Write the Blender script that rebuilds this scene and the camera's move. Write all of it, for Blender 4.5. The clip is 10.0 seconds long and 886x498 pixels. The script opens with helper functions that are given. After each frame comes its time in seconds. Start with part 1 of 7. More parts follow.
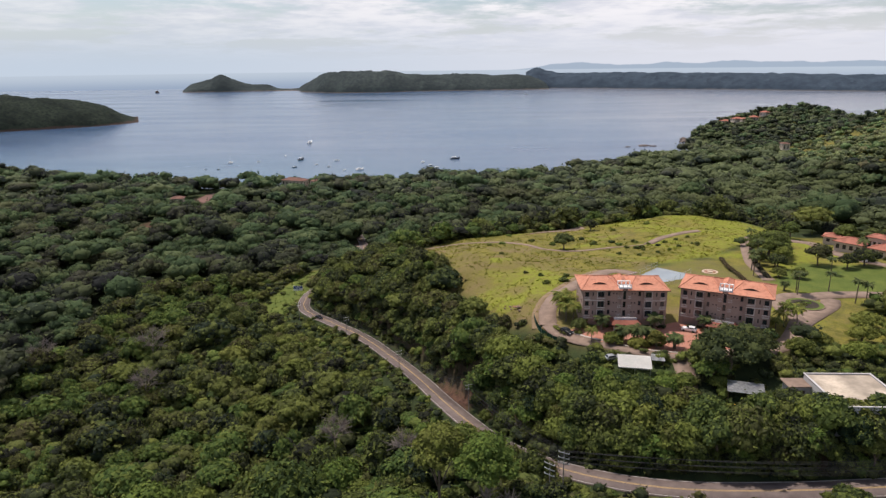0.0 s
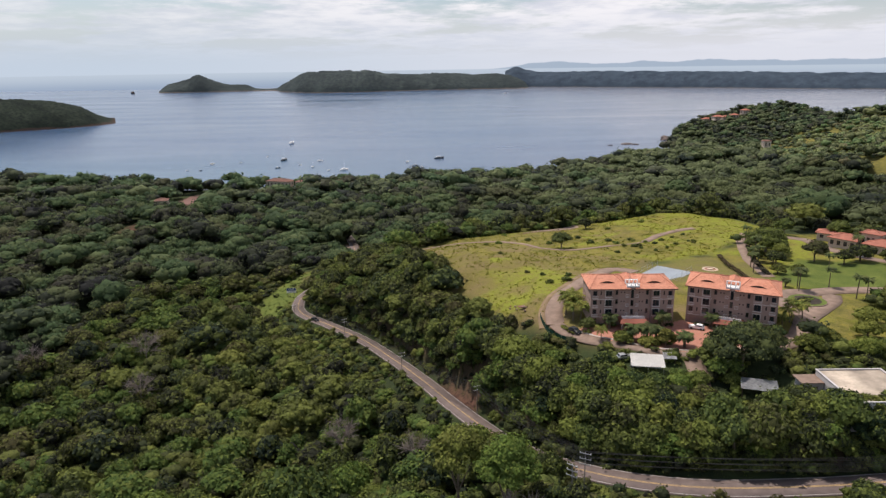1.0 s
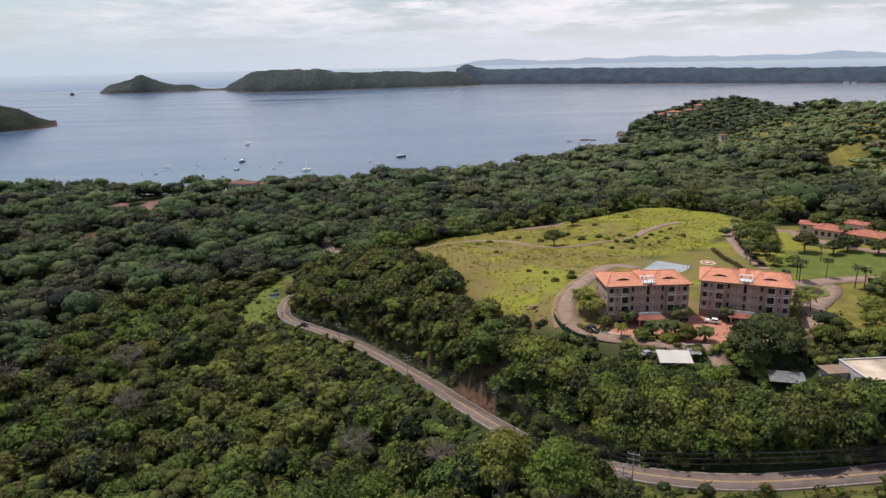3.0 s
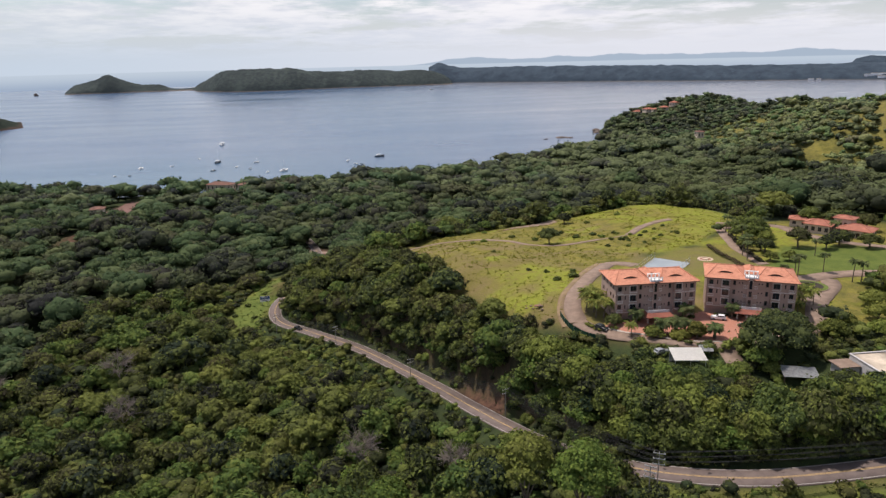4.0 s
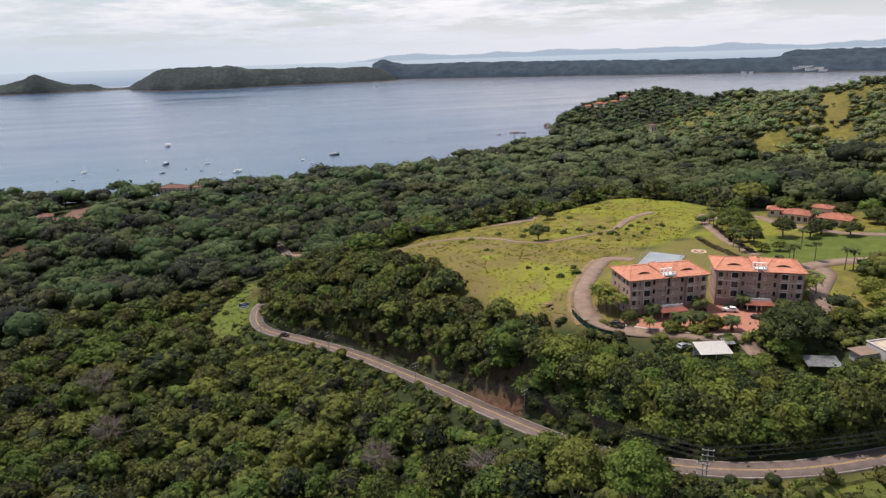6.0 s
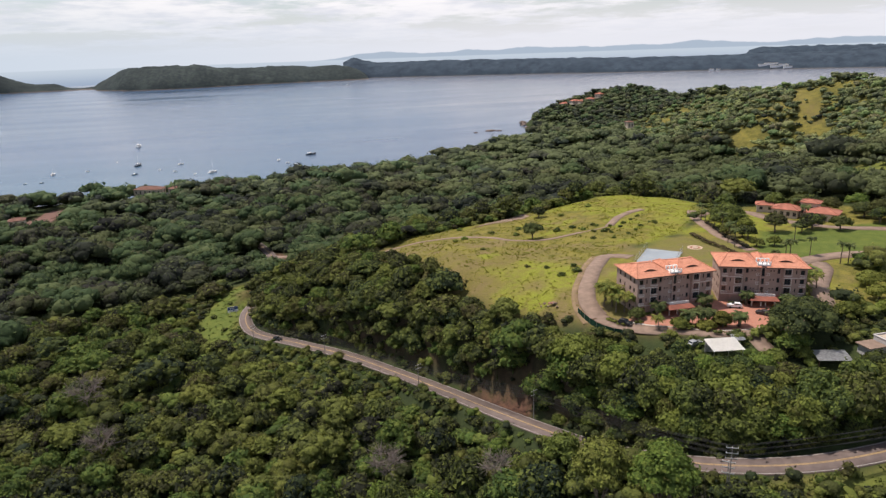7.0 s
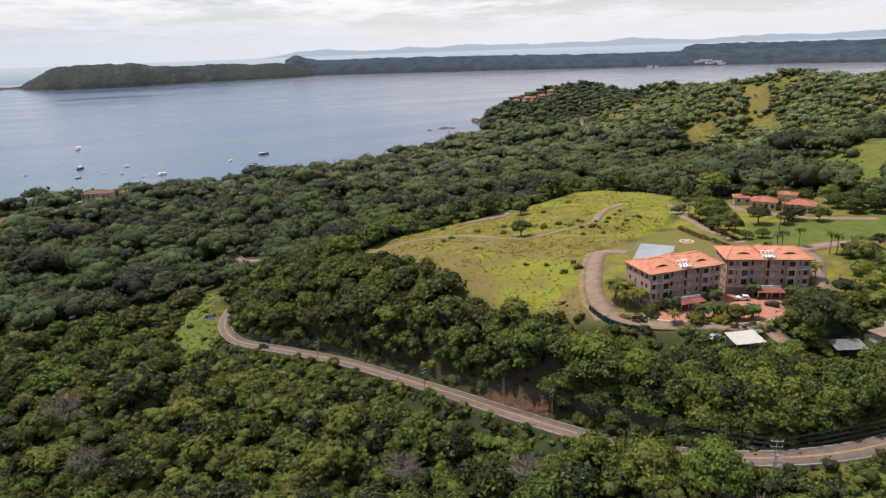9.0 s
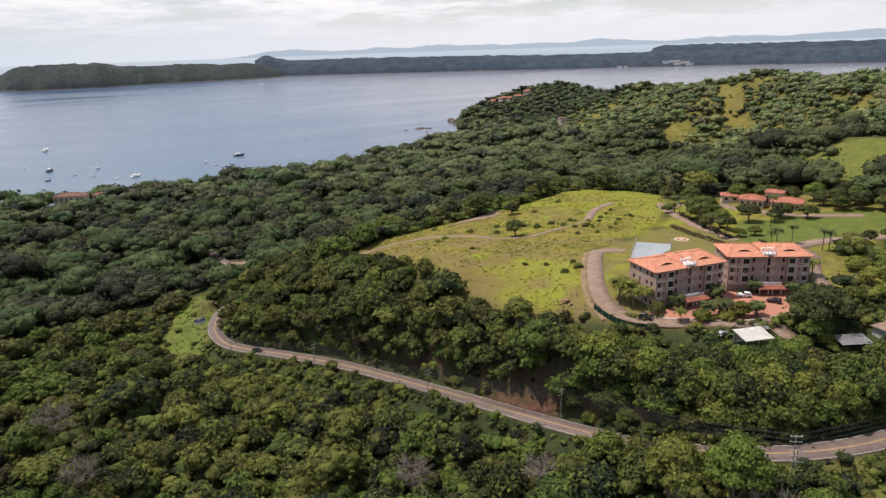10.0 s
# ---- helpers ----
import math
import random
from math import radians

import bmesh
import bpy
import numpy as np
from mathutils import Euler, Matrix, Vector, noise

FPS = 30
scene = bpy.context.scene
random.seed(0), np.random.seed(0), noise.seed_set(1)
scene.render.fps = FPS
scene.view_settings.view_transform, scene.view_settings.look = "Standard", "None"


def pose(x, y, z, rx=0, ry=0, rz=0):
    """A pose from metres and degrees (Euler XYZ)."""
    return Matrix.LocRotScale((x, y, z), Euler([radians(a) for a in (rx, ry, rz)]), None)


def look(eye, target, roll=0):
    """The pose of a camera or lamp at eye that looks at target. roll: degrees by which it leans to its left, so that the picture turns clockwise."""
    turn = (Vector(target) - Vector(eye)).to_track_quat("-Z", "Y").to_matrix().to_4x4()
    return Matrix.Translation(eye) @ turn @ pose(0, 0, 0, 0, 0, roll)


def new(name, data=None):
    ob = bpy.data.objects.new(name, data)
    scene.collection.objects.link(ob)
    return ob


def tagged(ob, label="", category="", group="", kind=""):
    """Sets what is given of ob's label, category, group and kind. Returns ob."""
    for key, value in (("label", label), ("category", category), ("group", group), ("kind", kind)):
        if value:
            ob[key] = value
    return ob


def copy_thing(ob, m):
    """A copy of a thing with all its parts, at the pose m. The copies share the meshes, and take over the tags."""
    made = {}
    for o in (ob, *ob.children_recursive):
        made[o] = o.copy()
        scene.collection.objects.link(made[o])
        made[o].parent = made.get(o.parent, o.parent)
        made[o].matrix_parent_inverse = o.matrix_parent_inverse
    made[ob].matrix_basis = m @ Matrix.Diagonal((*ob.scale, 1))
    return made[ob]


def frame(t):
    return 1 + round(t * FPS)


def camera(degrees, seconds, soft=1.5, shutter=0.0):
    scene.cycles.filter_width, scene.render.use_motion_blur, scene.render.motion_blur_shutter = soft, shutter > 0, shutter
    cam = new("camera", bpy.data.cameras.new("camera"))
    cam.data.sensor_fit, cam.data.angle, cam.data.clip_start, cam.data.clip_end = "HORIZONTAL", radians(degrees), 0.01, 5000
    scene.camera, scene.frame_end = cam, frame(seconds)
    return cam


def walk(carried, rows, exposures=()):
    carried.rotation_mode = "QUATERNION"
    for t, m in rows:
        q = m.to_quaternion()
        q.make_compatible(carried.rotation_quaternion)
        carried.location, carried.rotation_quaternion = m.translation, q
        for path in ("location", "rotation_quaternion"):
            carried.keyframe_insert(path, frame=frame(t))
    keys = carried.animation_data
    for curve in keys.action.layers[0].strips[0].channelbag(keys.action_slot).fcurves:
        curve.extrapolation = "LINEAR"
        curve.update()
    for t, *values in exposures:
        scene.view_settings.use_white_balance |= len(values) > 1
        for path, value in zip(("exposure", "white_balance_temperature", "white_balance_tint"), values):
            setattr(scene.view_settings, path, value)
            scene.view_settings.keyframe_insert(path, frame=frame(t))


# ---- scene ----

# camera and path: seconds, eye, target, roll; the sea is z = 0
cam = camera(67.01, 10.0, soft=1.38)
PATH = [
    (0.00, (0.000, 0.000, 147.000), (0.000, 96.448, 120.586), -0.699),
    (0.50, (-3.954, 0.860, 146.991), (-2.540, 97.284, 120.527), -0.780),
    (1.00, (-8.189, 1.860, 147.011), (-5.239, 98.232, 120.483), -0.865),
    (1.50, (-12.652, 2.998, 147.061), (-8.057, 99.283, 120.454), -0.954),
    (2.00, (-17.287, 4.273, 147.138), (-10.959, 100.435, 120.438), -1.048),
    (2.50, (-22.046, 5.689, 147.238), (-13.911, 101.685, 120.430), -1.145),
    (3.25, (-29.317, 8.080, 147.425), (-18.367, 103.742, 120.429), -1.296),
    (4.00, (-36.631, 10.799, 147.641), (-22.783, 106.023, 120.425), -1.451),
    (4.50, (-41.475, 12.797, 147.791), (-25.670, 107.668, 120.413), -1.555),
    (5.00, (-46.265, 14.941, 147.942), (-28.494, 109.414, 120.390), -1.656),
    (5.50, (-50.981, 17.228, 148.086), (-31.246, 111.256, 120.352), -1.754),
    (6.25, (-57.898, 20.908, 148.279), (-35.231, 114.189, 120.263), -1.889),
    (7.00, (-64.624, 24.849, 148.432), (-39.053, 117.290, 120.132), -1.999),
    (7.50, (-69.018, 27.588, 148.504), (-41.529, 119.421, 120.025), -2.054),
    (8.00, (-73.365, 30.384, 148.550), (-43.969, 121.572, 119.906), -2.089),
    (8.50, (-77.697, 33.201, 148.569), (-46.398, 123.709, 119.782), -2.098),
    (9.00, (-82.056, 35.998, 148.560), (-48.852, 125.789, 119.662), -2.078),
    (9.50, (-86.494, 38.721, 148.524), (-51.372, 127.758, 119.559), -2.022),
    (10.00, (-91.077, 41.312, 148.466), (-54.008, 129.551, 119.487), -1.924),
]
walk(cam, [(t, look(eye, target, roll)) for t, eye, target, roll in PATH], exposures=[(0.0, -0.14, 6450, 16), (5.0, -0.08, 6500, 15.5), (10.0, 0.03, 6680, 15.5)])

# ---- world, sun, exposure ----
SUN_ELEVATION, SUN_AZIMUTH = radians(66), radians(-50)  # azimuth from +y towards +x
scene.view_settings.exposure = 0.0

world = bpy.data.worlds.new("world")
scene.world = world
world.use_nodes = True


def sky():
    nt = world.node_tree
    nt.nodes.clear()
    N = nt.nodes.new

    def link(a, b):
        nt.links.new(a, b)

    def math_node(op, a, b=None, clamp=False):
        n = N("ShaderNodeMath")
        n.operation, n.use_clamp = op, clamp
        for i, v in enumerate((a, b)):
            if v is None:
                continue
            if isinstance(v, (int, float)):
                n.inputs[i].default_value = v
            else:
                link(v, n.inputs[i])
        return n.outputs[0]

    def mix(fac, a, b):
        n = N("ShaderNodeMix")
        n.data_type = "RGBA"
        for k, v in ((0, fac), (6, a), (7, b)):
            if isinstance(v, (int, float)):
                n.inputs[k].default_value = v
            elif isinstance(v, tuple):
                n.inputs[k].default_value = (*v, 1)
            else:
                link(v, n.inputs[k])
        return n.outputs[2]

    def ramp(v, lo, hi):
        n = N("ShaderNodeMapRange")
        n.interpolation_type = "SMOOTHSTEP"
        link(v, n.inputs[0])
        n.inputs[1].default_value, n.inputs[2].default_value = lo, hi
        return n.outputs[0]

    co = N("ShaderNodeTexCoord")
    sep = N("ShaderNodeSeparateXYZ")
    link(co.outputs["Generated"], sep.inputs[0])
    x, y, z = sep.outputs
    # clear sky
    st = N("ShaderNodeTexSky")
    st.sky_type, st.sun_disc = "NISHITA", False
    st.sun_elevation, st.sun_rotation = SUN_ELEVATION, SUN_AZIMUTH
    st.dust_density = 1.0
    clear = N("ShaderNodeVectorMath")
    clear.operation = "SCALE"
    link(st.outputs[0], clear.inputs[0])
    clear.inputs[3].default_value = 0.12
    # a broken layer of cloud on a plane overhead
    zz = math_node("ADD", math_node("MAXIMUM", z, 0.0), 0.10)
    px, py = math_node("DIVIDE", x, zz), math_node("DIVIDE", y, zz)
    comb = N("ShaderNodeCombineXYZ")
    link(px, comb.inputs[0])
    link(py, comb.inputs[1])

    def clouds(scale, seed, detail):
        n = N("ShaderNodeTexNoise")
        n.noise_dimensions = "4D"
        n.inputs["W"].default_value = seed
        n.inputs["Scale"].default_value, n.inputs["Detail"].default_value = scale, detail
        n.inputs["Roughness"].default_value = 0.62
        link(comb.outputs[0], n.inputs["Vector"])
        return n.outputs["Fac"]

    az = math_node("ARCTAN2", x, y)
    veil = math_node("ADD", math_node("MULTIPLY", ramp(az, -0.75, 0.10), 0.5), 0.5)
    cover = math_node("MULTIPLY", ramp(clouds(0.9, 5.3, 10), 0.41, 0.54), veil)
    shade = ramp(clouds(1.9, 8.7, 10), 0.36, 0.62)
    cloud = mix(shade, (0.74, 0.78, 0.84), (1.04, 1.04, 1.03))
    over = mix(cover, clear.outputs[0], cloud)
    # the hazy band that lies on the horizon
    band = mix(ramp(az, -0.5, 0.5), (0.60, 0.71, 0.80), (0.80, 0.84, 0.89))
    haze = mix(ramp(z, 0.0, 0.10), band, over)
    # far mountain range painted into the backdrop, distance haze in its blue
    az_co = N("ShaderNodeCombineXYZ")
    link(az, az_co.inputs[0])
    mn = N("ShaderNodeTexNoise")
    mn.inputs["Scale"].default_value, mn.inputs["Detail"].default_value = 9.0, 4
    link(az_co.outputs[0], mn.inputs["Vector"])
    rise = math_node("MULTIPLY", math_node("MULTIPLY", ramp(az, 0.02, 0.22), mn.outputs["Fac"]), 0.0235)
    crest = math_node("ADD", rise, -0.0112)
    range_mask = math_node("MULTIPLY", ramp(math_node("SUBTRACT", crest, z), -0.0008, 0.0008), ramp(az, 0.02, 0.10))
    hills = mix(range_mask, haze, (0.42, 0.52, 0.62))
    # backdrop for open water below the horizon, paled towards it as haze
    sea = mix(ramp(z, -0.030, -0.006), (0.33, 0.43, 0.56), (0.55, 0.65, 0.73))
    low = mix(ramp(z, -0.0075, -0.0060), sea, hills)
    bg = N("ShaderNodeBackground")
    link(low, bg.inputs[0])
    bg.inputs[1].default_value = 1.0
    out = N("ShaderNodeOutputWorld")
    link(bg.outputs[0], out.inputs[0])


sky()

sun = new("sun", bpy.data.lights.new("sun", "SUN"))
sun.data.energy, sun.data.angle, sun.data.color = 4.9, radians(1.2), (1.0, 0.93, 0.82)
SUN_DIR = Vector((math.sin(SUN_AZIMUTH) * math.cos(SUN_ELEVATION), math.cos(SUN_AZIMUTH) * math.cos(SUN_ELEVATION), math.sin(SUN_ELEVATION)))
sun.matrix_world = look(SUN_DIR * 400, (0, 0, 0))

# ---- materials ----
MATS = {}


class Nodes:
    """A small builder for node materials."""

    def __init__(self, name):
        self.mat = bpy.data.materials.new(name)
        self.mat.use_nodes = True
        self.nt = self.mat.node_tree
        self.bsdf = self.nt.nodes["Principled BSDF"]
        MATS[name] = self.mat

    def add(self, kind, **kw):
        n = self.nt.nodes.new(kind)
        for k, v in kw.items():
            self.put(n.inputs[k], v)
        return n

    def put(self, socket, v):
        if isinstance(v, bpy.types.NodeSocket):
            self.nt.links.new(v, socket)
        elif isinstance(v, tuple) and len(v) == 3 and socket.type == "RGBA":
            socket.default_value = (*v, 1)
        else:
            socket.default_value = v

    def position(self):
        return self.add("ShaderNodeNewGeometry").outputs["Position"]

    def local(self):
        return self.add("ShaderNodeTexCoord").outputs["Object"]

    def noise(self, scale, vector=None, detail=4.0, rough=0.55):
        n = self.add("ShaderNodeTexNoise", Scale=scale, Detail=detail, Roughness=rough)
        if vector is not None:
            self.put(n.inputs["Vector"], vector)
        return n.outputs["Fac"]

    def scaled(self, vector, x, y, z):
        n = self.add("ShaderNodeMapping")
        self.put(n.inputs["Vector"], vector)
        n.inputs["Scale"].default_value = (x, y, z)
        return n.outputs[0]

    def remap(self, v, lo, hi, a=0.0, b=1.0):
        n = self.add("ShaderNodeMapRange")
        self.put(n.inputs[0], v)
        for i, k in enumerate((lo, hi, a, b)):
            n.inputs[i + 1].default_value = k
        return n.outputs[0]

    def mix(self, fac, a, b, blend="MIX"):
        n = self.nt.nodes.new("ShaderNodeMix")
        n.data_type, n.blend_type = "RGBA", blend
        self.put(n.inputs[0], fac)
        self.put(n.inputs[6], a)
        self.put(n.inputs[7], b)
        return n.outputs[2]

    def math(self, op, a, b=0.0):
        n = self.nt.nodes.new("ShaderNodeMath")
        n.operation = op
        self.put(n.inputs[0], a)
        self.put(n.inputs[1], b)
        return n.outputs[0]

    def attribute(self, name):
        n = self.nt.nodes.new("ShaderNodeAttribute")
        n.attribute_name = name
        return n.outputs["Fac"]

    def random(self):
        return self.add("ShaderNodeObjectInfo").outputs["Random"]

    def island(self):
        return self.add("ShaderNodeNewGeometry").outputs["Random Per Island"]

    def bump(self, height, strength=0.4, distance=0.1):
        n = self.add("ShaderNodeBump", Strength=strength, Distance=distance)
        self.put(n.inputs["Height"], height)
        self.put(self.bsdf.inputs["Normal"], n.outputs[0])

    def finish(self, color, rough=0.8, metal=0.0, spec=0.3):
        self.put(self.bsdf.inputs["Base Color"], color)
        self.put(self.bsdf.inputs["Roughness"], rough)
        self.put(self.bsdf.inputs["Metallic"], metal)
        self.put(self.bsdf.inputs["Specular IOR Level"], spec)
        return self.mat


def plain(name, color, rough=0.7, metal=0.0, grain=3.0, wear=0.25, bump=0.2):
    """A surface of one colour with grain, stains and fine relief."""
    m = Nodes(name)
    p = m.position()
    fine, broad = m.noise(grain * 6, p), m.noise(grain * 0.5, p, 3)
    dark = tuple(c * (1 - wear) for c in color)
    lite = tuple(min(1, c * (1 + wear * 0.6)) for c in color)
    c = m.mix(m.remap(broad, 0.3, 0.7), dark, lite)
    c = m.mix(m.remap(fine, 0.3, 0.7, 0, 0.35), c, dark)
    m.bump(fine, bump, 0.03)
    return m.finish(c, rough, metal)


def leaves(name, dark, mid, lite, per_object):
    m = Nodes(name)
    p = m.position()
    tint = m.random() if per_object else m.attribute("tint")
    c = m.mix(m.remap(tint, 0.0, 0.5), dark, mid)
    c = m.mix(m.remap(tint, 0.5, 1.0, 0.0, 1.0), c, lite)
    # some trees turn to yellow, some to a colder green
    other = m.math("FRACT", m.math("MULTIPLY", tint, 17.3))
    c = m.mix(m.remap(other, 0.70, 1.0, 0.0, 0.55), c, (lite[0] * 1.0, lite[1] * 0.82, lite[2] * 0.9))
    c = m.mix(m.remap(other, 0.35, 0.0, 0.0, 0.4), c, (dark[0] * 0.9, mid[1] * 0.9, mid[2] * 1.15))
    # a few brownish in seed, a few in fresh leaf
    third = m.math("FRACT", m.math("MULTIPLY", tint, 41.7))
    c = m.mix(m.remap(third, 0.90, 0.95, 0.0, 0.55), c, (mid[0] * 1.45, mid[1] * 1.0, mid[2] * 1.25))
    c = m.mix(m.remap(third, 0.14, 0.08, 0.0, 0.7), c, (lite[0] * 0.66, lite[1] * 0.92, lite[2] * 0.8))
    # leaf by leaf, and branch by branch
    c = m.mix(m.remap(m.island(), 0.45, 0.95, 0.0, 0.62), c, tuple(v * 1.1 for v in lite))
    c = m.mix(m.remap(m.island(), 0.5, 0.0, 0.0, 0.4), c, dark)
    c = m.mix(m.remap(m.noise(1.5, p, 5, 0.65), 0.48, 0.66, 0.0, 0.45), c, dark)
    if per_object:
        m.bump(m.noise(2.6, p, 6, 0.7), 0.6, 0.5)
    else:
        m.bump(m.noise(0.95, p, 6, 0.72), 0.85, 1.1)
    m.finish(c, 0.75, 0.0, 0.08)
    # thin leaves let some light through
    glow = m.add("ShaderNodeBsdfTranslucent", Color=c)
    both = m.add("ShaderNodeMixShader", Fac=0.25)
    m.nt.links.new(m.bsdf.outputs[0], both.inputs[1])
    m.nt.links.new(glow.outputs[0], both.inputs[2])
    m.nt.links.new(both.outputs[0], m.nt.nodes["Material Output"].inputs["Surface"])
    return m.mat


LEAF = leaves("leaf_green", (0.024, 0.027, 0.021), (0.064, 0.083, 0.027), (0.192, 0.228, 0.048), True)
LEAF_STUFF = leaves("leaf_green_mass", (0.026, 0.027, 0.023), (0.064, 0.076, 0.031), (0.194, 0.222, 0.052), False)
# valley leaves: cloud shadow and blue haze are put into the colour
LEAF_VALLEY_SHADE = leaves("leaf_valley_shade_haze", (0.024, 0.025, 0.025), (0.040, 0.048, 0.031), (0.134, 0.158, 0.066), False)
# far leaves: haze painted in as lifted, bluish dark tones
LEAF_FAR_HAZE = leaves("leaf_far_haze", (0.032, 0.036, 0.034), (0.052, 0.066, 0.043), (0.160, 0.190, 0.086), False)
LEAF_HILL = leaves("leaf_green_hillside", (0.075, 0.088, 0.060), (0.158, 0.182, 0.090), (0.270, 0.305, 0.120), False)
LEAF_DARK = leaves("leaf_dark_green", (0.024, 0.027, 0.018), (0.054, 0.066, 0.026), (0.140, 0.160, 0.046), True)


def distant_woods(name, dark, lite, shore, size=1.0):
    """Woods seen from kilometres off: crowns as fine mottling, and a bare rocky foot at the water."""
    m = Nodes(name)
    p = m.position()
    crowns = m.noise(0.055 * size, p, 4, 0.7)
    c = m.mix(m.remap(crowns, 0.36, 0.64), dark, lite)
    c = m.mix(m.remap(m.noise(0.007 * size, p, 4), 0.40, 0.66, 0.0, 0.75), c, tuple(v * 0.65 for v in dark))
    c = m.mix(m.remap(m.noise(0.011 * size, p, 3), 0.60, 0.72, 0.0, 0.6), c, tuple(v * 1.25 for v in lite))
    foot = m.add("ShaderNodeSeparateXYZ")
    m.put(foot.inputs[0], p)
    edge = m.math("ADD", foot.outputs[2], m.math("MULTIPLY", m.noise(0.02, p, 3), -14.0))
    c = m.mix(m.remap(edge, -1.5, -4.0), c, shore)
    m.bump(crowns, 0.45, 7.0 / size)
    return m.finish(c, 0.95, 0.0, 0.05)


# the next two carry blue-grey distance haze mixed into their woods colour
FAR_HAZE_BLUE = distant_woods("distant_haze_blue_woods", (0.042, 0.060, 0.084), (0.058, 0.078, 0.098), (0.100, 0.104, 0.110), 2.5)
FAR_HAZE_WOODS = distant_woods("distant_woods", (0.034, 0.044, 0.048), (0.060, 0.074, 0.068), (0.130, 0.110, 0.095))
HEADLAND_WOODS = distant_woods("headland_woods", (0.013, 0.019, 0.017), (0.036, 0.046, 0.032), (0.060, 0.042, 0.034), 2.2)
LEAF_LIGHT = leaves("light_garden_leaf", (0.070, 0.086, 0.022), (0.125, 0.145, 0.034), (0.220, 0.230, 0.050), True)
PALM_DARK = leaves("date_palm_leaf", (0.040, 0.056, 0.026), (0.082, 0.105, 0.040), (0.160, 0.185, 0.065), True)
PALM = leaves("palm_leaf", (0.050, 0.070, 0.018), (0.115, 0.140, 0.032), (0.290, 0.290, 0.070), True)
DRYHEDGE = leaves("brown_hedge_leaf", (0.035, 0.026, 0.018), (0.075, 0.055, 0.034), (0.120, 0.105, 0.050), True)
BARK = plain("bark", (0.16, 0.125, 0.09), 0.9, grain=2.0, wear=0.45, bump=0.5)
DEADWOOD = plain("dead_wood", (0.24, 0.20, 0.17), 0.9, grain=2.0, wear=0.4)


def ground_material():
    m = Nodes("ground_cover")
    p = m.position()
    broad, mid, fine = m.noise(0.03, p, 5), m.noise(0.16, p, 6, 0.62), m.noise(1.7, p, 5, 0.65)
    woods = m.mix(m.remap(mid, 0.35, 0.65), (0.022, 0.030, 0.014), (0.046, 0.062, 0.022))
    grass = m.mix(m.remap(mid, 0.42, 0.58), (0.110, 0.104, 0.022), (0.210, 0.180, 0.040))
    grass = m.mix(m.remap(m.noise(0.55, p, 6, 0.7), 0.47, 0.60, 0, 0.75), grass, (0.178, 0.150, 0.052))
    grass = m.mix(m.math("MULTIPLY", m.attribute("dry"), m.remap(broad, 0.25, 0.6, 0.4, 1.0)), grass, m.mix(m.remap(mid, 0.42, 0.58), (0.205, 0.148, 0.076), (0.152, 0.128, 0.044)))
    grass = m.mix(m.math("MULTIPLY", m.attribute("lush"), m.remap(m.noise(0.35, p, 5, 0.65), 0.34, 0.54)), grass, (0.200, 0.218, 0.030))
    grass = m.mix(m.remap(fine, 0.46, 0.64, 0, 0.5), grass, (0.070, 0.078, 0.018))
    lawn = m.mix(m.remap(mid, 0.3, 0.7), (0.066, 0.096, 0.022), (0.125, 0.150, 0.034))
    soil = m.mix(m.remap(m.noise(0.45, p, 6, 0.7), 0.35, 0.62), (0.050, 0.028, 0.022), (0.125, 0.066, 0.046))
    c = m.mix(m.attribute("grass"), woods, grass)
    c = m.mix(m.attribute("lawn"), c, lawn)
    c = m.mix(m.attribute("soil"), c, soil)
    m.bump(fine, 0.7, 0.35)
    return m.finish(c, 0.95, 0.0, 0.1)


GROUND = ground_material()


def water_material():
    m = Nodes("sea_water")
    p = m.position()
    xyz = m.add("ShaderNodeSeparateXYZ")
    m.put(xyz.inputs[0], p)
    streak = m.noise(0.004, m.scaled(p, 0.35, 1.6, 1), 6, 0.62)
    c = m.mix(m.remap(streak, 0.36, 0.64), (0.024, 0.064, 0.138), (0.060, 0.104, 0.178))
    # bright sky's reflection painted as paler, greyer water on the bay's right half
    patch = m.noise(0.0011, m.scaled(p, 0.6, 1.3, 1), 4)
    sky_sheen = m.math("ADD", m.remap(xyz.outputs[0], -500.0, 900.0, -0.45, 0.95), m.remap(patch, 0.3, 0.7, -0.25, 0.25))
    c = m.mix(m.remap(sky_sheen, 0.0, 1.0, 0.0, 0.85), c, (0.185, 0.190, 0.215))
    # paler green over the shallows
    shallow = m.math("MULTIPLY", m.remap(xyz.outputs[1], 1300.0, 960.0), m.remap(xyz.outputs[0], 150.0, -250.0))
    c = m.mix(m.math("MULTIPLY", shallow, 0.35), c, (0.060, 0.150, 0.190))
    # foam lines left by the wind
    foam = m.noise(0.011, m.scaled(p, 0.22, 1.5, 1), 7, 0.7)
    c = m.mix(m.remap(foam, 0.62, 0.74, 0.0, 0.35), c, (0.30, 0.34, 0.40))
    near = m.noise(0.05, m.scaled(p, 0.4, 1.2, 1), 6, 0.6)
    m.bump(near, 0.25, 1.2)
    return m.finish(c, m.remap(streak, 0.3, 0.7, 0.14, 0.28), 0.0, 0.30)


WATER = water_material()


def asphalt_material():
    m = Nodes("asphalt")
    p = m.position()
    c = m.mix(m.remap(m.noise(0.4, p, 5), 0.3, 0.7), (0.122, 0.094, 0.085), (0.180, 0.140, 0.126))
    c = m.mix(m.remap(m.noise(14, p), 0.4, 0.7, 0, 0.4), c, (0.10, 0.085, 0.08))
    return m.finish(c, 0.9, 0.0, 0.2)


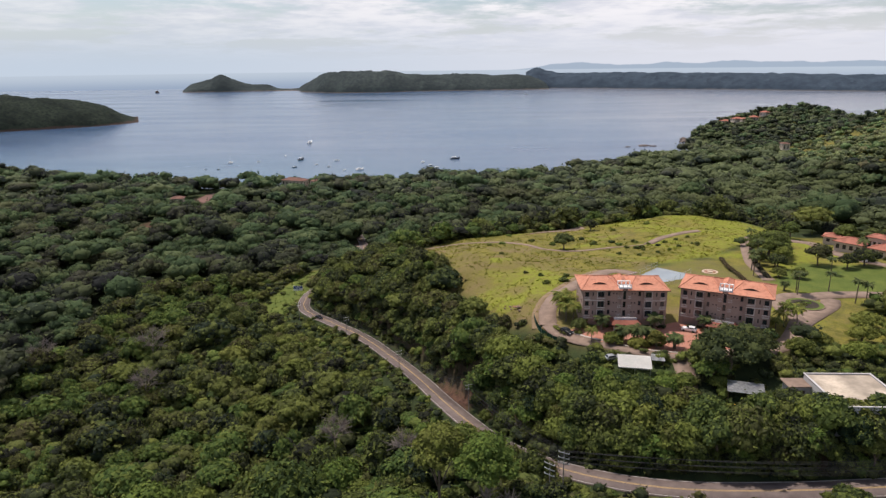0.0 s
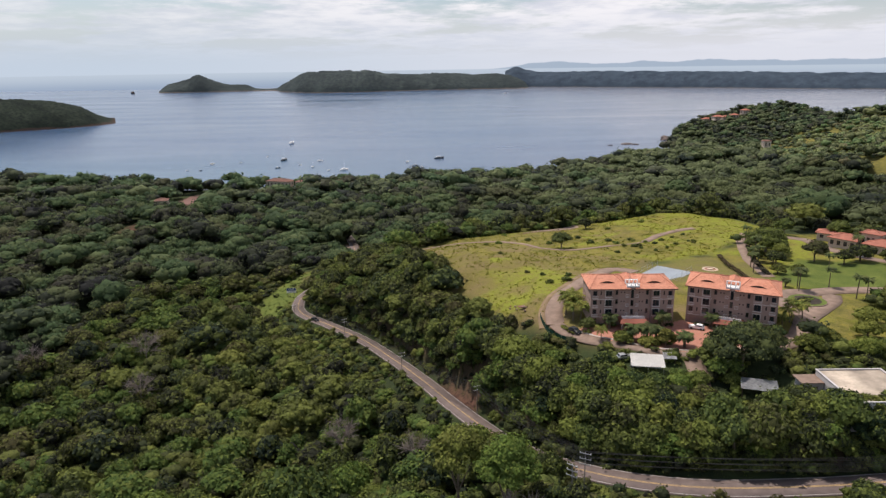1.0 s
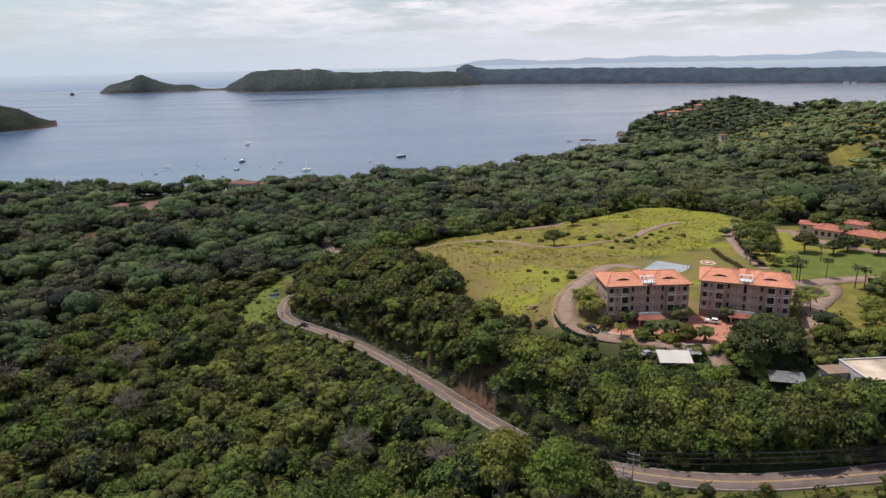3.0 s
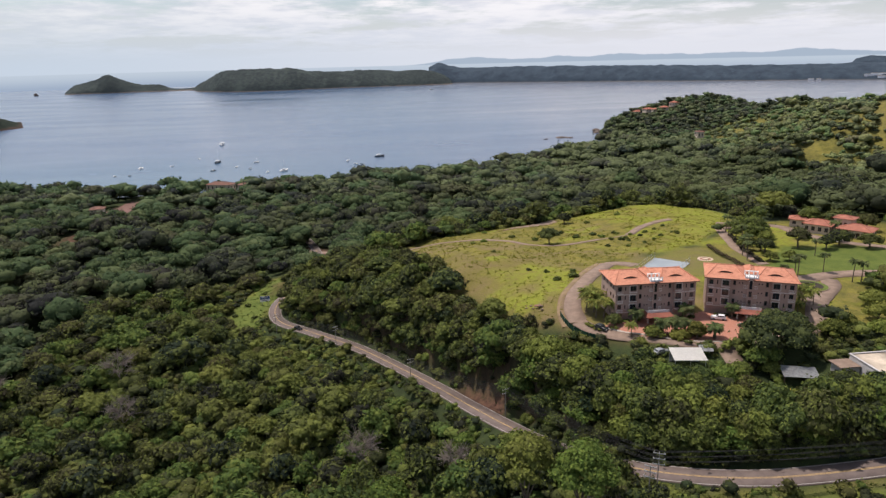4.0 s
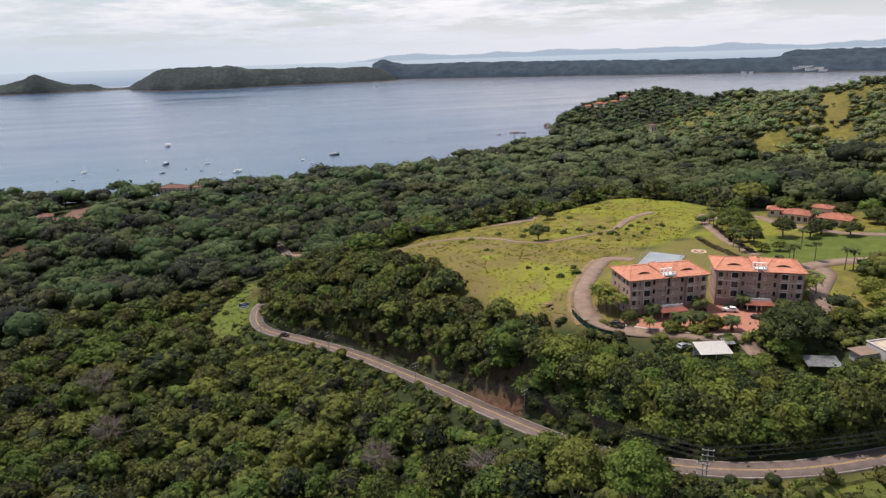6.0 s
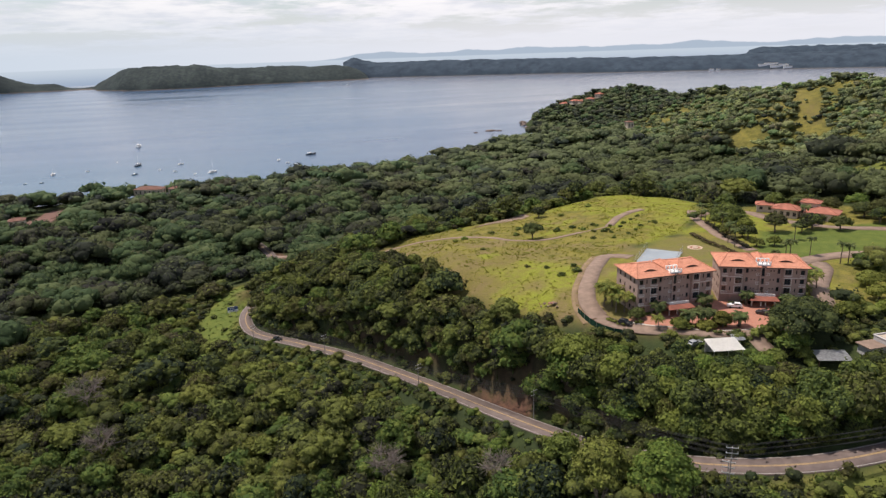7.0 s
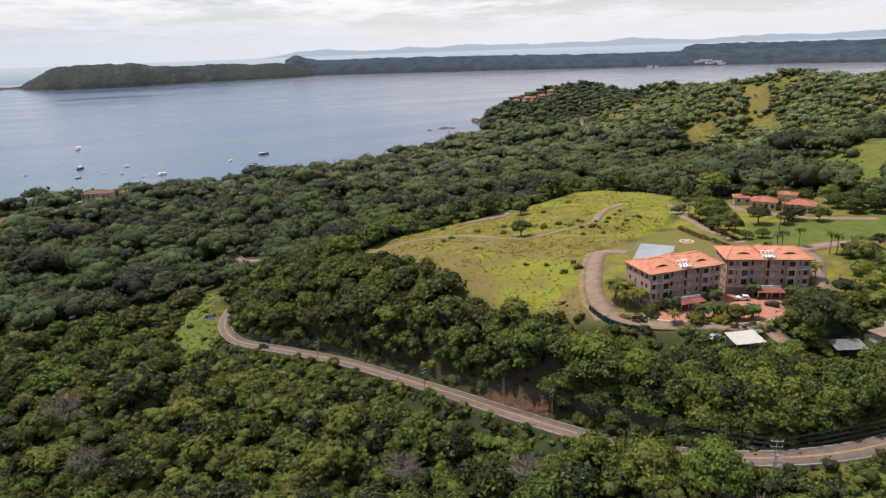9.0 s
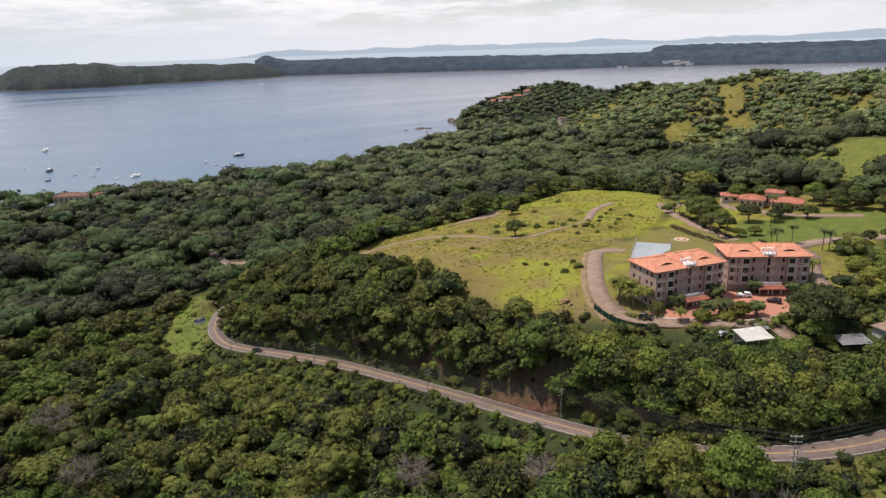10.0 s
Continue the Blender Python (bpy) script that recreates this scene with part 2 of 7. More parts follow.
ASPHALT = asphalt_material()
PAINT_YELLOW = plain("road_paint_yellow", (0.44, 0.30, 0.13), 0.7, wear=0.4)
PAINT_WHITE = plain("road_paint_white", (0.40, 0.37, 0.34), 0.7, wear=0.35)
DIRT = plain("gravel_track", (0.240, 0.172, 0.132), 0.95, grain=0.8, wear=0.3, bump=0.5)
CONCRETE = plain("pale_concrete", (0.52, 0.47, 0.41), 0.9, grain=0.6, wear=0.3)
STAINED = plain("stained_roof_slab", (0.50, 0.42, 0.33), 0.9, grain=0.25, wear=0.6)
STUCCO = plain("grey_brown_stucco", (0.350, 0.246, 0.205), 0.9, grain=0.6, wear=0.14)
STUCCO_PALE = plain("cream_stucco", (0.56, 0.47, 0.38), 0.9, grain=0.6, wear=0.15)
TRIM = plain("pale_trim", (0.62, 0.55, 0.50), 0.8, wear=0.15)
OFFWHITE = plain("weathered_white_plaster", (0.48, 0.46, 0.45), 0.85, grain=0.4, wear=0.25)
WHITE = plain("white_paint", (0.84, 0.83, 0.81), 0.6, wear=0.12)
SHEET = plain("white_metal_sheet", (0.80, 0.78, 0.74), 0.45, metal=0.0, wear=0.10)
GREYMETAL = plain("weathered_sheet", (0.42, 0.43, 0.44), 0.5, metal=0.3, wear=0.4)
DARKWOOD = plain("dark_wood", (0.10, 0.06, 0.045), 0.7, wear=0.4)
STEEL = plain("galvanised_steel", (0.50, 0.50, 0.50), 0.4, metal=0.8)
POLEGREY = plain("pole_concrete", (0.24, 0.22, 0.20), 0.9)
WIRE = plain("black_cable", (0.02, 0.02, 0.02), 0.6)
RUBBER = plain("tyre_rubber", (0.025, 0.025, 0.025), 0.8)
YELLOW = plain("machine_yellow", (0.72, 0.40, 0.04), 0.5)
COURT = plain("court_paint", (0.27, 0.31, 0.34), 0.7, grain=0.3, wear=0.15)
TEAL = plain("green_mesh_fence", (0.018, 0.080, 0.050), 0.7, wear=0.4)
SIGNBLUE = plain("sign_blue", (0.04, 0.08, 0.22), 0.5)
ROCK = plain("dark_rock", (0.13, 0.10, 0.085), 0.9, grain=0.4, wear=0.5, bump=0.8)
PORT = plain("sun_bleached_plaster", (0.72, 0.73, 0.75), 0.85, wear=0.25)
EARTH = plain("bare_tan_earth", (0.235, 0.165, 0.095), 0.95, grain=0.5, wear=0.35, bump=0.5)
SAND = plain("sand", (0.52, 0.40, 0.30), 0.95, grain=0.5, wear=0.2)
LAWNGRASS = plain("lawn_grass", (0.105, 0.140, 0.026), 0.95, grain=1.2, wear=0.3, bump=0.5)
DARKSOIL = plain("dark_planting_soil", (0.045, 0.036, 0.026), 0.95, grain=1.2, wear=0.4, bump=0.6)
CLAY = plain("red_earth", (0.165, 0.092, 0.076), 0.95, grain=0.1, wear=0.25)
TILE_VILLA = plain("weathered_terracotta_tiles", (0.36, 0.140, 0.095), 0.9, grain=0.7, wear=0.35, bump=0.4)
REDSOIL = plain("red_clay", (0.30, 0.145, 0.10), 0.95, grain=0.3, wear=0.3)


def glass_material(name, color):
    m = Nodes(name)
    return m.finish(m.mix(m.random(), color, tuple(c * 2.2 for c in color)), 0.08, 0.0, 0.6)


GLASS = glass_material("window_glass", (0.012, 0.015, 0.018))


def tile_material():
    m = Nodes("terracotta_tiles")
    p = m.local()
    c = m.mix(m.remap(m.noise(0.45, p, 4), 0.3, 0.7), (0.42, 0.160, 0.098), (0.55, 0.245, 0.160))
    c = m.mix(m.remap(m.noise(5.0, p, 3, 0.7), 0.42, 0.66, 0, 0.55), c, (0.70, 0.36, 0.24))
    c = m.mix(m.remap(m.noise(0.9, p, 6, 0.65), 0.47, 0.68, 0, 0.7), c, (0.27, 0.105, 0.065))
    w = m.nt.nodes.new("ShaderNodeTexWave")
    w.inputs["Scale"].default_value = 1.6
    w.inputs["Distortion"].default_value = 0.4
    m.put(w.inputs["Vector"], p)
    m.bump(w.outputs["Fac"], 0.5, 0.08)
    return m.finish(c, 0.85, 0.0, 0.2)


TILE = tile_material()
TILE_CANOPY = plain("dark_red_canopy_tiles", (0.27, 0.098, 0.068), 0.9, grain=0.7, wear=0.3, bump=0.4)
TILE_OLD = plain("weathered_brown_tiles", (0.19, 0.098, 0.074), 0.9, grain=0.6, wear=0.35)


def paver_material():
    m = Nodes("brick_paving")
    p = m.position()
    b = m.add("ShaderNodeTexBrick", Scale=1.0)
    m.put(b.inputs["Vector"], p)
    b.inputs["Color1"].default_value = (0.34, 0.13, 0.085, 1)
    b.inputs["Color2"].default_value = (0.44, 0.19, 0.125, 1)
    b.inputs["Mortar"].default_value = (0.30, 0.16, 0.12, 1)
    c = m.mix(m.remap(m.noise(0.5, p), 0.3, 0.7, 0, 0.5), b.outputs["Color"], (0.36, 0.20, 0.15))
    return m.finish(c, 0.85, 0.0, 0.2)


PAVER = paver_material()


def car_paint(name, color):
    m = Nodes(name)
    m.bsdf.inputs["Coat Weight"].default_value = 0.6
    return m.finish(m.mix(m.remap(m.noise(3, m.position()), 0.3, 0.7, 0, 0.15), color, tuple(c * 0.7 for c in color)), 0.35)


CAR_WHITE, CAR_DARK = car_paint("car_white", (0.80, 0.80, 0.79)), car_paint("car_dark", (0.02, 0.022, 0.026))

# ---- mesh helpers ----
def mesh_from(name, verts, faces, material, smooth=False):
    me = bpy.data.meshes.new(name)
    me.from_pydata([tuple(v) for v in verts], [], [tuple(int(i) for i in f) for f in faces])
    me.materials.append(material)
    if smooth:
        me.polygons.foreach_set("use_smooth", [True] * len(me.polygons))
    me.update()
    return me


def mesh_quick(name, verts, tris, material, smooth=False):
    """A triangle mesh from arrays, for what has very many faces."""
    me = bpy.data.meshes.new(name)
    verts, tris = np.asarray(verts, np.float32), np.asarray(tris, np.int32)
    me.vertices.add(len(verts))
    me.vertices.foreach_set("co", verts.ravel())
    me.loops.add(tris.size)
    me.loops.foreach_set("vertex_index", tris.ravel())
    me.polygons.add(len(tris))
    me.polygons.foreach_set("loop_start", np.arange(len(tris), dtype=np.int32) * 3)
    me.polygons.foreach_set("use_smooth", np.full(len(tris), smooth) if isinstance(smooth, bool) else smooth)
    me.materials.append(material)
    me.update(calc_edges=True)
    return me


def values(me, name, data):
    a = me.attributes.new(name, "FLOAT", "POINT")
    a.data.foreach_set("value", np.asarray(data, np.float32))


def part(name, bm, material, parent, label=""):
    """Links a bmesh, or a ready mesh, as one object under a thing or a part."""
    if isinstance(bm, bmesh.types.BMesh):
        me = bpy.data.meshes.new(name)
        bm.to_mesh(me)
        bm.free()
        me.materials.append(material)
    else:
        me = bm
    ob = new(name, me)
    ob.parent = parent
    return tagged(ob, label)


def thing(name, m, label, category, group=""):
    ob = new(name)
    ob.matrix_world = m
    ob.empty_display_size = 0.5
    return tagged(ob, label, category, group)


def box(bm, x0, y0, z0, x1, y1, z1, bevel=0.0):
    r = bmesh.ops.create_cube(bm, size=1, matrix=Matrix.Translation(((x0 + x1) / 2, (y0 + y1) / 2, (z0 + z1) / 2)) @ Matrix.Diagonal((x1 - x0, y1 - y0, z1 - z0, 1)))
    if bevel:
        edges = {e for v in r["verts"] for e in v.link_edges}
        bmesh.ops.bevel(bm, geom=list(edges), offset=bevel, segments=1, affect="EDGES")
    return bm


def a_box(*a, bevel=0.0):
    return box(bmesh.new(), *a, bevel=bevel)


def tube(bm, p, q, r0, r1=None, sides=8):
    """A tapered round bar from p to q."""
    p, q = Vector(p), Vector(q)
    m = Matrix.Translation((p + q) / 2) @ (q - p).to_track_quat("Z", "Y").to_matrix().to_4x4()
    bmesh.ops.create_cone(bm, cap_ends=True, segments=sides, radius1=r0, radius2=r0 if r1 is None else r1, depth=(q - p).length, matrix=m)
    return bm


def a_tube(*a, **k):
    return tube(bmesh.new(), *a, **k)


def smoothstep(v, lo, hi):
    s = np.clip((np.asarray(v, float) - lo) / (hi - lo), 0, 1)
    return s * s * (3 - 2 * s)


def wobble(x, y, size, seed):
    """Cheap smooth noise in -1..1 over the plan."""
    a = seed * 1.7
    u, v = x / size, y / size
    return (np.sin(u * 1.9 + a + 1.3 * np.sin(v * 1.1 + a)) + np.sin(v * 2.3 - a + 1.1 * np.sin(u * 1.6 - a)) + np.sin((u + v) * 1.3 + 2 * a)) / 3


def inside(poly, x, y):
    x, y = np.asarray(x, float), np.asarray(y, float)
    c = np.zeros(x.shape, bool)
    for (x0, y0), (x1, y1) in zip(poly, poly[1:] + poly[:1]):
        cross = (y0 > y) != (y1 > y)
        with np.errstate(divide="ignore", invalid="ignore"):
            c ^= cross & (x < (x1 - x0) * (y - y0) / (y1 - y0) + x0)
    return c


def to_line(line, x, y):
    """Distance in plan from a polyline, and the line's own height there if it has one."""
    x, y = np.asarray(x, float), np.asarray(y, float)
    best, height = np.full(x.shape, 1e9), np.zeros(x.shape)
    for a, b in zip(line, line[1:]):
        dx, dy = b[0] - a[0], b[1] - a[1]
        s = np.clip(((x - a[0]) * dx + (y - a[1]) * dy) / (dx * dx + dy * dy), 0, 1)
        d = np.hypot(x - a[0] - s * dx, y - a[1] - s * dy)
        near = d < best
        best = np.where(near, d, best)
        if len(a) > 2:
            height = np.where(near, a[2] + s * (b[2] - a[2]), height)
    return best, height


def to_edge(poly, x, y):
    """Signed distance from a polygon's edge, positive within."""
    d, _ = to_line(poly + poly[:1], x, y)
    return np.where(inside(poly, x, y), d, -d)


def spline(points, step):
    """A smooth line through points of the plan."""
    pts = [Vector(p) for p in points]
    out = []
    for i in range(len(pts) - 1):
        p0, p1, p2, p3 = pts[max(i - 1, 0)], pts[i], pts[i + 1], pts[min(i + 2, len(pts) - 1)]
        n = max(2, int((p2 - p1).length / step))
        for k in range(n):
            t = k / n
            out.append(0.5 * (2 * p1 + (p2 - p0) * t + (2 * p0 - 5 * p1 + 4 * p2 - p3) * t * t + (3 * p1 - p0 - 3 * p2 + p3) * t ** 3))
    return [tuple(p) for p in out + [pts[-1]]]


# ---- the lie of the land ----
HIGH = [(25, 215, 67), (42, 192, 69), (95, 172, 69), (58, 164, 68), (70, 240, 68), (104, 250, 68), (60, 283, 64.5), (90, 300, 64.8), (125, 322, 64.2), (28, 260, 66),
        (5, 265, 65), (40, 315, 61.5), (60, 311, 61.2), (72, 362, 57.5), (120, 358, 63.5), (98, 350, 61.8), (146, 350, 64), (32, 328, 59.5), (19, 346, 55.8), (0, 351, 51.8), (140, 215, 69), (180, 275, 67), (235, 265, 69), (135, 170, 67),
        (106, 148, 67), (180, 344, 60.5), (112, 402, 42), (-3, 356, 52.6), (9, 364, 53.6), (33, 368, 54), (56, 370, 55.6), (79, 374, 57.8), (94, 372, 58.4),
        (113, 374, 61.4), (127, 374, 63.2), (143, 370, 63.8), (163, 362, 62.4), (30, 390, 42), (60, 394, 42), (150, 400, 44)]
BLUFF = [(8, 224, 60), (-8, 290, 62), (-25, 318, 54), (-45, 338, 40), (14, 197, 58), (36, 158, 61), (48, 163, 67.6), (43, 171, 68.3), (62, 146, 62), (98, 134.5, 66.6), (88, 134.5, 66.4), (-78, 345, 21), (-50, 307, 25),
         (-20, 252, 31), (0, 205, 38), (14, 165, 46), (36, 136, 53), (76, 128, 56), (130, 128, 57)]
LOW = [(-110, 330, 12), (-65, 240, 10), (-100, 180, 9), (-30, 200, 22), (-10, 150, 37), (20, 115, 50), (30, 122.5, 53), (-60, 110, 20), (0, 60, 38), (60, 100, 50), (140, 90, 55),
       (-61, 483, 13), (-150, 480, 10), (-200, 300, 8), (-300, 600, 9), (-180, 800, 6), (0, 780, 9), (60, 520, 17), (160, 480, 24), (280, 430, 36), (240, 600, 20),
       (360, 760, 20), (-500, 700, 10), (-600, 400, 10), (-640, 885, 22), (-760, 890, 42)]
HILLS = [(434, 1188, 14), (443, 1171, 29), (467, 1148, 44), (489, 1126, 55), (523, 1084, 65), (552, 1031, 74), (573, 1005, 68), (588, 970, 60), (570, 909, 68), (570, 883, 73), (580, 850, 79),
         (592, 800, 82), (565, 744, 82), (553, 714, 89), (556, 683, 95), (563, 647, 101), (567, 628, 104), (579, 614, 106), (567, 582, 99), (538, 538, 97), (514, 504, 99), (505, 483, 106), (507, 464, 107),
         (430, 595, 36), (474, 569, 48), (465, 640, 72), (520, 572, 70), (505, 805, 54), (420, 840, 32), (480, 900, 32), (450, 700, 44), (430, 760, 34), (390, 660, 30), (330, 960, 8), (420, 1060, 14),
         (277, 328, 73), (323, 340, 84), (256, 319, 67), (360, 400, 60), (400, 450, 52), (430, 500, 46), (390, 520, 34), (700, 900, 40), (720, 560, 52), (760, 300, 70), (900, 500, 40), (1000, 870, 20),
         (640, 1120, 36), (700, 700, 50), (480, 420, 88), (600, 350, 92)]
CONTROL = np.array(HIGH + BLUFF + LOW + HILLS, float)


def fit_sheet(c):
    d = np.hypot(c[:, None, 0] - c[None, :, 0], c[:, None, 1] - c[None, :, 1]) / 100
    n = len(c)
    a = np.zeros((n + 3, n + 3))
    a[:n, :n] = -d + 0.02 * np.eye(n)
    p = np.column_stack([np.ones(n), c[:, :2] / 100])
    a[:n, n:], a[n:, :n] = p, p.T
    return np.linalg.solve(a, np.concatenate([c[:, 2], np.zeros(3)]))


SHEET_W = fit_sheet(CONTROL)
COAST_X = [-1500, -900, -600, -270, 0, 170, 320, 430, 445, 480, 540, 650, 800, 1000, 1700]
COAST_Y = [1000, 950, 918, 868, 882, 935, 1050, 1140, 1195, 1335, 1340, 1190, 1030, 930, 800]

MAIN_ROAD = spline([(-72, 545, 12.5), (-63, 510, 13.2), (-58, 476, 14.4), (-53, 450, 15.8), (-55, 426, 17), (-64, 404, 18), (-73.5, 384, 19.2), (-78, 361, 20.5), (-73.5, 336, 22), (-55, 311, 24.3), (-36, 284, 27.2), (-20.5, 254, 30.6),
                    (-9, 226, 35), (-1, 203, 39), (6.5, 183, 42.5), (14, 165, 46), (24, 148, 50.5), (37, 136.5, 53.3), (54, 130, 54.8), (76, 127.5, 56), (98, 127, 57), (150, 128, 58), (240, 124, 60)], 4)


TERRACE = [(40, 199), (40, 191), (47, 182), (56, 175.5), (66, 172.5), (84, 174.5), (98, 179), (103, 187), (97, 193), (86, 206), (68, 212), (42, 212)]


def land(x, y):
    """Height of the ground over the plan."""
    x, y = np.asarray(x, float), np.asarray(y, float)
    z = SHEET_W[-3] + SHEET_W[-2] * x / 100 + SHEET_W[-1] * y / 100
    for (cx, cy, _), w in zip(CONTROL, SHEET_W):
        z = z - w * np.hypot(x - cx, y - cy) / 100
    far = smoothstep(np.hypot(x - 50, y - 250), 250, 500)
    spurs = smoothstep(x, 400, 470) * (1 - smoothstep(y, 860, 950)) * smoothstep(y, 430, 520)
    z = z + far * (1 - spurs) * (4 * wobble(x, y, 90, 1) + 2 * wobble(x, y, 35, 2)) - spurs * (5.5 * np.abs(wobble(x, y, 44, 4)) - 2 + 1.5 * wobble(x, y, 16, 6)) + 0.35 * wobble(x, y, 9, 3)
    z = np.clip(z, 4, 125)
    # the level terrace that the apartment blocks stand on
    z = z + smoothstep(to_edge(TERRACE, x, y), -5, 0.5) * np.minimum(69.02 - z, 0)
    d, h = to_line(MAIN_ROAD, x, y)
    z = h - 0.12 + (z - h + 0.12) * smoothstep(d, 4.6, 11)
    s = np.interp(x, COAST_X, COAST_Y) + 14 * wobble(x, y, 60, 5) - y
    shore = smoothstep(s, -5, 70 - 44 * smoothstep(x, 380, 440))
    return z * shore - 5 * (1 - shore)


def land_z(x, y):
    return float(land(np.array([x]), np.array([y]))[0])


FIELD = [(-18, 330), (-8, 300), (0, 280), (3, 262), (6, 244), (9, 228), (16, 216), (23, 208), (28, 204), (40, 212), (50, 232), (60, 250), (72, 258), (112, 272), (128, 286), (150, 310),
         (168, 336), (161, 360), (143, 368), (127, 371), (113, 371), (94, 370), (79, 371), (56, 368), (33, 366), (9, 362), (-6, 354), (-16, 342)]
YARD = [(28, 203), (34, 187), (44, 177), (60, 170), (78, 168), (92, 172), (108, 180), (124, 196), (132, 206), (172, 208), (215, 225), (225, 262), (214, 300), (182, 312), (160, 318),
        (145, 300), (128, 286), (112, 272), (72, 258), (60, 250), (50, 232)]
LAWN = [(118, 232), (128, 218), (172, 213), (210, 228), (214, 250), (160, 256), (146, 262)]
LAWN_COURT = [(72, 246), (96, 220), (108, 214), (122, 236), (126, 254), (110, 268), (80, 264)]
SLOPE = [(-85, 338), (-81, 362), (-75, 398), (-76, 420), (-88, 412), (-100, 380), (-104, 362), (-97, 344)]
VERGE = [(18, 132), (34, 130), (54, 124), (100, 121), (100, 112), (52, 112), (20, 118)]
MEADOW = [(284, 357), (292, 343), (306, 337), (330, 330), (330, 290), (300, 262), (253, 268), (240, 278), (262, 299), (258, 328)]
CUT = [(-3, 222), (4, 210), (10, 197), (7, 192), (1, 203), (-6, 218)]
PATCH = [(44, 355), (54, 356), (64, 355), (72, 356), (80, 361), (80, 368), (70, 370), (62, 367), (52, 361)]
REDLOT = [(-280, 706), (-257, 690), (-249, 764), (-270, 772)]
PALELOT = [(-277, 578), (-262, 576), (-250, 608), (-263, 614)]
CARPARK = [(-82, 500), (-70, 486), (-52, 476), (-46, 490), (-62, 510)]
OPEN_SLOPES = [MEADOW, [(462, 662), (498, 654), (527, 652), (552, 698), (567, 684), (560, 645), (572, 625), (586, 612), (576, 584), (560, 606), (534, 618), (507, 590), (482, 566), (466, 586), (478, 611), (459, 624)],
               [(470, 925), (495, 902), (502, 850), (531, 877), (515, 832), (469, 803), (442, 837)], [(441, 650), (459, 625), (446, 606), (424, 622), (412, 648), (428, 664)],
               [(484, 462), (501, 490), (510, 466), (503, 448), (469, 426), (460, 440)], [(555, 833), (582, 811), (563, 780), (539, 800)]]
LUSH_SPOTS = [(33, 255, 13, 7), (108, 276, 12, 9), (96, 268, 14, 5), (25, 276, 5, 4), (21, 224, 9, 10), (128, 300, 10, 14), (70, 312, 16, 4)]
DRY_SPOTS = [(6, 274, 8, 10), (15, 251, 8, 8), (48, 258, 9, 5), (28, 231, 5, 4), (46, 281, 14, 6), (85, 330, 18, 9)]
GARDEN = [(101, 180), (108, 174), (120, 174), (132, 180), (142, 192), (136, 205), (122, 198), (110, 187)]
CLEARINGS = (FIELD, YARD, GARDEN, SLOPE, VERGE, MEADOW, CUT, REDLOT, PALELOT, CARPARK)


def hilly(x, y):
    """How far up the high hills beside the bay a place lies."""
    return smoothstep(x + 14 * wobble(x, y, 40, 63), 395, 460)


def open_hill(x, y):
    """How open the grassy hillsides beside the bay are."""
    x, y = np.asarray(x, float), np.asarray(y, float)
    g = np.zeros(x.shape)
    rough = 9 * wobble(x, y, 30, 11) + 6 * wobble(x, y, 12, 12)
    for poly in OPEN_SLOPES:
        g = np.maximum(g, smoothstep(to_edge(poly, x, y) + rough, -4, 8))
    return g


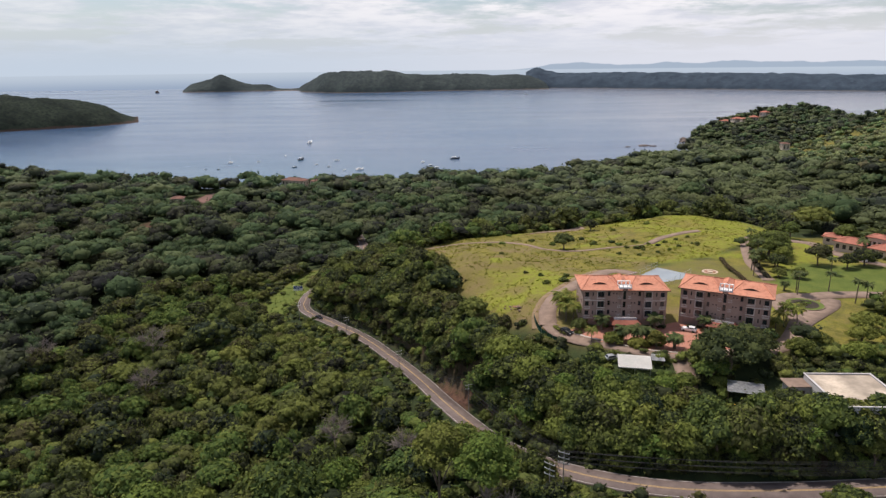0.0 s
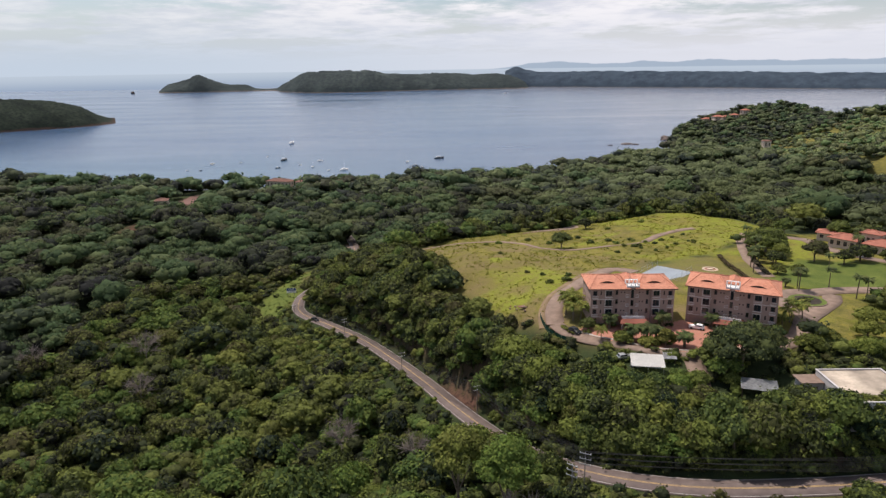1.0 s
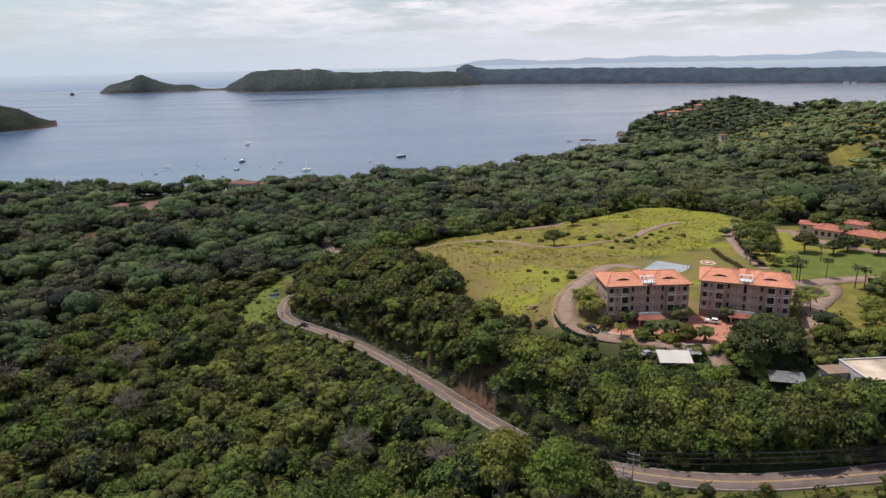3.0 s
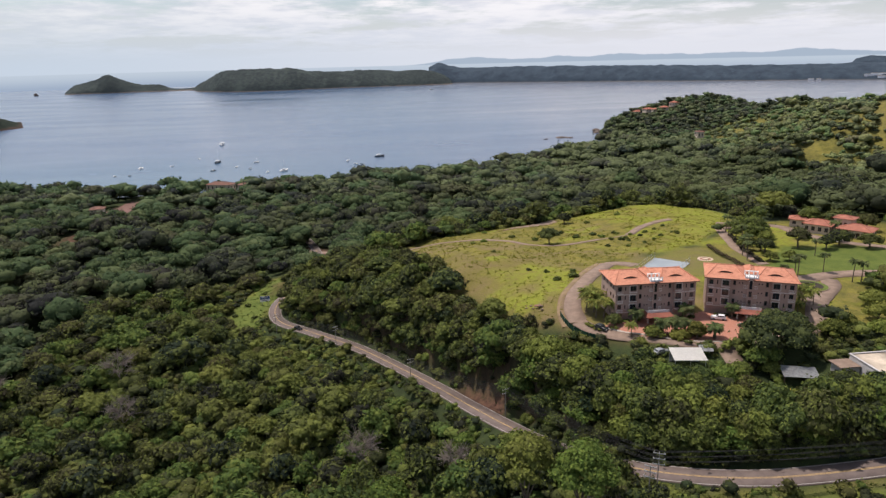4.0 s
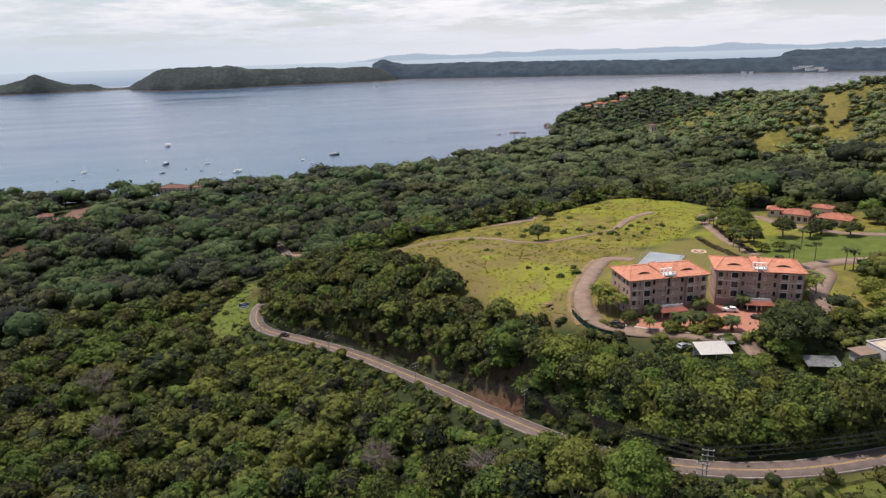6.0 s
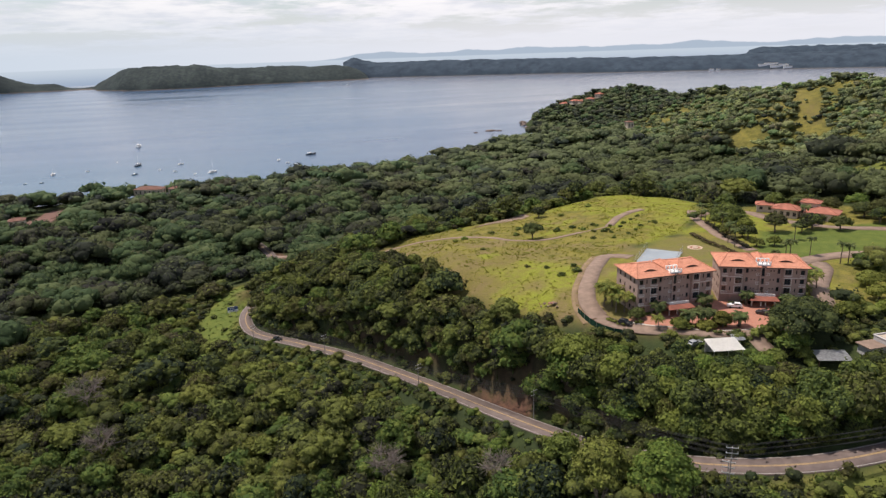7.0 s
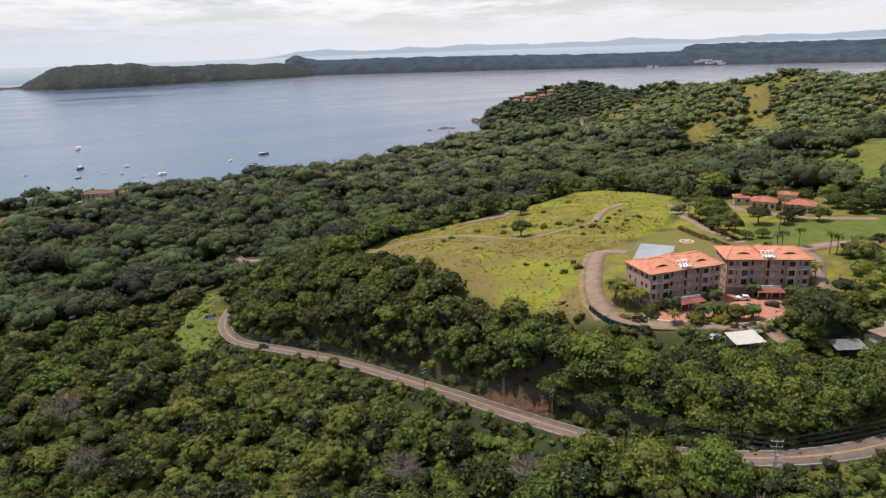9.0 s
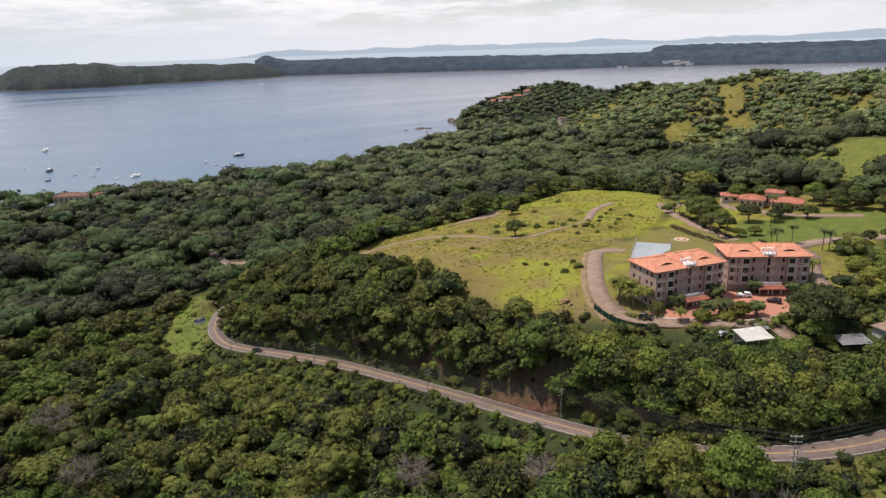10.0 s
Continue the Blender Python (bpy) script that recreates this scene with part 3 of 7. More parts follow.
def build_ground():
    def axis(core0, core1, step, lo, hi):
        a = list(np.arange(core0, core1, step))
        s = step
        while a[-1] < hi:
            s *= 1.09
            a.append(a[-1] + min(s, 30))
        s = step
        while a[0] > lo:
            s *= 1.09
            a.insert(0, a[0] - min(s, 30))
        return np.array(a)

    xs, ys = axis(-130, 240, 2.4, -1700, 1700), axis(95, 400, 2.4, -400, 1560)
    gx, gy = np.meshgrid(xs, ys)
    x, y = gx.ravel(), gy.ravel()
    z = land(x, y)
    nx, ny = len(xs), len(ys)
    i = (np.arange(ny - 1)[:, None] * nx + np.arange(nx - 1)).ravel()
    tris = np.concatenate([np.column_stack([i, i + 1, i + nx + 1]), np.column_stack([i, i + nx + 1, i + nx])])
    me = mesh_quick("ground", np.column_stack([x, y, z]), tris, GROUND, True)
    soft = 3 * wobble(x, y, 7, 8)
    grass = np.zeros(x.shape)
    for poly, w in ((FIELD, 5), (YARD, 4), (GARDEN, 2), (SLOPE, 8), (VERGE, 3), (MEADOW, 25)):
        grass = np.maximum(grass, smoothstep(to_edge(poly, x, y) + soft, -w, w))
    # the open hillsides to the right of the bay
    grass = np.maximum(grass, open_hill(x, y))
    lawn = np.zeros(x.shape)
    for poly, full in ((LAWN, 1.0), (LAWN_COURT, 0.25), (SLOPE, 0.97), (VERGE, 0.9), (MEADOW, 0.75)):
        lawn = np.maximum(lawn, full * smoothstep(to_edge(poly, x, y), -2, 3))
    soil = np.zeros(x.shape)
    for poly in (CUT, PATCH, REDLOT, PALELOT, CARPARK):
        soil = np.maximum(soil, smoothstep(to_edge(poly, x, y) + 0.6 * soft, -2.5, 2.5))
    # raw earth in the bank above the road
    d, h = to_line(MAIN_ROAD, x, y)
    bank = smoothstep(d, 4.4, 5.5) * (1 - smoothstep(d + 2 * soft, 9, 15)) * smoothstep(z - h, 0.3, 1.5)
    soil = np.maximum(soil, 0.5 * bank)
    dry = smoothstep(0.5 - 0.011 * (x - 45) - 0.006 * (y - 262) + 0.55 * wobble(x, y, 13, 31) + 0.5 * wobble(x, y, 4.5, 32), 0.22, 0.85)
    lush = smoothstep(0.24 + 0.012 * (x - 105) + 0.004 * (y - 300) + 0.7 * wobble(x, y, 10, 33) + 0.6 * wobble(x, y, 3.8, 34), 0.15, 0.8)
    lush = np.maximum(lush, smoothstep(1.0 - np.hypot(x - 36, y - 236) / 34 + 0.5 * wobble(x, y, 7, 35), 0.2, 0.9))
    for cx, cy, rx, ry in LUSH_SPOTS:
        lush = np.maximum(lush, smoothstep(1.25 - np.hypot((x - cx) / rx, (y - cy) / ry) + 0.5 * wobble(x, y, 5, 37) + 0.3 * wobble(x, y, 2.2, 38), 0.2, 0.8))
    for cx, cy, rx, ry in DRY_SPOTS:
        dry = np.maximum(dry, smoothstep(1.25 - np.hypot((x - cx) / rx, (y - cy) / ry) + 0.5 * wobble(x, y, 6, 39) + 0.3 * wobble(x, y, 2.5, 40), 0.2, 0.9))
    lush = lush * (x < 172) * (y < 380) * (1 - smoothstep(to_edge(LAWN_COURT, x, y), -2, 2))
    dry = np.maximum(dry * (x < 300) * smoothstep(x, -40, -15), 0.85 * smoothstep(to_edge(LAWN_COURT, x, y), -2, 2))
    slopes = open_hill(x, y) * (x > 380)
    dry = np.maximum(dry, slopes * (0.25 + 0.5 * wobble(x, y, 24, 36)))
    grass = np.maximum(grass, 0.6 * hilly(x, y) * (y < 1000))
    values(me, "dry", np.clip(dry * (1 - 0.7 * lush), 0, 1))
    values(me, "lush", lush)
    values(me, "grass", grass)
    values(me, "lawn", lawn)
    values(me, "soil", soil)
    tagged(new("ground", me), "rolling green coastal land with grassy plateau and wooded slopes", "ground", kind="structure")


build_ground()


def build_sea():
    xs, ys = np.linspace(-5200, 5200, 40), np.linspace(700, 5400, 24)
    gx, gy = np.meshgrid(xs, ys)
    x, y = gx.ravel(), gy.ravel()
    nx, ny = len(xs), len(ys)
    i = (np.arange(ny - 1)[:, None] * nx + np.arange(nx - 1)).ravel()
    tris = np.concatenate([np.column_stack([i, i + 1, i + nx + 1]), np.column_stack([i, i + nx + 1, i + nx])])
    me = mesh_quick("water", np.column_stack([x, y, 0 * x]), tris, WATER, True)
    tagged(new("water", me), "calm blue-grey bay with pale wind streaks", "sea", kind="structure")


build_sea()


def far_land(name, shore, label, depth, seed, fine=9.0, material=None):
    """A long hill rising behind a shore line: rows of (x, y, height)."""
    line = spline(shore, fine)
    rows = 30
    verts, tint = [], []
    n = len(line)
    for j in range(rows):
        s = j / (rows - 1)
        for k, (x, y, h) in enumerate(line):
            u = np.hypot(x, y)
            dx, dy = x / u, y / u
            px, py = x + dx * depth * s, y + dy * depth * s
            prof = math.sin(min(1.0, s * 1.7) * math.pi / 2) ** 0.75 if s < 0.6 else 1 - 0.8 * (s - 0.6) / 0.4
            rough = noise.noise(Vector((px / 60, py / 60, seed))) * 0.07 + noise.noise(Vector((px / 22, py / 22, seed))) * 0.05
            bump = abs(noise.noise(Vector((px / 9, py / 9, seed)))) * (3 if material is FAR_HAZE_BLUE else 7) * min(1, h / 30)
            z = -2 if j == 0 or h < 2.5 else max(0.5, h * prof * (1 + rough) + bump)
            verts.append((px, py, z))
    tris = []
    for j in range(rows - 1):
        for k in range(n - 1):
            a = j * n + k
            tris += [(a, a + 1, a + n + 1), (a, a + n + 1, a + n)]
    me = mesh_quick(name, verts, tris, material or FAR_HAZE_WOODS, True)
    values(me, "tint", np.clip(0.35 + 0.5 * wobble(np.array([v[0] for v in verts]), np.array([v[1] for v in verts]), 70, seed), 0, 1))
    return tagged(new(name, me), label, "headland", kind="structure")


def polar(degrees, dist, h):
    a = radians(degrees)
    return (dist * math.sin(a), dist * math.cos(a), h)


far_land("island", [polar(-20.6, 4700, 4), polar(-19.9, 4680, 45), polar(-18.6, 4670, 75), polar(-17.6, 4660, 105), polar(-16.6, 4650, 70), polar(-15.4, 4640, 40), polar(-14.2, 4630, 38), polar(-13.2, 4620, 12), polar(-12.0, 4600, 10), polar(-10.6, 4450, 30)],
         "small green island with a rocky shore", 300, 3.0)
far_land("peninsula", [polar(-11.6, 4350, 20), polar(-10.4, 4200, 75), polar(-9.2, 4080, 112), polar(-7.0, 4020, 118), polar(-4.5, 4040, 118), polar(-3.0, 4080, 102), polar(-0.5, 4120, 92), polar(2.0, 4160, 96), polar(4.5, 4200, 84), polar(6.5, 4230, 86), polar(8.2, 4260, 50), polar(8.9, 4280, 8)],
         "dark wooded peninsula across the bay", 420, 5.0)
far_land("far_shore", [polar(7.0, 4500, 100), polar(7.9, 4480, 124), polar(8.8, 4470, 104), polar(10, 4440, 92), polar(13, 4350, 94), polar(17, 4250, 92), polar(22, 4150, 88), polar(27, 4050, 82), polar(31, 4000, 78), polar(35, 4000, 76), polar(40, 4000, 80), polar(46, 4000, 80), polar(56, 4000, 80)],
         "long low wooded shore on the far side of the bay", 380, 7.0, 18.0, FAR_HAZE_BLUE)
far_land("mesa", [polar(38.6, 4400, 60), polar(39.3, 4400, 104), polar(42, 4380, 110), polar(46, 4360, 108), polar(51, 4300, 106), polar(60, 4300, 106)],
         "flat-topped wooded table hill behind the far shore", 260, 9.0, 20.0, FAR_HAZE_BLUE)
far_land("headland", [polar(-36.5, 2000, 74), polar(-33, 2020, 82), polar(-30.0, 2030, 72), polar(-27.5, 2050, 60), polar(-26.2, 2070, 46), polar(-25.3, 2090, 24), polar(-24.5, 2120, 9), polar(-24.0, 2140, 3)],
         "wooded headland running out into the bay", 260, 11.0, 6.0, HEADLAND_WOODS)


def beach():
    """A strip of pale sand at the foot of the headland woods."""
    line = spline([(425, 1128), (434, 1138), (441, 1155), (446, 1176), (452, 1202), (460, 1235)], 5)
    verts, faces = [], []
    for x, y in line:
        for off, z in ((-16, -0.6), (-8, 0.5), (2, 1.6), (12, 3.2)):
            verts.append((x + off, y - off * 0.35, z))
    for i in range(len(line) - 1):
        for k in range(3):
            a = i * 4 + k
            faces.append((a, a + 1, a + 5, a + 4))
    tagged(new("beach", mesh_from("beach", verts, faces, SAND, True)), "narrow strip of pale sand below the headland woods", "beach", kind="structure")


beach()


# ---- roads ----
def ribbon(name, line, width, material, label, lift=0.16, kind="structure", category="road", side=0.0, dash=None):
    verts, faces = [], []
    n = len(line)
    for i, p in enumerate(line):
        a, b = line[max(i - 1, 0)], line[min(i + 1, n - 1)]
        dx, dy = b[0] - a[0], b[1] - a[1]
        u = math.hypot(dx, dy)
        nx, ny = -dy / u, dx / u
        cx, cy = p[0] + nx * side, p[1] + ny * side
        for k, w in enumerate((-width / 2 - 0.02, -width / 2, 0, width / 2, width / 2 + 0.02)):
            x, y = cx + nx * w, cy + ny * w
            z = p[2] if len(p) > 2 else max(land_z(x, y), land_z(cx, cy) - 0.15)
            verts.append((x, y, z + lift - (0.35 if k in (0, 4) else 0)))
    for i in range(n - 1):
        for k in range(4):
            a = i * 5 + k
            faces.append((a, a + 5, a + 6, a + 1))
    ob = new(name, mesh_from(name, verts, faces, material, True))
    return tagged(ob, label, category, kind=kind)


ribbon("road", MAIN_ROAD, 6.6, ASPHALT, "two-lane grey asphalt road with painted lines winding downhill")
for off, mat, name in ((-0.16, PAINT_YELLOW, "centre_line"), (0.16, PAINT_YELLOW, "centre_line"), (-3.0, PAINT_WHITE, "edge_line"), (3.0, PAINT_WHITE, "edge_line")):
    ribbon(name, MAIN_ROAD, 0.16, mat, "painted line along the asphalt road", 0.185, side=off, category="road marking")
ribbon("track", spline([(-8, 340), (1, 341.5), (15, 342), (28, 336), (40, 321), (49, 305), (58, 300.5), (72, 301), (80, 301.5)], 2.5), 3.0, DIRT, "pale dirt track across the grassy field", category="track")
ribbon("track", spline([(79, 301.5), (88, 302.5), (98, 306.5)], 2.5), 1.5, DIRT, "faint worn path between two field tracks", 0.12, category="track")
ribbon("track", spline([(97, 306), (103, 312), (113, 322.5), (122, 327.5), (130, 329)], 2.5), 4.2, DIRT, "short pale gravel drive on the grassy field", category="track")
DRIVE = [(74, 248), (71, 252.5), (66, 254), (60.5, 248), (53, 238.5), (45.5, 227.5), (38.5, 217), (34.4, 208), (33.2, 199), (36, 191), (42.5, 182), (53.8, 172.8), (64, 169.5), (72.6, 169.5), (84, 171)]
ribbon("driveway", spline(DRIVE[:9], 2.0), 5.6, DIRT, "pale paved driveway curving round the apartment blocks", category="driveway")
ribbon("driveway", spline(DRIVE[8:], 2.0), 4.2, DIRT, "narrow pale paved lane before the apartment blocks", 0.17, category="driveway")
ribbon("kerb", spline(DRIVE[9:], 1.5), 0.32, CONCRETE, "pale concrete kerb between lane and brick forecourt", 0.30, category="kerb", side=2.2)
ribbon("earth_verge", spline(DRIVE[2:9], 2.0), 2.6, EARTH, "strip of bare tan earth beside the driveway", 0.09, category="verge", side=-3.7)
ribbon("driveway", spline([(64.5, 169), (64.2, 165), (63.6, 160), (62.5, 156)], 1.5), 5.0, DIRT, "short earth drive down to the metal-roofed shed", 0.15, category="driveway")
ribbon("driveway", spline([(84, 171), (93, 174), (100, 179), (109.2, 191), (118, 199), (127, 207), (131, 214)], 2.0), 6.0, DIRT, "pale paved drive beside the apartment blocks", 0.18, category="driveway")
ribbon("driveway", spline([(109.5, 192), (109.5, 203), (113, 212), (119, 217), (127, 216)], 2.0), 5.0, DIRT, "pale paved drive round the planted island", 0.19, category="driveway")
ribbon("driveway", spline([(120, 214), (130, 217), (142, 218.5), (154, 216.5), (176, 212), (200, 208)], 2.0), 6.5, DIRT, "pale paved drive past the lawn", 0.20, category="driveway")
ribbon("driveway", spline([(121, 236), (123, 248), (126, 262), (133, 282), (142, 303), (150, 315)], 2.0), 4.5, DIRT, "palm-lined paved drive along a hedge", category="driveway")
ribbon("driveway", spline([(142, 303), (156, 306), (169, 297), (169, 283), (171, 270), (176, 258), (186, 247), (200, 238)], 2.0), 6.5, DIRT, "pale forecourt drive of the villa", category="driveway")
ribbon("track", spline([(458, 552), (470, 562), (481, 560), (483, 549), (477, 526), (470, 505), (462, 490)], 5), 5.0, DIRT, "pale dirt track on the far hillside", 0.5, category="track")
ribbon("track", spline([(-82, 507), (-72, 503), (-60, 492), (-46, 486)], 3), 7.0, DIRT, "pale gravel lane among trees", 0.14, category="track")

# ---- trees ----
def ball(sub):
    bm = bmesh.new()
    bmesh.ops.create_icosphere(bm, subdivisions=sub, radius=1)
    v = np.array([p.co[:] for p in bm.verts])
    f = np.array([[q.index for q in t.verts] for t in bm.faces])
    bm.free()
    return v, f


BALLS = {1: ball(1)}


def crown_arrays(rng, radius, height, boughs, leaf_count, leaf_size, sub=1, dome=0.55, ragged=0.15, spread=0.80):
    """A crown of overlapping leafy boughs set about a dome, its foot at z = 0: points, faces, and which faces are round."""
    bv, bf = BALLS[sub]
    vs, fs, base = [], [], 0
    squash, lean = rng.uniform(0.82, 1.0), rng.uniform(-0.12, 0.12, 2) * radius
    centre, size, flat = np.zeros((boughs, 3)), np.zeros(boughs), np.zeros(boughs)
    turn = rng.uniform(0, 6.28)
    for k in range(boughs):
        a = turn + k * 2.39996 + rng.uniform(-0.5, 0.5)
        s = math.sqrt((k + 0.35) / boughs)
        r = radius * spread * s * rng.uniform(0.78, 1.16)
        size[k] = radius * rng.uniform(0.62, 1.0) * (1.22 - 0.42 * s) / (0.62 + 0.36 * math.sqrt(boughs))
        top = height * (1 - dome * s * s) * rng.uniform(0.80, 1.06)
        flat[k] = rng.uniform(0.52, 0.78)
        centre[k] = (r * math.cos(a) + lean[0] * (1 - s), r * math.sin(a) * squash + lean[1] * (1 - s), max(size[k] * 0.35, top - size[k] * flat[k]))
        jit = 1 + rng.uniform(-0.22, 0.22, len(bv))
        v = bv @ np.linalg.qr(rng.normal(size=(3, 3)))[0] * jit[:, None] * size[k] * 0.94 * np.array([1, 1, flat[k]]) + centre[k]
        vs.append(v)
        fs.append(bf + base)
        base += len(v)
    rounded = boughs * len(bf)
    if leaf_count:
        n = leaf_count
        pick = rng.choice(boughs, n, p=size ** 2 / (size ** 2).sum())
        d = rng.normal(size=(n, 3))
        d[:, 2] = np.abs(d[:, 2]) * 1.1 - 0.32
        d /= np.linalg.norm(d, axis=1)[:, None]
        out = size[pick] * (0.92 + rng.exponential(ragged, n))
        stretch = np.column_stack([np.ones(n), np.ones(n), flat[pick]])
        p = centre[pick] + d * out[:, None] * stretch
        up = d + rng.normal(0, 0.48, (n, 3)) + (0, 0, 0.35)
        up /= np.linalg.norm(up, axis=1)[:, None]
        t = np.cross(up, rng.normal(size=(n, 3)))
        t /= np.linalg.norm(t, axis=1)[:, None] + 1e-9
        q = np.cross(up, t)
        s = leaf_size * rng.uniform(0.55, 1.45, n)[:, None]
        v = np.stack([p - t * s * 0.66 - q * s * 0.5, p + t * s * 0.66 - q * s * 0.4, p + q * s * 0.85], 1).reshape(-1, 3)
        vs.append(v)
        fs.append(base + np.arange(n * 3).reshape(-1, 3))
    round_face = np.zeros(rounded + leaf_count, bool)
    round_face[:rounded] = True
    return np.concatenate(vs), np.concatenate(fs), round_face


def trunk_bm(height, r, rng, limbs=5, spread=2.4):
    bm = bmesh.new()
    fork = height * 0.55
    bend = Vector((rng.uniform(-0.3, 0.3), rng.uniform(-0.3, 0.3), fork))
    tube(bm, (0, 0, -1.2), bend * 0.5 + Vector((0.1, 0, 0)), r * 1.25, r, 8)
    tube(bm, bend * 0.5 + Vector((0.1, 0, 0)), bend, r, r * 0.8, 8)
    for k in range(limbs):
        a = k * 6.283 / limbs + rng.uniform(-0.4, 0.4)
        tip = bend + Vector((math.cos(a) * spread, math.sin(a) * spread, height * rng.uniform(0.35, 0.6)))
        mid = bend.lerp(tip, 0.5) + Vector((0, 0, 0.4))
        tube(bm, bend, mid, r * 0.55, r * 0.4, 6)
        tube(bm, mid, tip, r * 0.4, r * 0.15, 6)
    return bm


def make_tree(name, rng, radius, crown_h, clear, lobes, leaf_count, leaf_size, label, material=LEAF, dome=0.55, ragged=0.15):
    tree = thing(name, pose(0, 0, 0), label, "tree")
    part("trunk", trunk_bm(clear + crown_h * 0.4, 0.16 + radius * 0.035, rng, 5, radius * 0.5), BARK, tree)
    v, f, soft = crown_arrays(rng, radius, crown_h, lobes, leaf_count, leaf_size, 1, dome, ragged)
    v[:, 2] += clear
    part("crown", mesh_quick("crown", v, f, material, soft), None, tree)
    return tree


def drop(ob):
    for o in (*ob.children_recursive, ob):
        bpy.data.objects.remove(o)


FOREST_LABEL = "broad-leaved green tree with a domed leafy crown"


def scatter(rng, x0, x1, y0, y1, gap):
    nx, ny = int((x1 - x0) / gap), int((y1 - y0) / gap)
    gx, gy = np.meshgrid(np.arange(nx), np.arange(ny))
    x = x0 + (gx + 0.5 * (gy % 2) + rng.uniform(-0.36, 0.36, gx.shape)) * gap
    y = y0 + (gy + rng.uniform(-0.36, 0.36, gx.shape)) * gap
    return x.ravel(), y.ravel()


KEEP_OUT = [(48, 165, 3.6), (52.5, 164, 3.6), (41.5, 168, 3), (97, 144.5, 10.5), (85, 150, 5), (90.5, 136, 3), (75, 151.5, 3.8), (70.8, 147.8, 4.4), (66.5, 144.2, 3.4), (-84, 367, 8), (-180, 802, 22), (-151, 797, 10), (25.6, 128.2, 3), (-17, 234, 1.5), (69, 148, 1.5), (63.8, 164, 3.2), (62.8, 158, 2.4), (480, 1100, 13), (476, 1086, 9), (503, 1068, 11), (494, 1056, 8), (468, 1118, 9)]
BLUFF_WOOD = [(-75, 345), (-40, 345), (-10, 330), (4, 300), (11, 250), (10, 228), (30, 203), (45, 176), (100, 170), (128, 182), (150, 150), (150, 133), (76, 132), (40, 140), (14, 171), (-2, 208), (-20, 257), (-54, 312)]


def wooded(x, y, margin=1.0):
    ok = np.ones(x.shape, bool)
    for poly in CLEARINGS:
        ok &= to_edge(poly, x, y) < -margin
    d, _ = to_line(MAIN_ROAD, x, y)
    ok &= d > np.where(y > 398, 1.8, 4.0 + margin)
    for cx, cy, r in KEEP_OUT:
        ok &= np.hypot(x - cx, y - cy) > r + margin
    s = np.interp(x, COAST_X, COAST_Y) + 14 * wobble(x, y, 60, 5) - y
    return ok & (s > 14)


def in_view(x, y):
    """The stretch of country that lies before the path."""
    a = np.degrees(np.arctan2(x + 45, y - 15))
    return (a > -46) & (a < 64)


def headroom(x, y, z, rng):
    """How tall a tree may stand: low beside the road's falling side and under the brow of the plateau."""
    line = np.array(MAIN_ROAD)
    best, low, road = np.full(x.shape, 1e9), np.zeros(x.shape, bool), np.zeros(x.shape)
    for a, b in zip(line, line[1:]):
        dx, dy = b[0] - a[0], b[1] - a[1]
        s = np.clip(((x - a[0]) * dx + (y - a[1]) * dy) / (dx * dx + dy * dy), 0, 1)
        d = np.hypot(x - a[0] - s * dx, y - a[1] - s * dy)
        near = d < best
        best, road = np.where(near, d, best), np.where(near, a[2] + s * (b[2] - a[2]), road)
        low = np.where(near, dx * (y - a[1]) - dy * (x - a[0]) < 0, low)
    room = np.full(x.shape, 30.0)
    beside = low & (best < 34) & (((y > 168) & (y < 400)) | (x > 24))
    room = np.where(beside, road + 0.4 + 0.02 * best - z + rng.uniform(-0.8, 0.8, len(x)), room)
    brow = inside(BLUFF_WOOD, x, y)
    room = np.where(brow, np.minimum(room, np.interp(y, [140, 158, 172, 188, 205, 230, 260, 330], [72.5, 70, 67.8, 66.8, 67.2, 69.5, 70, 64]) + rng.uniform(-1.5, 1.5, len(x)) - z), room)
    return room


def sight_line(x, y):
    """Ground in front of the far clearings, where the woods are young and low."""
    low = np.zeros(x.shape, bool)
    u = np.hypot(x + 40, y - 20)
    for poly, reach in ((REDLOT, 64), (PALELOT, 30), (CARPARK, 20)):
        for k in np.arange(6, reach, 7):
            low |= inside(poly, x + (x + 40) / u * k, y + (y - 20) / u * k)
    return np.where(low, 3.0, 60.0)


def crowd(rng, x, y, gap, share=0.10):
    """Sizes for a wood in which broad old crowns have shaded out their neighbours."""
    big = rng.uniform(size=len(x)) < share
    size = np.clip(rng.lognormal(-0.06, 0.26, len(x)), 0.5, 1.3)
    size[big] = rng.uniform(1.35, 1.75, big.sum())
    keep = np.ones(len(x), bool)
    for i in np.nonzero(big)[0]:
        if keep[i]:
            d = np.hypot(x - x[i], y - y[i])
            keep &= (d > gap * 0.62 * size[i]) | (d == 0)
    return x[keep], y[keep], size[keep]


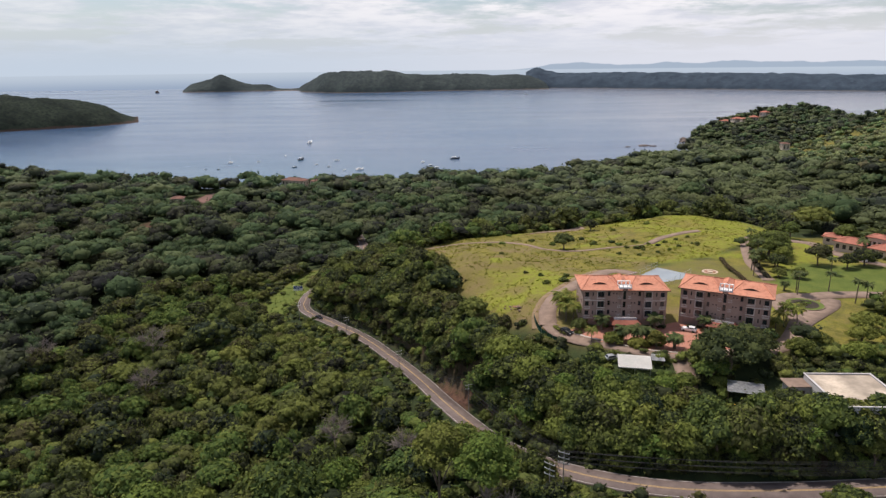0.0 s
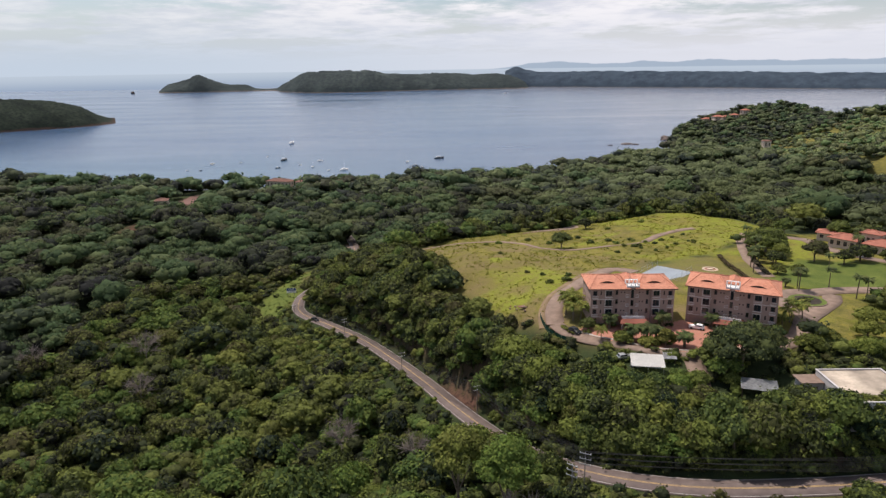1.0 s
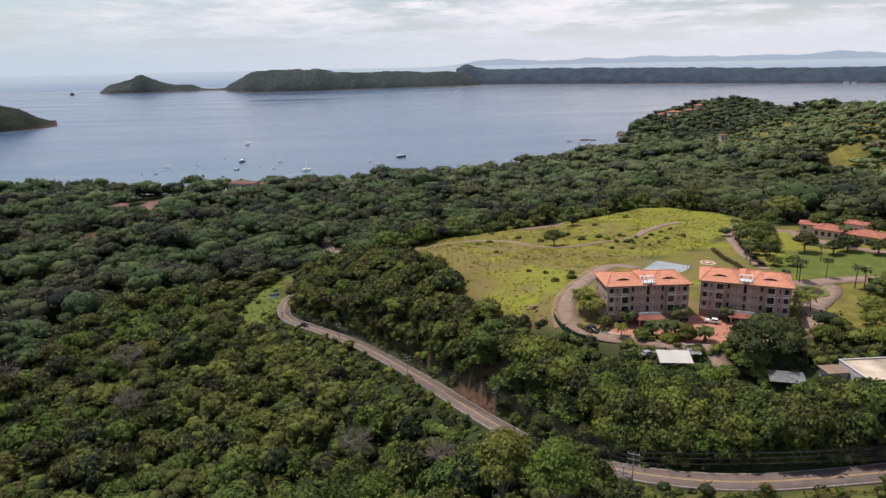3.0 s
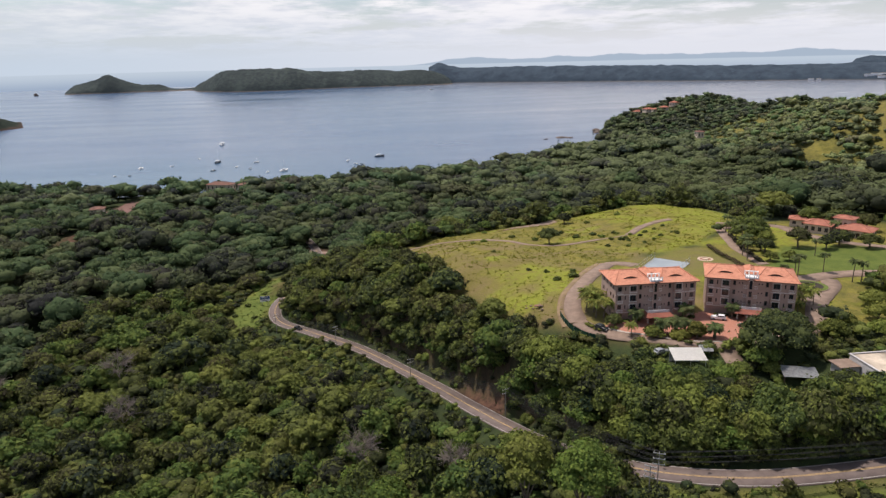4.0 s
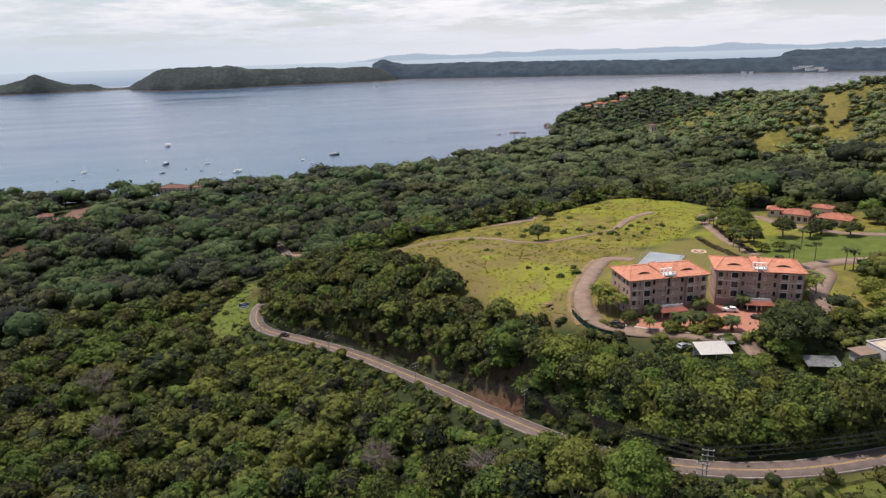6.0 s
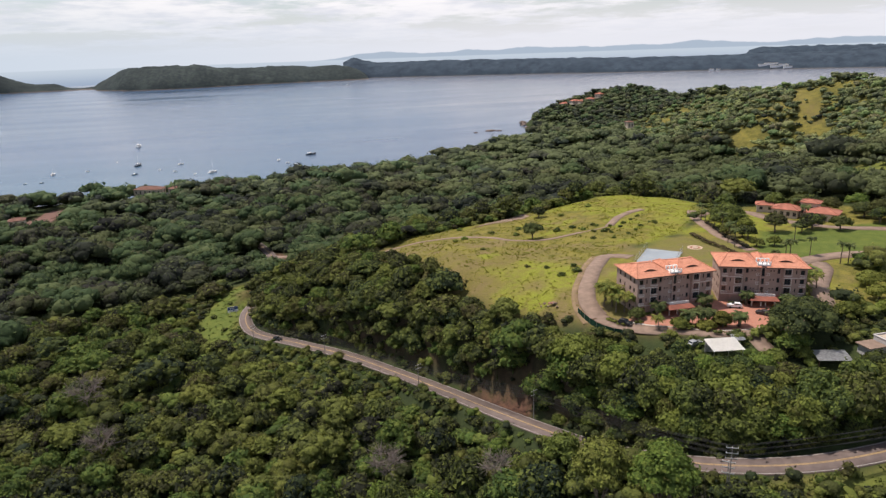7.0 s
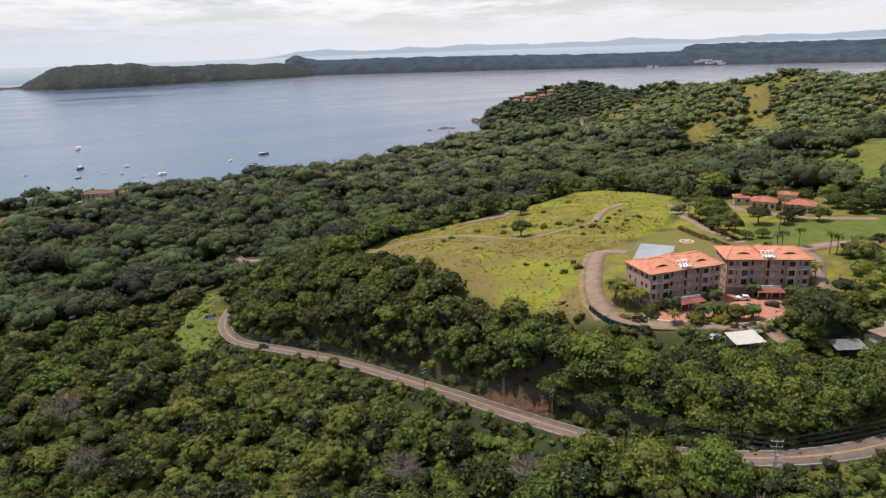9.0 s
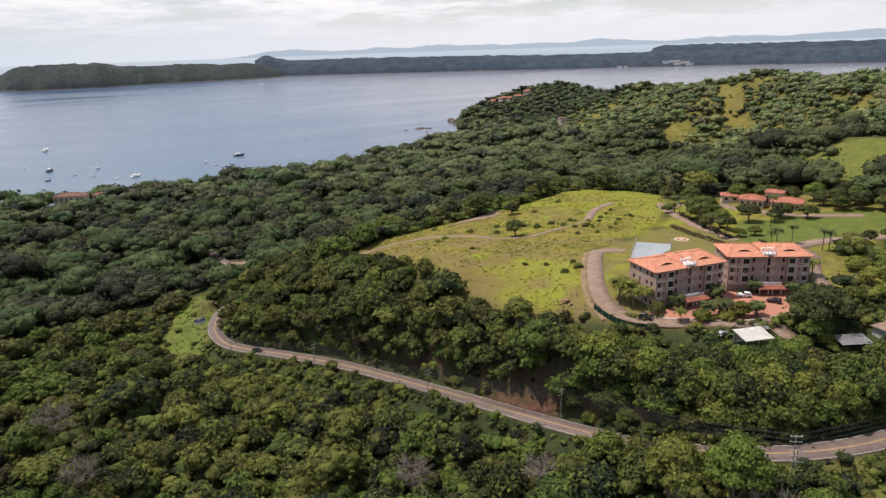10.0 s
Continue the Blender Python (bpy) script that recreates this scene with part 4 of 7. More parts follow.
def plant_forest():
    rng = np.random.default_rng(7)
    # the trees nearest to the path, each a thing of its own
    kinds = []
    for k in range(14):
        r = rng.uniform(4.2, 6.4)
        ch, cl = r * rng.uniform(0.80, 1.30), rng.uniform(1.5, 4.6)
        kinds.append((ch + cl, make_tree("tree", rng, r, ch, cl, int(rng.integers(17, 27)), int(58 * r * r), rng.uniform(0.46, 0.72), FOREST_LABEL, dome=rng.uniform(0.45, 0.8), ragged=rng.uniform(0.10, 0.24))))
    x, y = scatter(rng, -190, 190, 60, 420, 8.6)
    x, y, wide = crowd(rng, x, y, 8.6, 0.13)
    keep = ~inside(BLUFF_WOOD, x, y)
    xb, yb = scatter(rng, -80, 155, 120, 350, 5.8)
    kb = inside(BLUFF_WOOD, xb, yb)
    # a closer growth on the steep bank above the road
    xs, ys = scatter(rng, -80, 120, 125, 350, 3.7)
    ds, _ = to_line(MAIN_ROAD, xs, ys)
    ks = inside(BLUFF_WOOD, xs, ys) & (ds > 5.0) & (ds < 15) & (to_edge(CUT, xs, ys) < -0.5)
    x, y = np.concatenate([x[keep], xb[kb], xs[ks]]), np.concatenate([y[keep], yb[kb], ys[ks]])
    extent = np.concatenate([wide[keep], np.clip(rng.lognormal(-0.12, 0.27, kb.sum() + ks.sum()), 0.45, 1.4)])
    bank = np.concatenate([np.zeros(keep.sum() + kb.sum(), bool), np.ones(ks.sum(), bool)])
    ok = (bank | wooded(x, y, 1.2)) & in_view(x, y)
    x, y, extent = x[ok], y[ok], extent[ok]
    beside, _ = to_line(MAIN_ROAD, x, y)
    extent = np.minimum(extent, np.maximum(0.34, (beside - 3.4) / 5.2))
    extent = np.where((x > 100) & (y > 150) & (y < 235), np.minimum(extent, 0.72), extent)
    reach = np.hypot(x + 30, y - 10)
    order = np.argsort(reach)
    x, y, reach, extent = x[order], y[order], reach[order], extent[order]
    visible = reach > 108
    x, y, reach, extent = x[visible], y[visible], reach[visible], extent[visible]
    z = land(x, y)
    room = headroom(x, y, z, rng)
    fits = room > 2.0
    x, y, z, room, extent = x[fits], y[fits], z[fits], room[fits], extent[fits]
    near = 300
    for i in range(min(near, len(x))):
        tall, tree = kinds[int(rng.integers(0, len(kinds)))]
        size = min(extent[i] * rng.uniform(0.85, 1.15), max(0.42, room[i] / tall))
        t = copy_thing(tree, pose(x[i], y[i], z[i] - 0.3, 0, 0, rng.uniform(0, 360)))
        t.scale = (size, size, min(size * rng.uniform(0.75, 1.45), max(0.25, room[i] / tall)))
        tagged(t, group="forest trees")
    for _, tree in kinds:
        drop(tree)
    # woods past those
    stuff("woods", rng, x[near:], y[near:], z[near:], 7.6, 14, 460, 0.78, LEAF_STUFF, "dense green broad-leaved woods on the slopes", room[near:], extent[near:])
    # saplings and creepers that close the floor between the trunks
    x, y = scatter(rng, -190, 150, 90, 420, 4.0)
    ok = wooded(x, y, 0.4) & in_view(x, y) & ~inside(BLUFF_WOOD, x, y) & (np.hypot(x + 30, y - 10) > 100)
    x, y = x[ok], y[ok]
    z = land(x, y)
    stuff("saplings", rng, x, y, z - 0.8, 4.2, 4, 70, 0.42, LEAF_STUFF, "green saplings and creepers between the trees", headroom(x, y, z, rng) * 0.8)
    # wide flat-topped crowns in the valley
    x, y = scatter(rng, -520, 560, 380, 700, 12.6)
    ok = wooded(x, y, 6.0) & in_view(x, y) & ~((np.abs(x) < 190) & (y < 420))
    x2, y2 = scatter(rng, -420, 560, 60, 380, 12.6)
    ok2 = wooded(x2, y2, 6.0) & in_view(x2, y2) & ~((np.abs(x2) < 190) & (y2 < 420))
    x, y = np.concatenate([x[ok], x2[ok2]]), np.concatenate([y[ok], y2[ok2]])
    low = hilly(x, y) < rng.uniform(0.3, 0.7, len(x))
    x, y, size = crowd(rng, *thin(rng, x[low], y[low]), 12.6, 0.14)
    stuff("woods", rng, x, y, land(x, y), 13.2, 9, 210, 1.02, LEAF_VALLEY_SHADE, "dense green woods filling the valley, cloud shade put into their colour", sight_line(x, y), size, low=0.74)
    x, y = scatter(rng, -1150, 900, 700, 1400, 13.2)
    ok = wooded(x, y, 6.0) & in_view(x, y)
    x2, y2 = scatter(rng, 560, 900, 350, 700, 13.2)
    ok2 = wooded(x2, y2, 6.0) & in_view(x2, y2)
    x, y = np.concatenate([x[ok], x2[ok2]]), np.concatenate([y[ok], y2[ok2]])
    low = hilly(x, y) < rng.uniform(0.3, 0.7, len(x))
    x, y, size = crowd(rng, *thin(rng, x[low], y[low]), 13.2, 0.14)
    stuff("woods", rng, x, y, land(x, y), 13.2, 5, 52, 1.75, LEAF_FAR_HAZE, "dark green woods running down to the bay", sight_line(x, y), size, low=0.78)
    # smaller, paler trees on the high hills
    x, y = scatter(rng, 380, 690, 360, 1250, 6.6)
    ok = wooded(x, y, 1.0) & in_view(x, y) & (hilly(x, y) > rng.uniform(0.3, 0.7, len(x)))
    x, y = thin(rng, x[ok], y[ok])
    gaps = rng.uniform(size=len(x)) > 0.30 * smoothstep(wobble(x, y, 26, 61) + 0.6 * wobble(x, y, 10, 62), 0.0, 0.7)
    x, y = x[gaps], y[gaps]
    cape = y + 0.4 * (x - 480) > 905 + 40 * wobble(x, y, 50, 64)
    stuff("woods", rng, x[cape], y[cape], land(x[cape], y[cape]) - 0.8, 8.0, 3, 30, 1.35, LEAF_FAR_HAZE, "dark green woods over the cape")
    x, y = x[~cape], y[~cape]
    stuff("woods", rng, x, y, land(x, y) - 2.0, 6.6, 3, 24, 1.25, LEAF_HILL, "light green trees and thickets over the high hills")
    # scrub over the open hillsides
    x, y = rng.uniform(290, 900, 9000), rng.uniform(300, 1000, 9000)
    ok = (open_hill(x, y) > rng.uniform(0.1, 0.5, len(x))) & (wobble(x, y, 28, 52) + 0.7 * wobble(x, y, 11, 53) > rng.uniform(-0.4, 0.9, len(x)))
    x, y = x[ok][:1500], y[ok][:1500]
    stuff("scrub", rng, x, y, land(x, y) - 0.8, 4.4, 2, 14, 1.1, LEAF_FAR_HAZE, "low green scrub over the grassy hillsides")
    # woods below and behind the start of the path
    x, y = scatter(rng, -190, 150, -110, 118, 10.5)
    ok = wooded(x, y, 2.5) & (np.hypot(x + 30, y - 10) <= 112)
    x, y = x[ok], y[ok]
    stuff("woods", rng, x, y, land(x, y), 10.5, 6, 60, 0.9, LEAF_VALLEY_SHADE, "green woods on the slope below the road")


def thin(rng, x, y):
    """Fewer trees on the open hillsides."""
    keep = rng.uniform(size=len(x)) > 0.97 * open_hill(x, y)
    return x[keep], y[keep]


def stuff(name, rng, x, y, z, gap, boughs, leaf_count, leaf_size, material, label, room=None, size=None, low=1.0):
    kinds = []
    for k in range(18):
        r = gap * rng.uniform(0.54, 0.80)
        v, f, soft = crown_arrays(rng, r, r * rng.uniform(0.78, 1.12) * low, boughs, leaf_count, leaf_size, 1, rng.uniform(0.40, 0.75), rng.uniform(0.08, 0.2))
        # a stem under the crown
        s = 0.035 * gap
        stem = np.array([(s, 0, -gap), (-s * 0.5, s * 0.87, -gap), (-s * 0.5, -s * 0.87, -gap), (0, 0, r * 0.6)])
        sf = np.array([(0, 1, 3), (1, 2, 3), (2, 0, 3)]) + len(v)
        kinds.append((np.concatenate([v, stem]), np.concatenate([f, sf]), np.concatenate([soft, [True] * 3])))
    vs, fs, ts, rs, base = [], [], [], [], 0
    # wide-gap woods: tint drops to the left, a cloud's shadow put into colour
    tone = 0.40 + 0.26 * wobble(x, y, 55, 21) + 0.14 * wobble(x, y, 19, 23) + rng.normal(0, 0.34, len(x)) + 0.35 * open_hill(x, y) + 0.80 * smoothstep(x + 0.3 * (y - 300), 0, 420) * (gap > 8) - 0.25 * (gap > 8)
    for i in range(len(x)):
        v, f, soft = kinds[int(rng.integers(0, len(kinds)))]
        a, s = rng.uniform(0, 6.283), float(np.clip(rng.lognormal(0.0, 0.27), 0.5, 1.7 if gap < 8 else 1.38))
        if size is not None:
            s = float(size[i])
        flat = 0.85 if s > 1.3 else 1.08
        if room is not None:
            s = min(s, max(0.4 if gap < 8 else 0.28, room[i] / (1.15 * gap)))
        c, n = math.cos(a) * s, math.sin(a) * s
        w = np.column_stack([v[:, 0] * c - v[:, 1] * n + x[i], v[:, 0] * n + v[:, 1] * c + y[i], v[:, 2] * s * flat * rng.uniform(0.8, 1.25) + z[i] + s * min(gap, 9.5) * rng.uniform(0.08, 0.78 if room is None or room[i] > 14 else 0.5)])
        vs.append(w)
        fs.append(f + base)
        rs.append(soft)
        ts.append(np.full(len(v), min(1, max(0, tone[i]))))
        base += len(v)
    me = mesh_quick(name, np.concatenate(vs), np.concatenate(fs), material, np.concatenate(rs))
    values(me, "tint", np.concatenate(ts))
    tagged(new(name, me), label, "woods", kind="stuff")


plant_forest()

# ---- buildings ----
def facade(bm, x0, x1, z0, z1, y, openings, reveal=0.3, flip=False):
    """A wall face in the plane y with real openings (a, b, low, high) cut into it, each with its reveal."""
    xs = sorted({x0, x1, *(v for o in openings for v in o[:2])})
    zs = sorted({z0, z1, *(v for o in openings for v in o[2:4])})
    s = -1 if flip else 1

    def quad(*p):
        bm.faces.new([bm.verts.new(q) for q in p])

    for a, b in zip(xs, xs[1:]):
        for c, d in zip(zs, zs[1:]):
            mx, mz = (a + b) / 2, (c + d) / 2
            if any(o[0] < mx < o[1] and o[2] < mz < o[3] for o in openings):
                continue
            quad((a, y, c), (b, y, c), (b, y, d), (a, y, d))
    for a, b, c, d in openings:
        k = y + reveal * s
        quad((a, y, c), (a, k, c), (a, k, d), (a, y, d))
        quad((b, y, c), (b, y, d), (b, k, d), (b, k, c))
        quad((a, y, d), (a, k, d), (b, k, d), (b, y, d))
        quad((a, y, c), (b, y, c), (b, k, c), (a, k, c))
        quad((a, k, c), (b, k, c), (b, k, d), (a, k, d))
    return bm


WINDOW_MESHES = {}


def window(parent, x, y, z, w, h, turn=0.0, frame_mat=None, name="window"):
    """A framed window with a glass pane, its lower left corner at x, z in a wall that faces -y (turned by turn degrees)."""
    key = (round(w, 2), round(h, 2), frame_mat)
    if key not in WINDOW_MESHES:
        bm = bmesh.new()
        t = 0.09
        box(bm, 0, 0, 0, w, 0.09, t)
        box(bm, 0, 0, h - t, w, 0.09, h)
        box(bm, 0, 0, t, t, 0.09, h - t)
        box(bm, w - t, 0, t, w, 0.09, h - t)
        if w > 1.3:
            box(bm, w / 2 - t / 2, 0, t, w / 2 + t / 2, 0.08, h - t)
        me = bpy.data.meshes.new("window_frame")
        bm.to_mesh(me)
        bm.free()
        me.materials.append(frame_mat or DARKWOOD)
        pb = a_box(t, 0.035, t, w - t, 0.055, h - t)
        pm = bpy.data.meshes.new("pane")
        pb.to_mesh(pm)
        pb.free()
        pm.materials.append(GLASS)
        WINDOW_MESHES[key] = (me, pm)
    me, pm = WINDOW_MESHES[key]
    f = part(name, me, None, parent)
    f.matrix_basis = pose(x, y, z, 0, 0, turn)
    part("pane", pm, None, f, "dark reflecting glass")
    return f


def hip_roof(x0, y0, x1, y1, z, rise, ridge, thick=0.22, along_x=True):
    """A hipped roof with a boxed eave, its ridge of the given length, and rolled ridge tiles."""
    bm = bmesh.new()
    cx, cy = (x0 + x1) / 2, (y0 + y1) / 2
    e = [bm.verts.new(p) for p in ((x0, y0, z), (x1, y0, z), (x1, y1, z), (x0, y1, z))]
    u = [bm.verts.new(p) for p in ((x0, y0, z + thick), (x1, y0, z + thick), (x1, y1, z + thick), (x0, y1, z + thick))]
    h = ridge / 2
    ra, rb = ((cx - h, cy), (cx + h, cy)) if along_x else ((cx, cy - h), (cx, cy + h))
    a, b = bm.verts.new((*ra, z + rise)), bm.verts.new((*rb, z + rise))
    bm.faces.new(e[::-1])
    for i in range(4):
        bm.faces.new((e[i], e[(i + 1) % 4], u[(i + 1) % 4], u[i]))
    if along_x:
        for f in ((u[0], u[1], b, a), (u[1], u[2], b), (u[2], u[3], a, b), (u[3], u[0], a)):
            bm.faces.new(f)
        hips = ((u[0], a), (u[3], a), (u[1], b), (u[2], b), (a, b))
    else:
        for f in ((u[0], u[1], a), (u[1], u[2], b, a), (u[2], u[3], b), (u[3], u[0], a, b)):
            bm.faces.new(f)
        hips = ((u[0], a), (u[1], a), (u[2], b), (u[3], b), (a, b))
    for p, q in [(p.co.copy(), q.co.copy()) for p, q in hips]:
        if (q - p).length > 0.1:
            tube(bm, p + Vector((0, 0, 0.03)), q + Vector((0, 0, 0.03)), 0.16, 0.16, 6)
    return bm


def eyebrow(parent, x, y, z, w, slope):
    """A low curved dormer slot on a tiled slope that rises towards +y."""
    bm = bmesh.new()
    n = 12
    front, back = [], []
    for k in range(n + 1):
        s = -1 + 2 * k / n
        h = 0.75 * (0.5 + 0.5 * math.cos(math.pi * s))
        front.append(bm.verts.new((x + s * w / 2, y, z + h + 0.05)))
        yb = y + 1.5
        back.append(bm.verts.new((x + s * w / 2 * 0.9, yb, z + slope * 1.5 + 0.06)))
    for k in range(n):
        bm.faces.new((front[k], front[k + 1], back[k + 1], back[k]))
    d = part("dormer", bm, TILE, parent, "curved tiled eyebrow dormer")
    bm = bmesh.new()
    lo = [bm.verts.new((x + (-1 + 2 * k / n) * w / 2, y + 0.10, z - 0.10)) for k in range(n + 1)]
    hi = [bm.verts.new((x + (-1 + 2 * k / n) * w / 2, y + 0.10, z + 0.70 * (0.5 + 0.5 * math.cos(math.pi * (-1 + 2 * k / n))))) for k in range(n + 1)]
    for k in range(n):
        bm.faces.new((lo[k], lo[k + 1], hi[k + 1], hi[k]))
    part("vent", bm, DARKWOOD, d, "dark louvred slot")


def balustrade(parent, x0, x1, y, z, h=0.95, material=None, step=0.35):
    bm = bmesh.new()
    box(bm, x0, y - 0.07, z + h - 0.1, x1, y + 0.07, z + h)
    box(bm, x0, y - 0.06, z, x1, y + 0.06, z + 0.12)
    n = max(2, int((x1 - x0) / step))
    for k in range(n + 1):
        xx = x0 + (x1 - x0) * k / n
        box(bm, xx - 0.06, y - 0.05, z + 0.1, xx + 0.06, y + 0.05, z + h - 0.08)
    return part("balustrade", bm, material or TRIM, parent, "pale balcony balustrade")


def apartment_block():
    L, D, F = 25.2, 13.0, 2.94
    top = 4 * F
    b = thing("apartment_block", pose(0, 0, 0), "four-storey grey-brown stucco apartment block with terracotta tiled hip roofs", "building", "apartment blocks")
    mirror = lambda o: (L - o[1], L - o[0], *o[2:])
    bay, mid = [], []
    for fl in range(1, 4):
        z = fl * F
        bay += [(0.7, 1.9, z + 0.75, z + 2.25), (2.9, 3.3, z + 0.9, z + 2.2), (4.5, 6.5, z + 0.35 + (0.3 if fl == 3 else 0), z + 2.35)]
        mid += [(7.6, 8.4, z + 0.8, z + 2.3), (9.2, 9.6, z + 1.4, z + 1.85), (10.1, 10.5, z + 1.4, z + 1.85), (10.95, 12.0, z + 0.15, z + 2.35)]
    bay += [(0.8, 3.0, 0.05, 2.3), (4.2, 6.6, 0.05, 2.3)]
    mid += [(7.6, 9.4, 0.05, 2.3)]
    tower = [(12.0, 13.2, F + 0.4, F + 2.3), (12.0, 13.2, 2 * F + 0.3, 2 * F + 2.2), (11.95, 13.25, 3 * F - 0.1, 3 * F + 2.3)]
    tower = [(12.15, 13.05, *o[2:]) for o in tower]
    bm = bmesh.new()
    facade(bm, 0, 7, 0, top, -0.6, bay)
    facade(bm, L - 7, L, 0, top, -0.6, [mirror(o) for o in bay])
    facade(bm, 7, 11.7, 0, top, 0.0, [o for o in mid if o[1] < 11.7])
    facade(bm, L - 11.7, L - 7, 0, top, 0.0, [mirror(o) for o in mid if o[1] < 11.7])
    facade(bm, 11.7, L - 11.7, 0, top + 0.5, -0.45, tower)
    box(bm, 10.8, 0.5, 0.0, L - 10.8, 1.0, top)
    for x, y0, y1 in ((0, -0.6, D), (7, -0.6, 0.0), (L - 7, -0.6, 0.0), (L, -0.6, D), (11.7, -0.45, 1.0), (L - 11.7, -0.45, 1.0)):
        if x in (0, L):
            continue
        bm.faces.new([bm.verts.new(p) for p in ((x, y0, 0), (x, y1, 0), (x, y1, top), (x, y0, top))])
    bmesh.ops.recalc_face_normals(bm, faces=bm.faces)
    walls = part("wall", bm, STUCCO, b)
    # the two ends and the back, each a wall with its own openings
    ends = []
    for fl in range(4):
        z = fl * F
        for x in (2.0, 5.2, 8.6, 11.0):
            ends.append((x, x + (1.0 if x != 5.2 else 0.7), z + 0.8, z + 2.2))
    for sx, turn, wy in ((0.0, -90, D), (L, 90, -0.6)):
        bm = bmesh.new()
        facade(bm, 0, D + 0.6, 0, top, 0, ends)
        w = part("wall", bm, STUCCO, b)
        w.matrix_basis = pose(sx, wy, 0, 0, 0, turn)
        for o in ends:
            window(w, o[0], 0.15, o[2], o[1] - o[0], o[3] - o[2])
    bm = bmesh.new()
    back = [(x, x + 1.2, fl * F + 0.7, fl * F + 2.2) for fl in range(4) for x in (2, 5.5, 9, 15, 18.5, 22)]
    facade(bm, 0, L, 0, top, 0, back)
    w = part("wall", bm, STUCCO, b)
    w.matrix_basis = pose(L, D, 0, 0, 0, 180)
    for o in back:
        window(w, o[0], 0.15, o[2], o[1] - o[0], o[3] - o[2])
    # windows of the front
    for o in bay + [mirror(o) for o in bay]:
        if o[2] > 1:
            window(b, o[0], -0.45, o[2], o[1] - o[0], o[3] - o[2])
    for o in [o for o in mid if o[1] < 11.7] + [mirror(o) for o in mid if o[1] < 11.7]:
        if o[2] > 1:
            window(b, o[0], 0.15, o[2], o[1] - o[0], o[3] - o[2])
    for o in tower:
        window(b, o[0], -0.3, o[2], o[1] - o[0], o[3] - o[2])
    # arched head over the tower's tall window
    bm = bmesh.new()
    cx, z0 = L / 2, 3 * F + 2.3
    ring = [(cx + math.cos(a) * r, z0 + math.sin(a) * r) for r in (0.45, 0.68) for a in np.linspace(0, math.pi, 9)]
    lo, hi = [[bm.verts.new((x, -0.50, z)) for x, z in ring[k * 9:k * 9 + 9]] for k in (0, 1)]
    for k in range(8):
        bm.faces.new((lo[k], lo[k + 1], hi[k + 1], hi[k]))
    bmesh.ops.solidify(bm, geom=bm.faces[:], thickness=0.1)
    part("arch", bm, TRIM, b, "pale arched window surround")
    bm = bmesh.new()
    c = bm.verts.new((cx, -0.47, z0))
    r = [bm.verts.new((cx + math.cos(a) * 0.45, -0.47, z0 + math.sin(a) * 0.45)) for a in np.linspace(0, math.pi, 9)]
    for k in range(8):
        bm.faces.new((c, r[k], r[k + 1]))
    part("fanlight", bm, GLASS, b)
    # recessed balconies either side of the tower, and the little corner ones
    for fl in range(1, 4):
        z = fl * F
        for x0, x1 in ((10.7, 11.7), (L - 11.7, L - 10.7)):
            balustrade(b, x0, x1, -0.22, z + 0.05)
            window(b, x0 + 0.05, 0.42, z + 0.15, x1 - x0 - 0.1, 2.1, name="balcony_door")
        for x0, x1 in ((0.55, 2.05), (L - 2.05, L - 0.55)):
            part("balcony_slab", a_box(x0 - 0.1, -1.05, z - 0.14, x1 + 0.1, -0.602, z), TRIM, b)
            balustrade(b, x0 - 0.1, x1 + 0.1, -1.0, z, 0.8)
        for x0, x1 in ((4.3, 6.7), (L - 6.7, L - 4.3)):
            part("sill", a_box(x0, -0.85, z + 0.16, x1, -0.602, z + 0.34), TRIM, b)
            part("lintel", a_box(x0, -0.74, z + 2.37, x1, -0.602, z + 2.55), TRIM, b)
            for x in (x0, x1 - 0.18):
                part("window_jamb", a_box(x, -0.72, z + 0.343, x + 0.18, -0.602, z + 2.367), TRIM, b)
    for z in (F, 3 * F - 0.15):
        for x0, x1 in ((-0.06, 7.06), (L - 7.06, L + 0.06)):
            part("string_course", a_box(x0, -0.68, z - 0.30, x1, -0.603, z - 0.12), TRIM, b)
    for x in (0.35, 6.65, L - 6.65, L - 0.35):
        part("pilaster", a_box(x - 0.3, -0.72, 0, x + 0.3, -0.603, top - 0.3), STUCCO, b)
    # entrance canopy with a tiled skirt and a balcony on it
    part("canopy", a_box(8.9, -4.0, F - 0.2, 16.3, -0.46, F + 0.05), TRIM, b, "flat entrance canopy")
    bm = bmesh.new()
    p = [(8.3, -5.6, F - 0.55), (16.9, -5.6, F - 0.55), (15.9, -3.7, F + 0.35), (9.3, -3.7, F + 0.35)]
    bm.faces.new([bm.verts.new(q) for q in p])
    for s in ((8.3, 9.3), (16.9, 15.9)):
        bm.faces.new([bm.verts.new(q) for q in ((s[0], -5.6, F - 0.55), (s[1], -3.7, F + 0.35), (s[1], -0.7, F + 0.35), (s[0], -0.7, F - 0.55))])
    bmesh.ops.recalc_face_normals(bm, faces=bm.faces)
    bmesh.ops.solidify(bm, geom=bm.faces[:], thickness=0.12)
    part("canopy_tiles", bm, TILE_CANOPY, b, "dark red tiled skirt")
    balustrade(b, 9.4, 15.8, -3.6, F + 0.35, 0.85, WHITE)
    for x in (9.3, 12.0, 13.3, 15.9):
        part("column", a_tube((x, -3.7, 0), (x, -3.7, F - 0.2), 0.24, 0.2, sides=10), TRIM, b)
    # roofs
    ov = 0.75
    half = L / 2
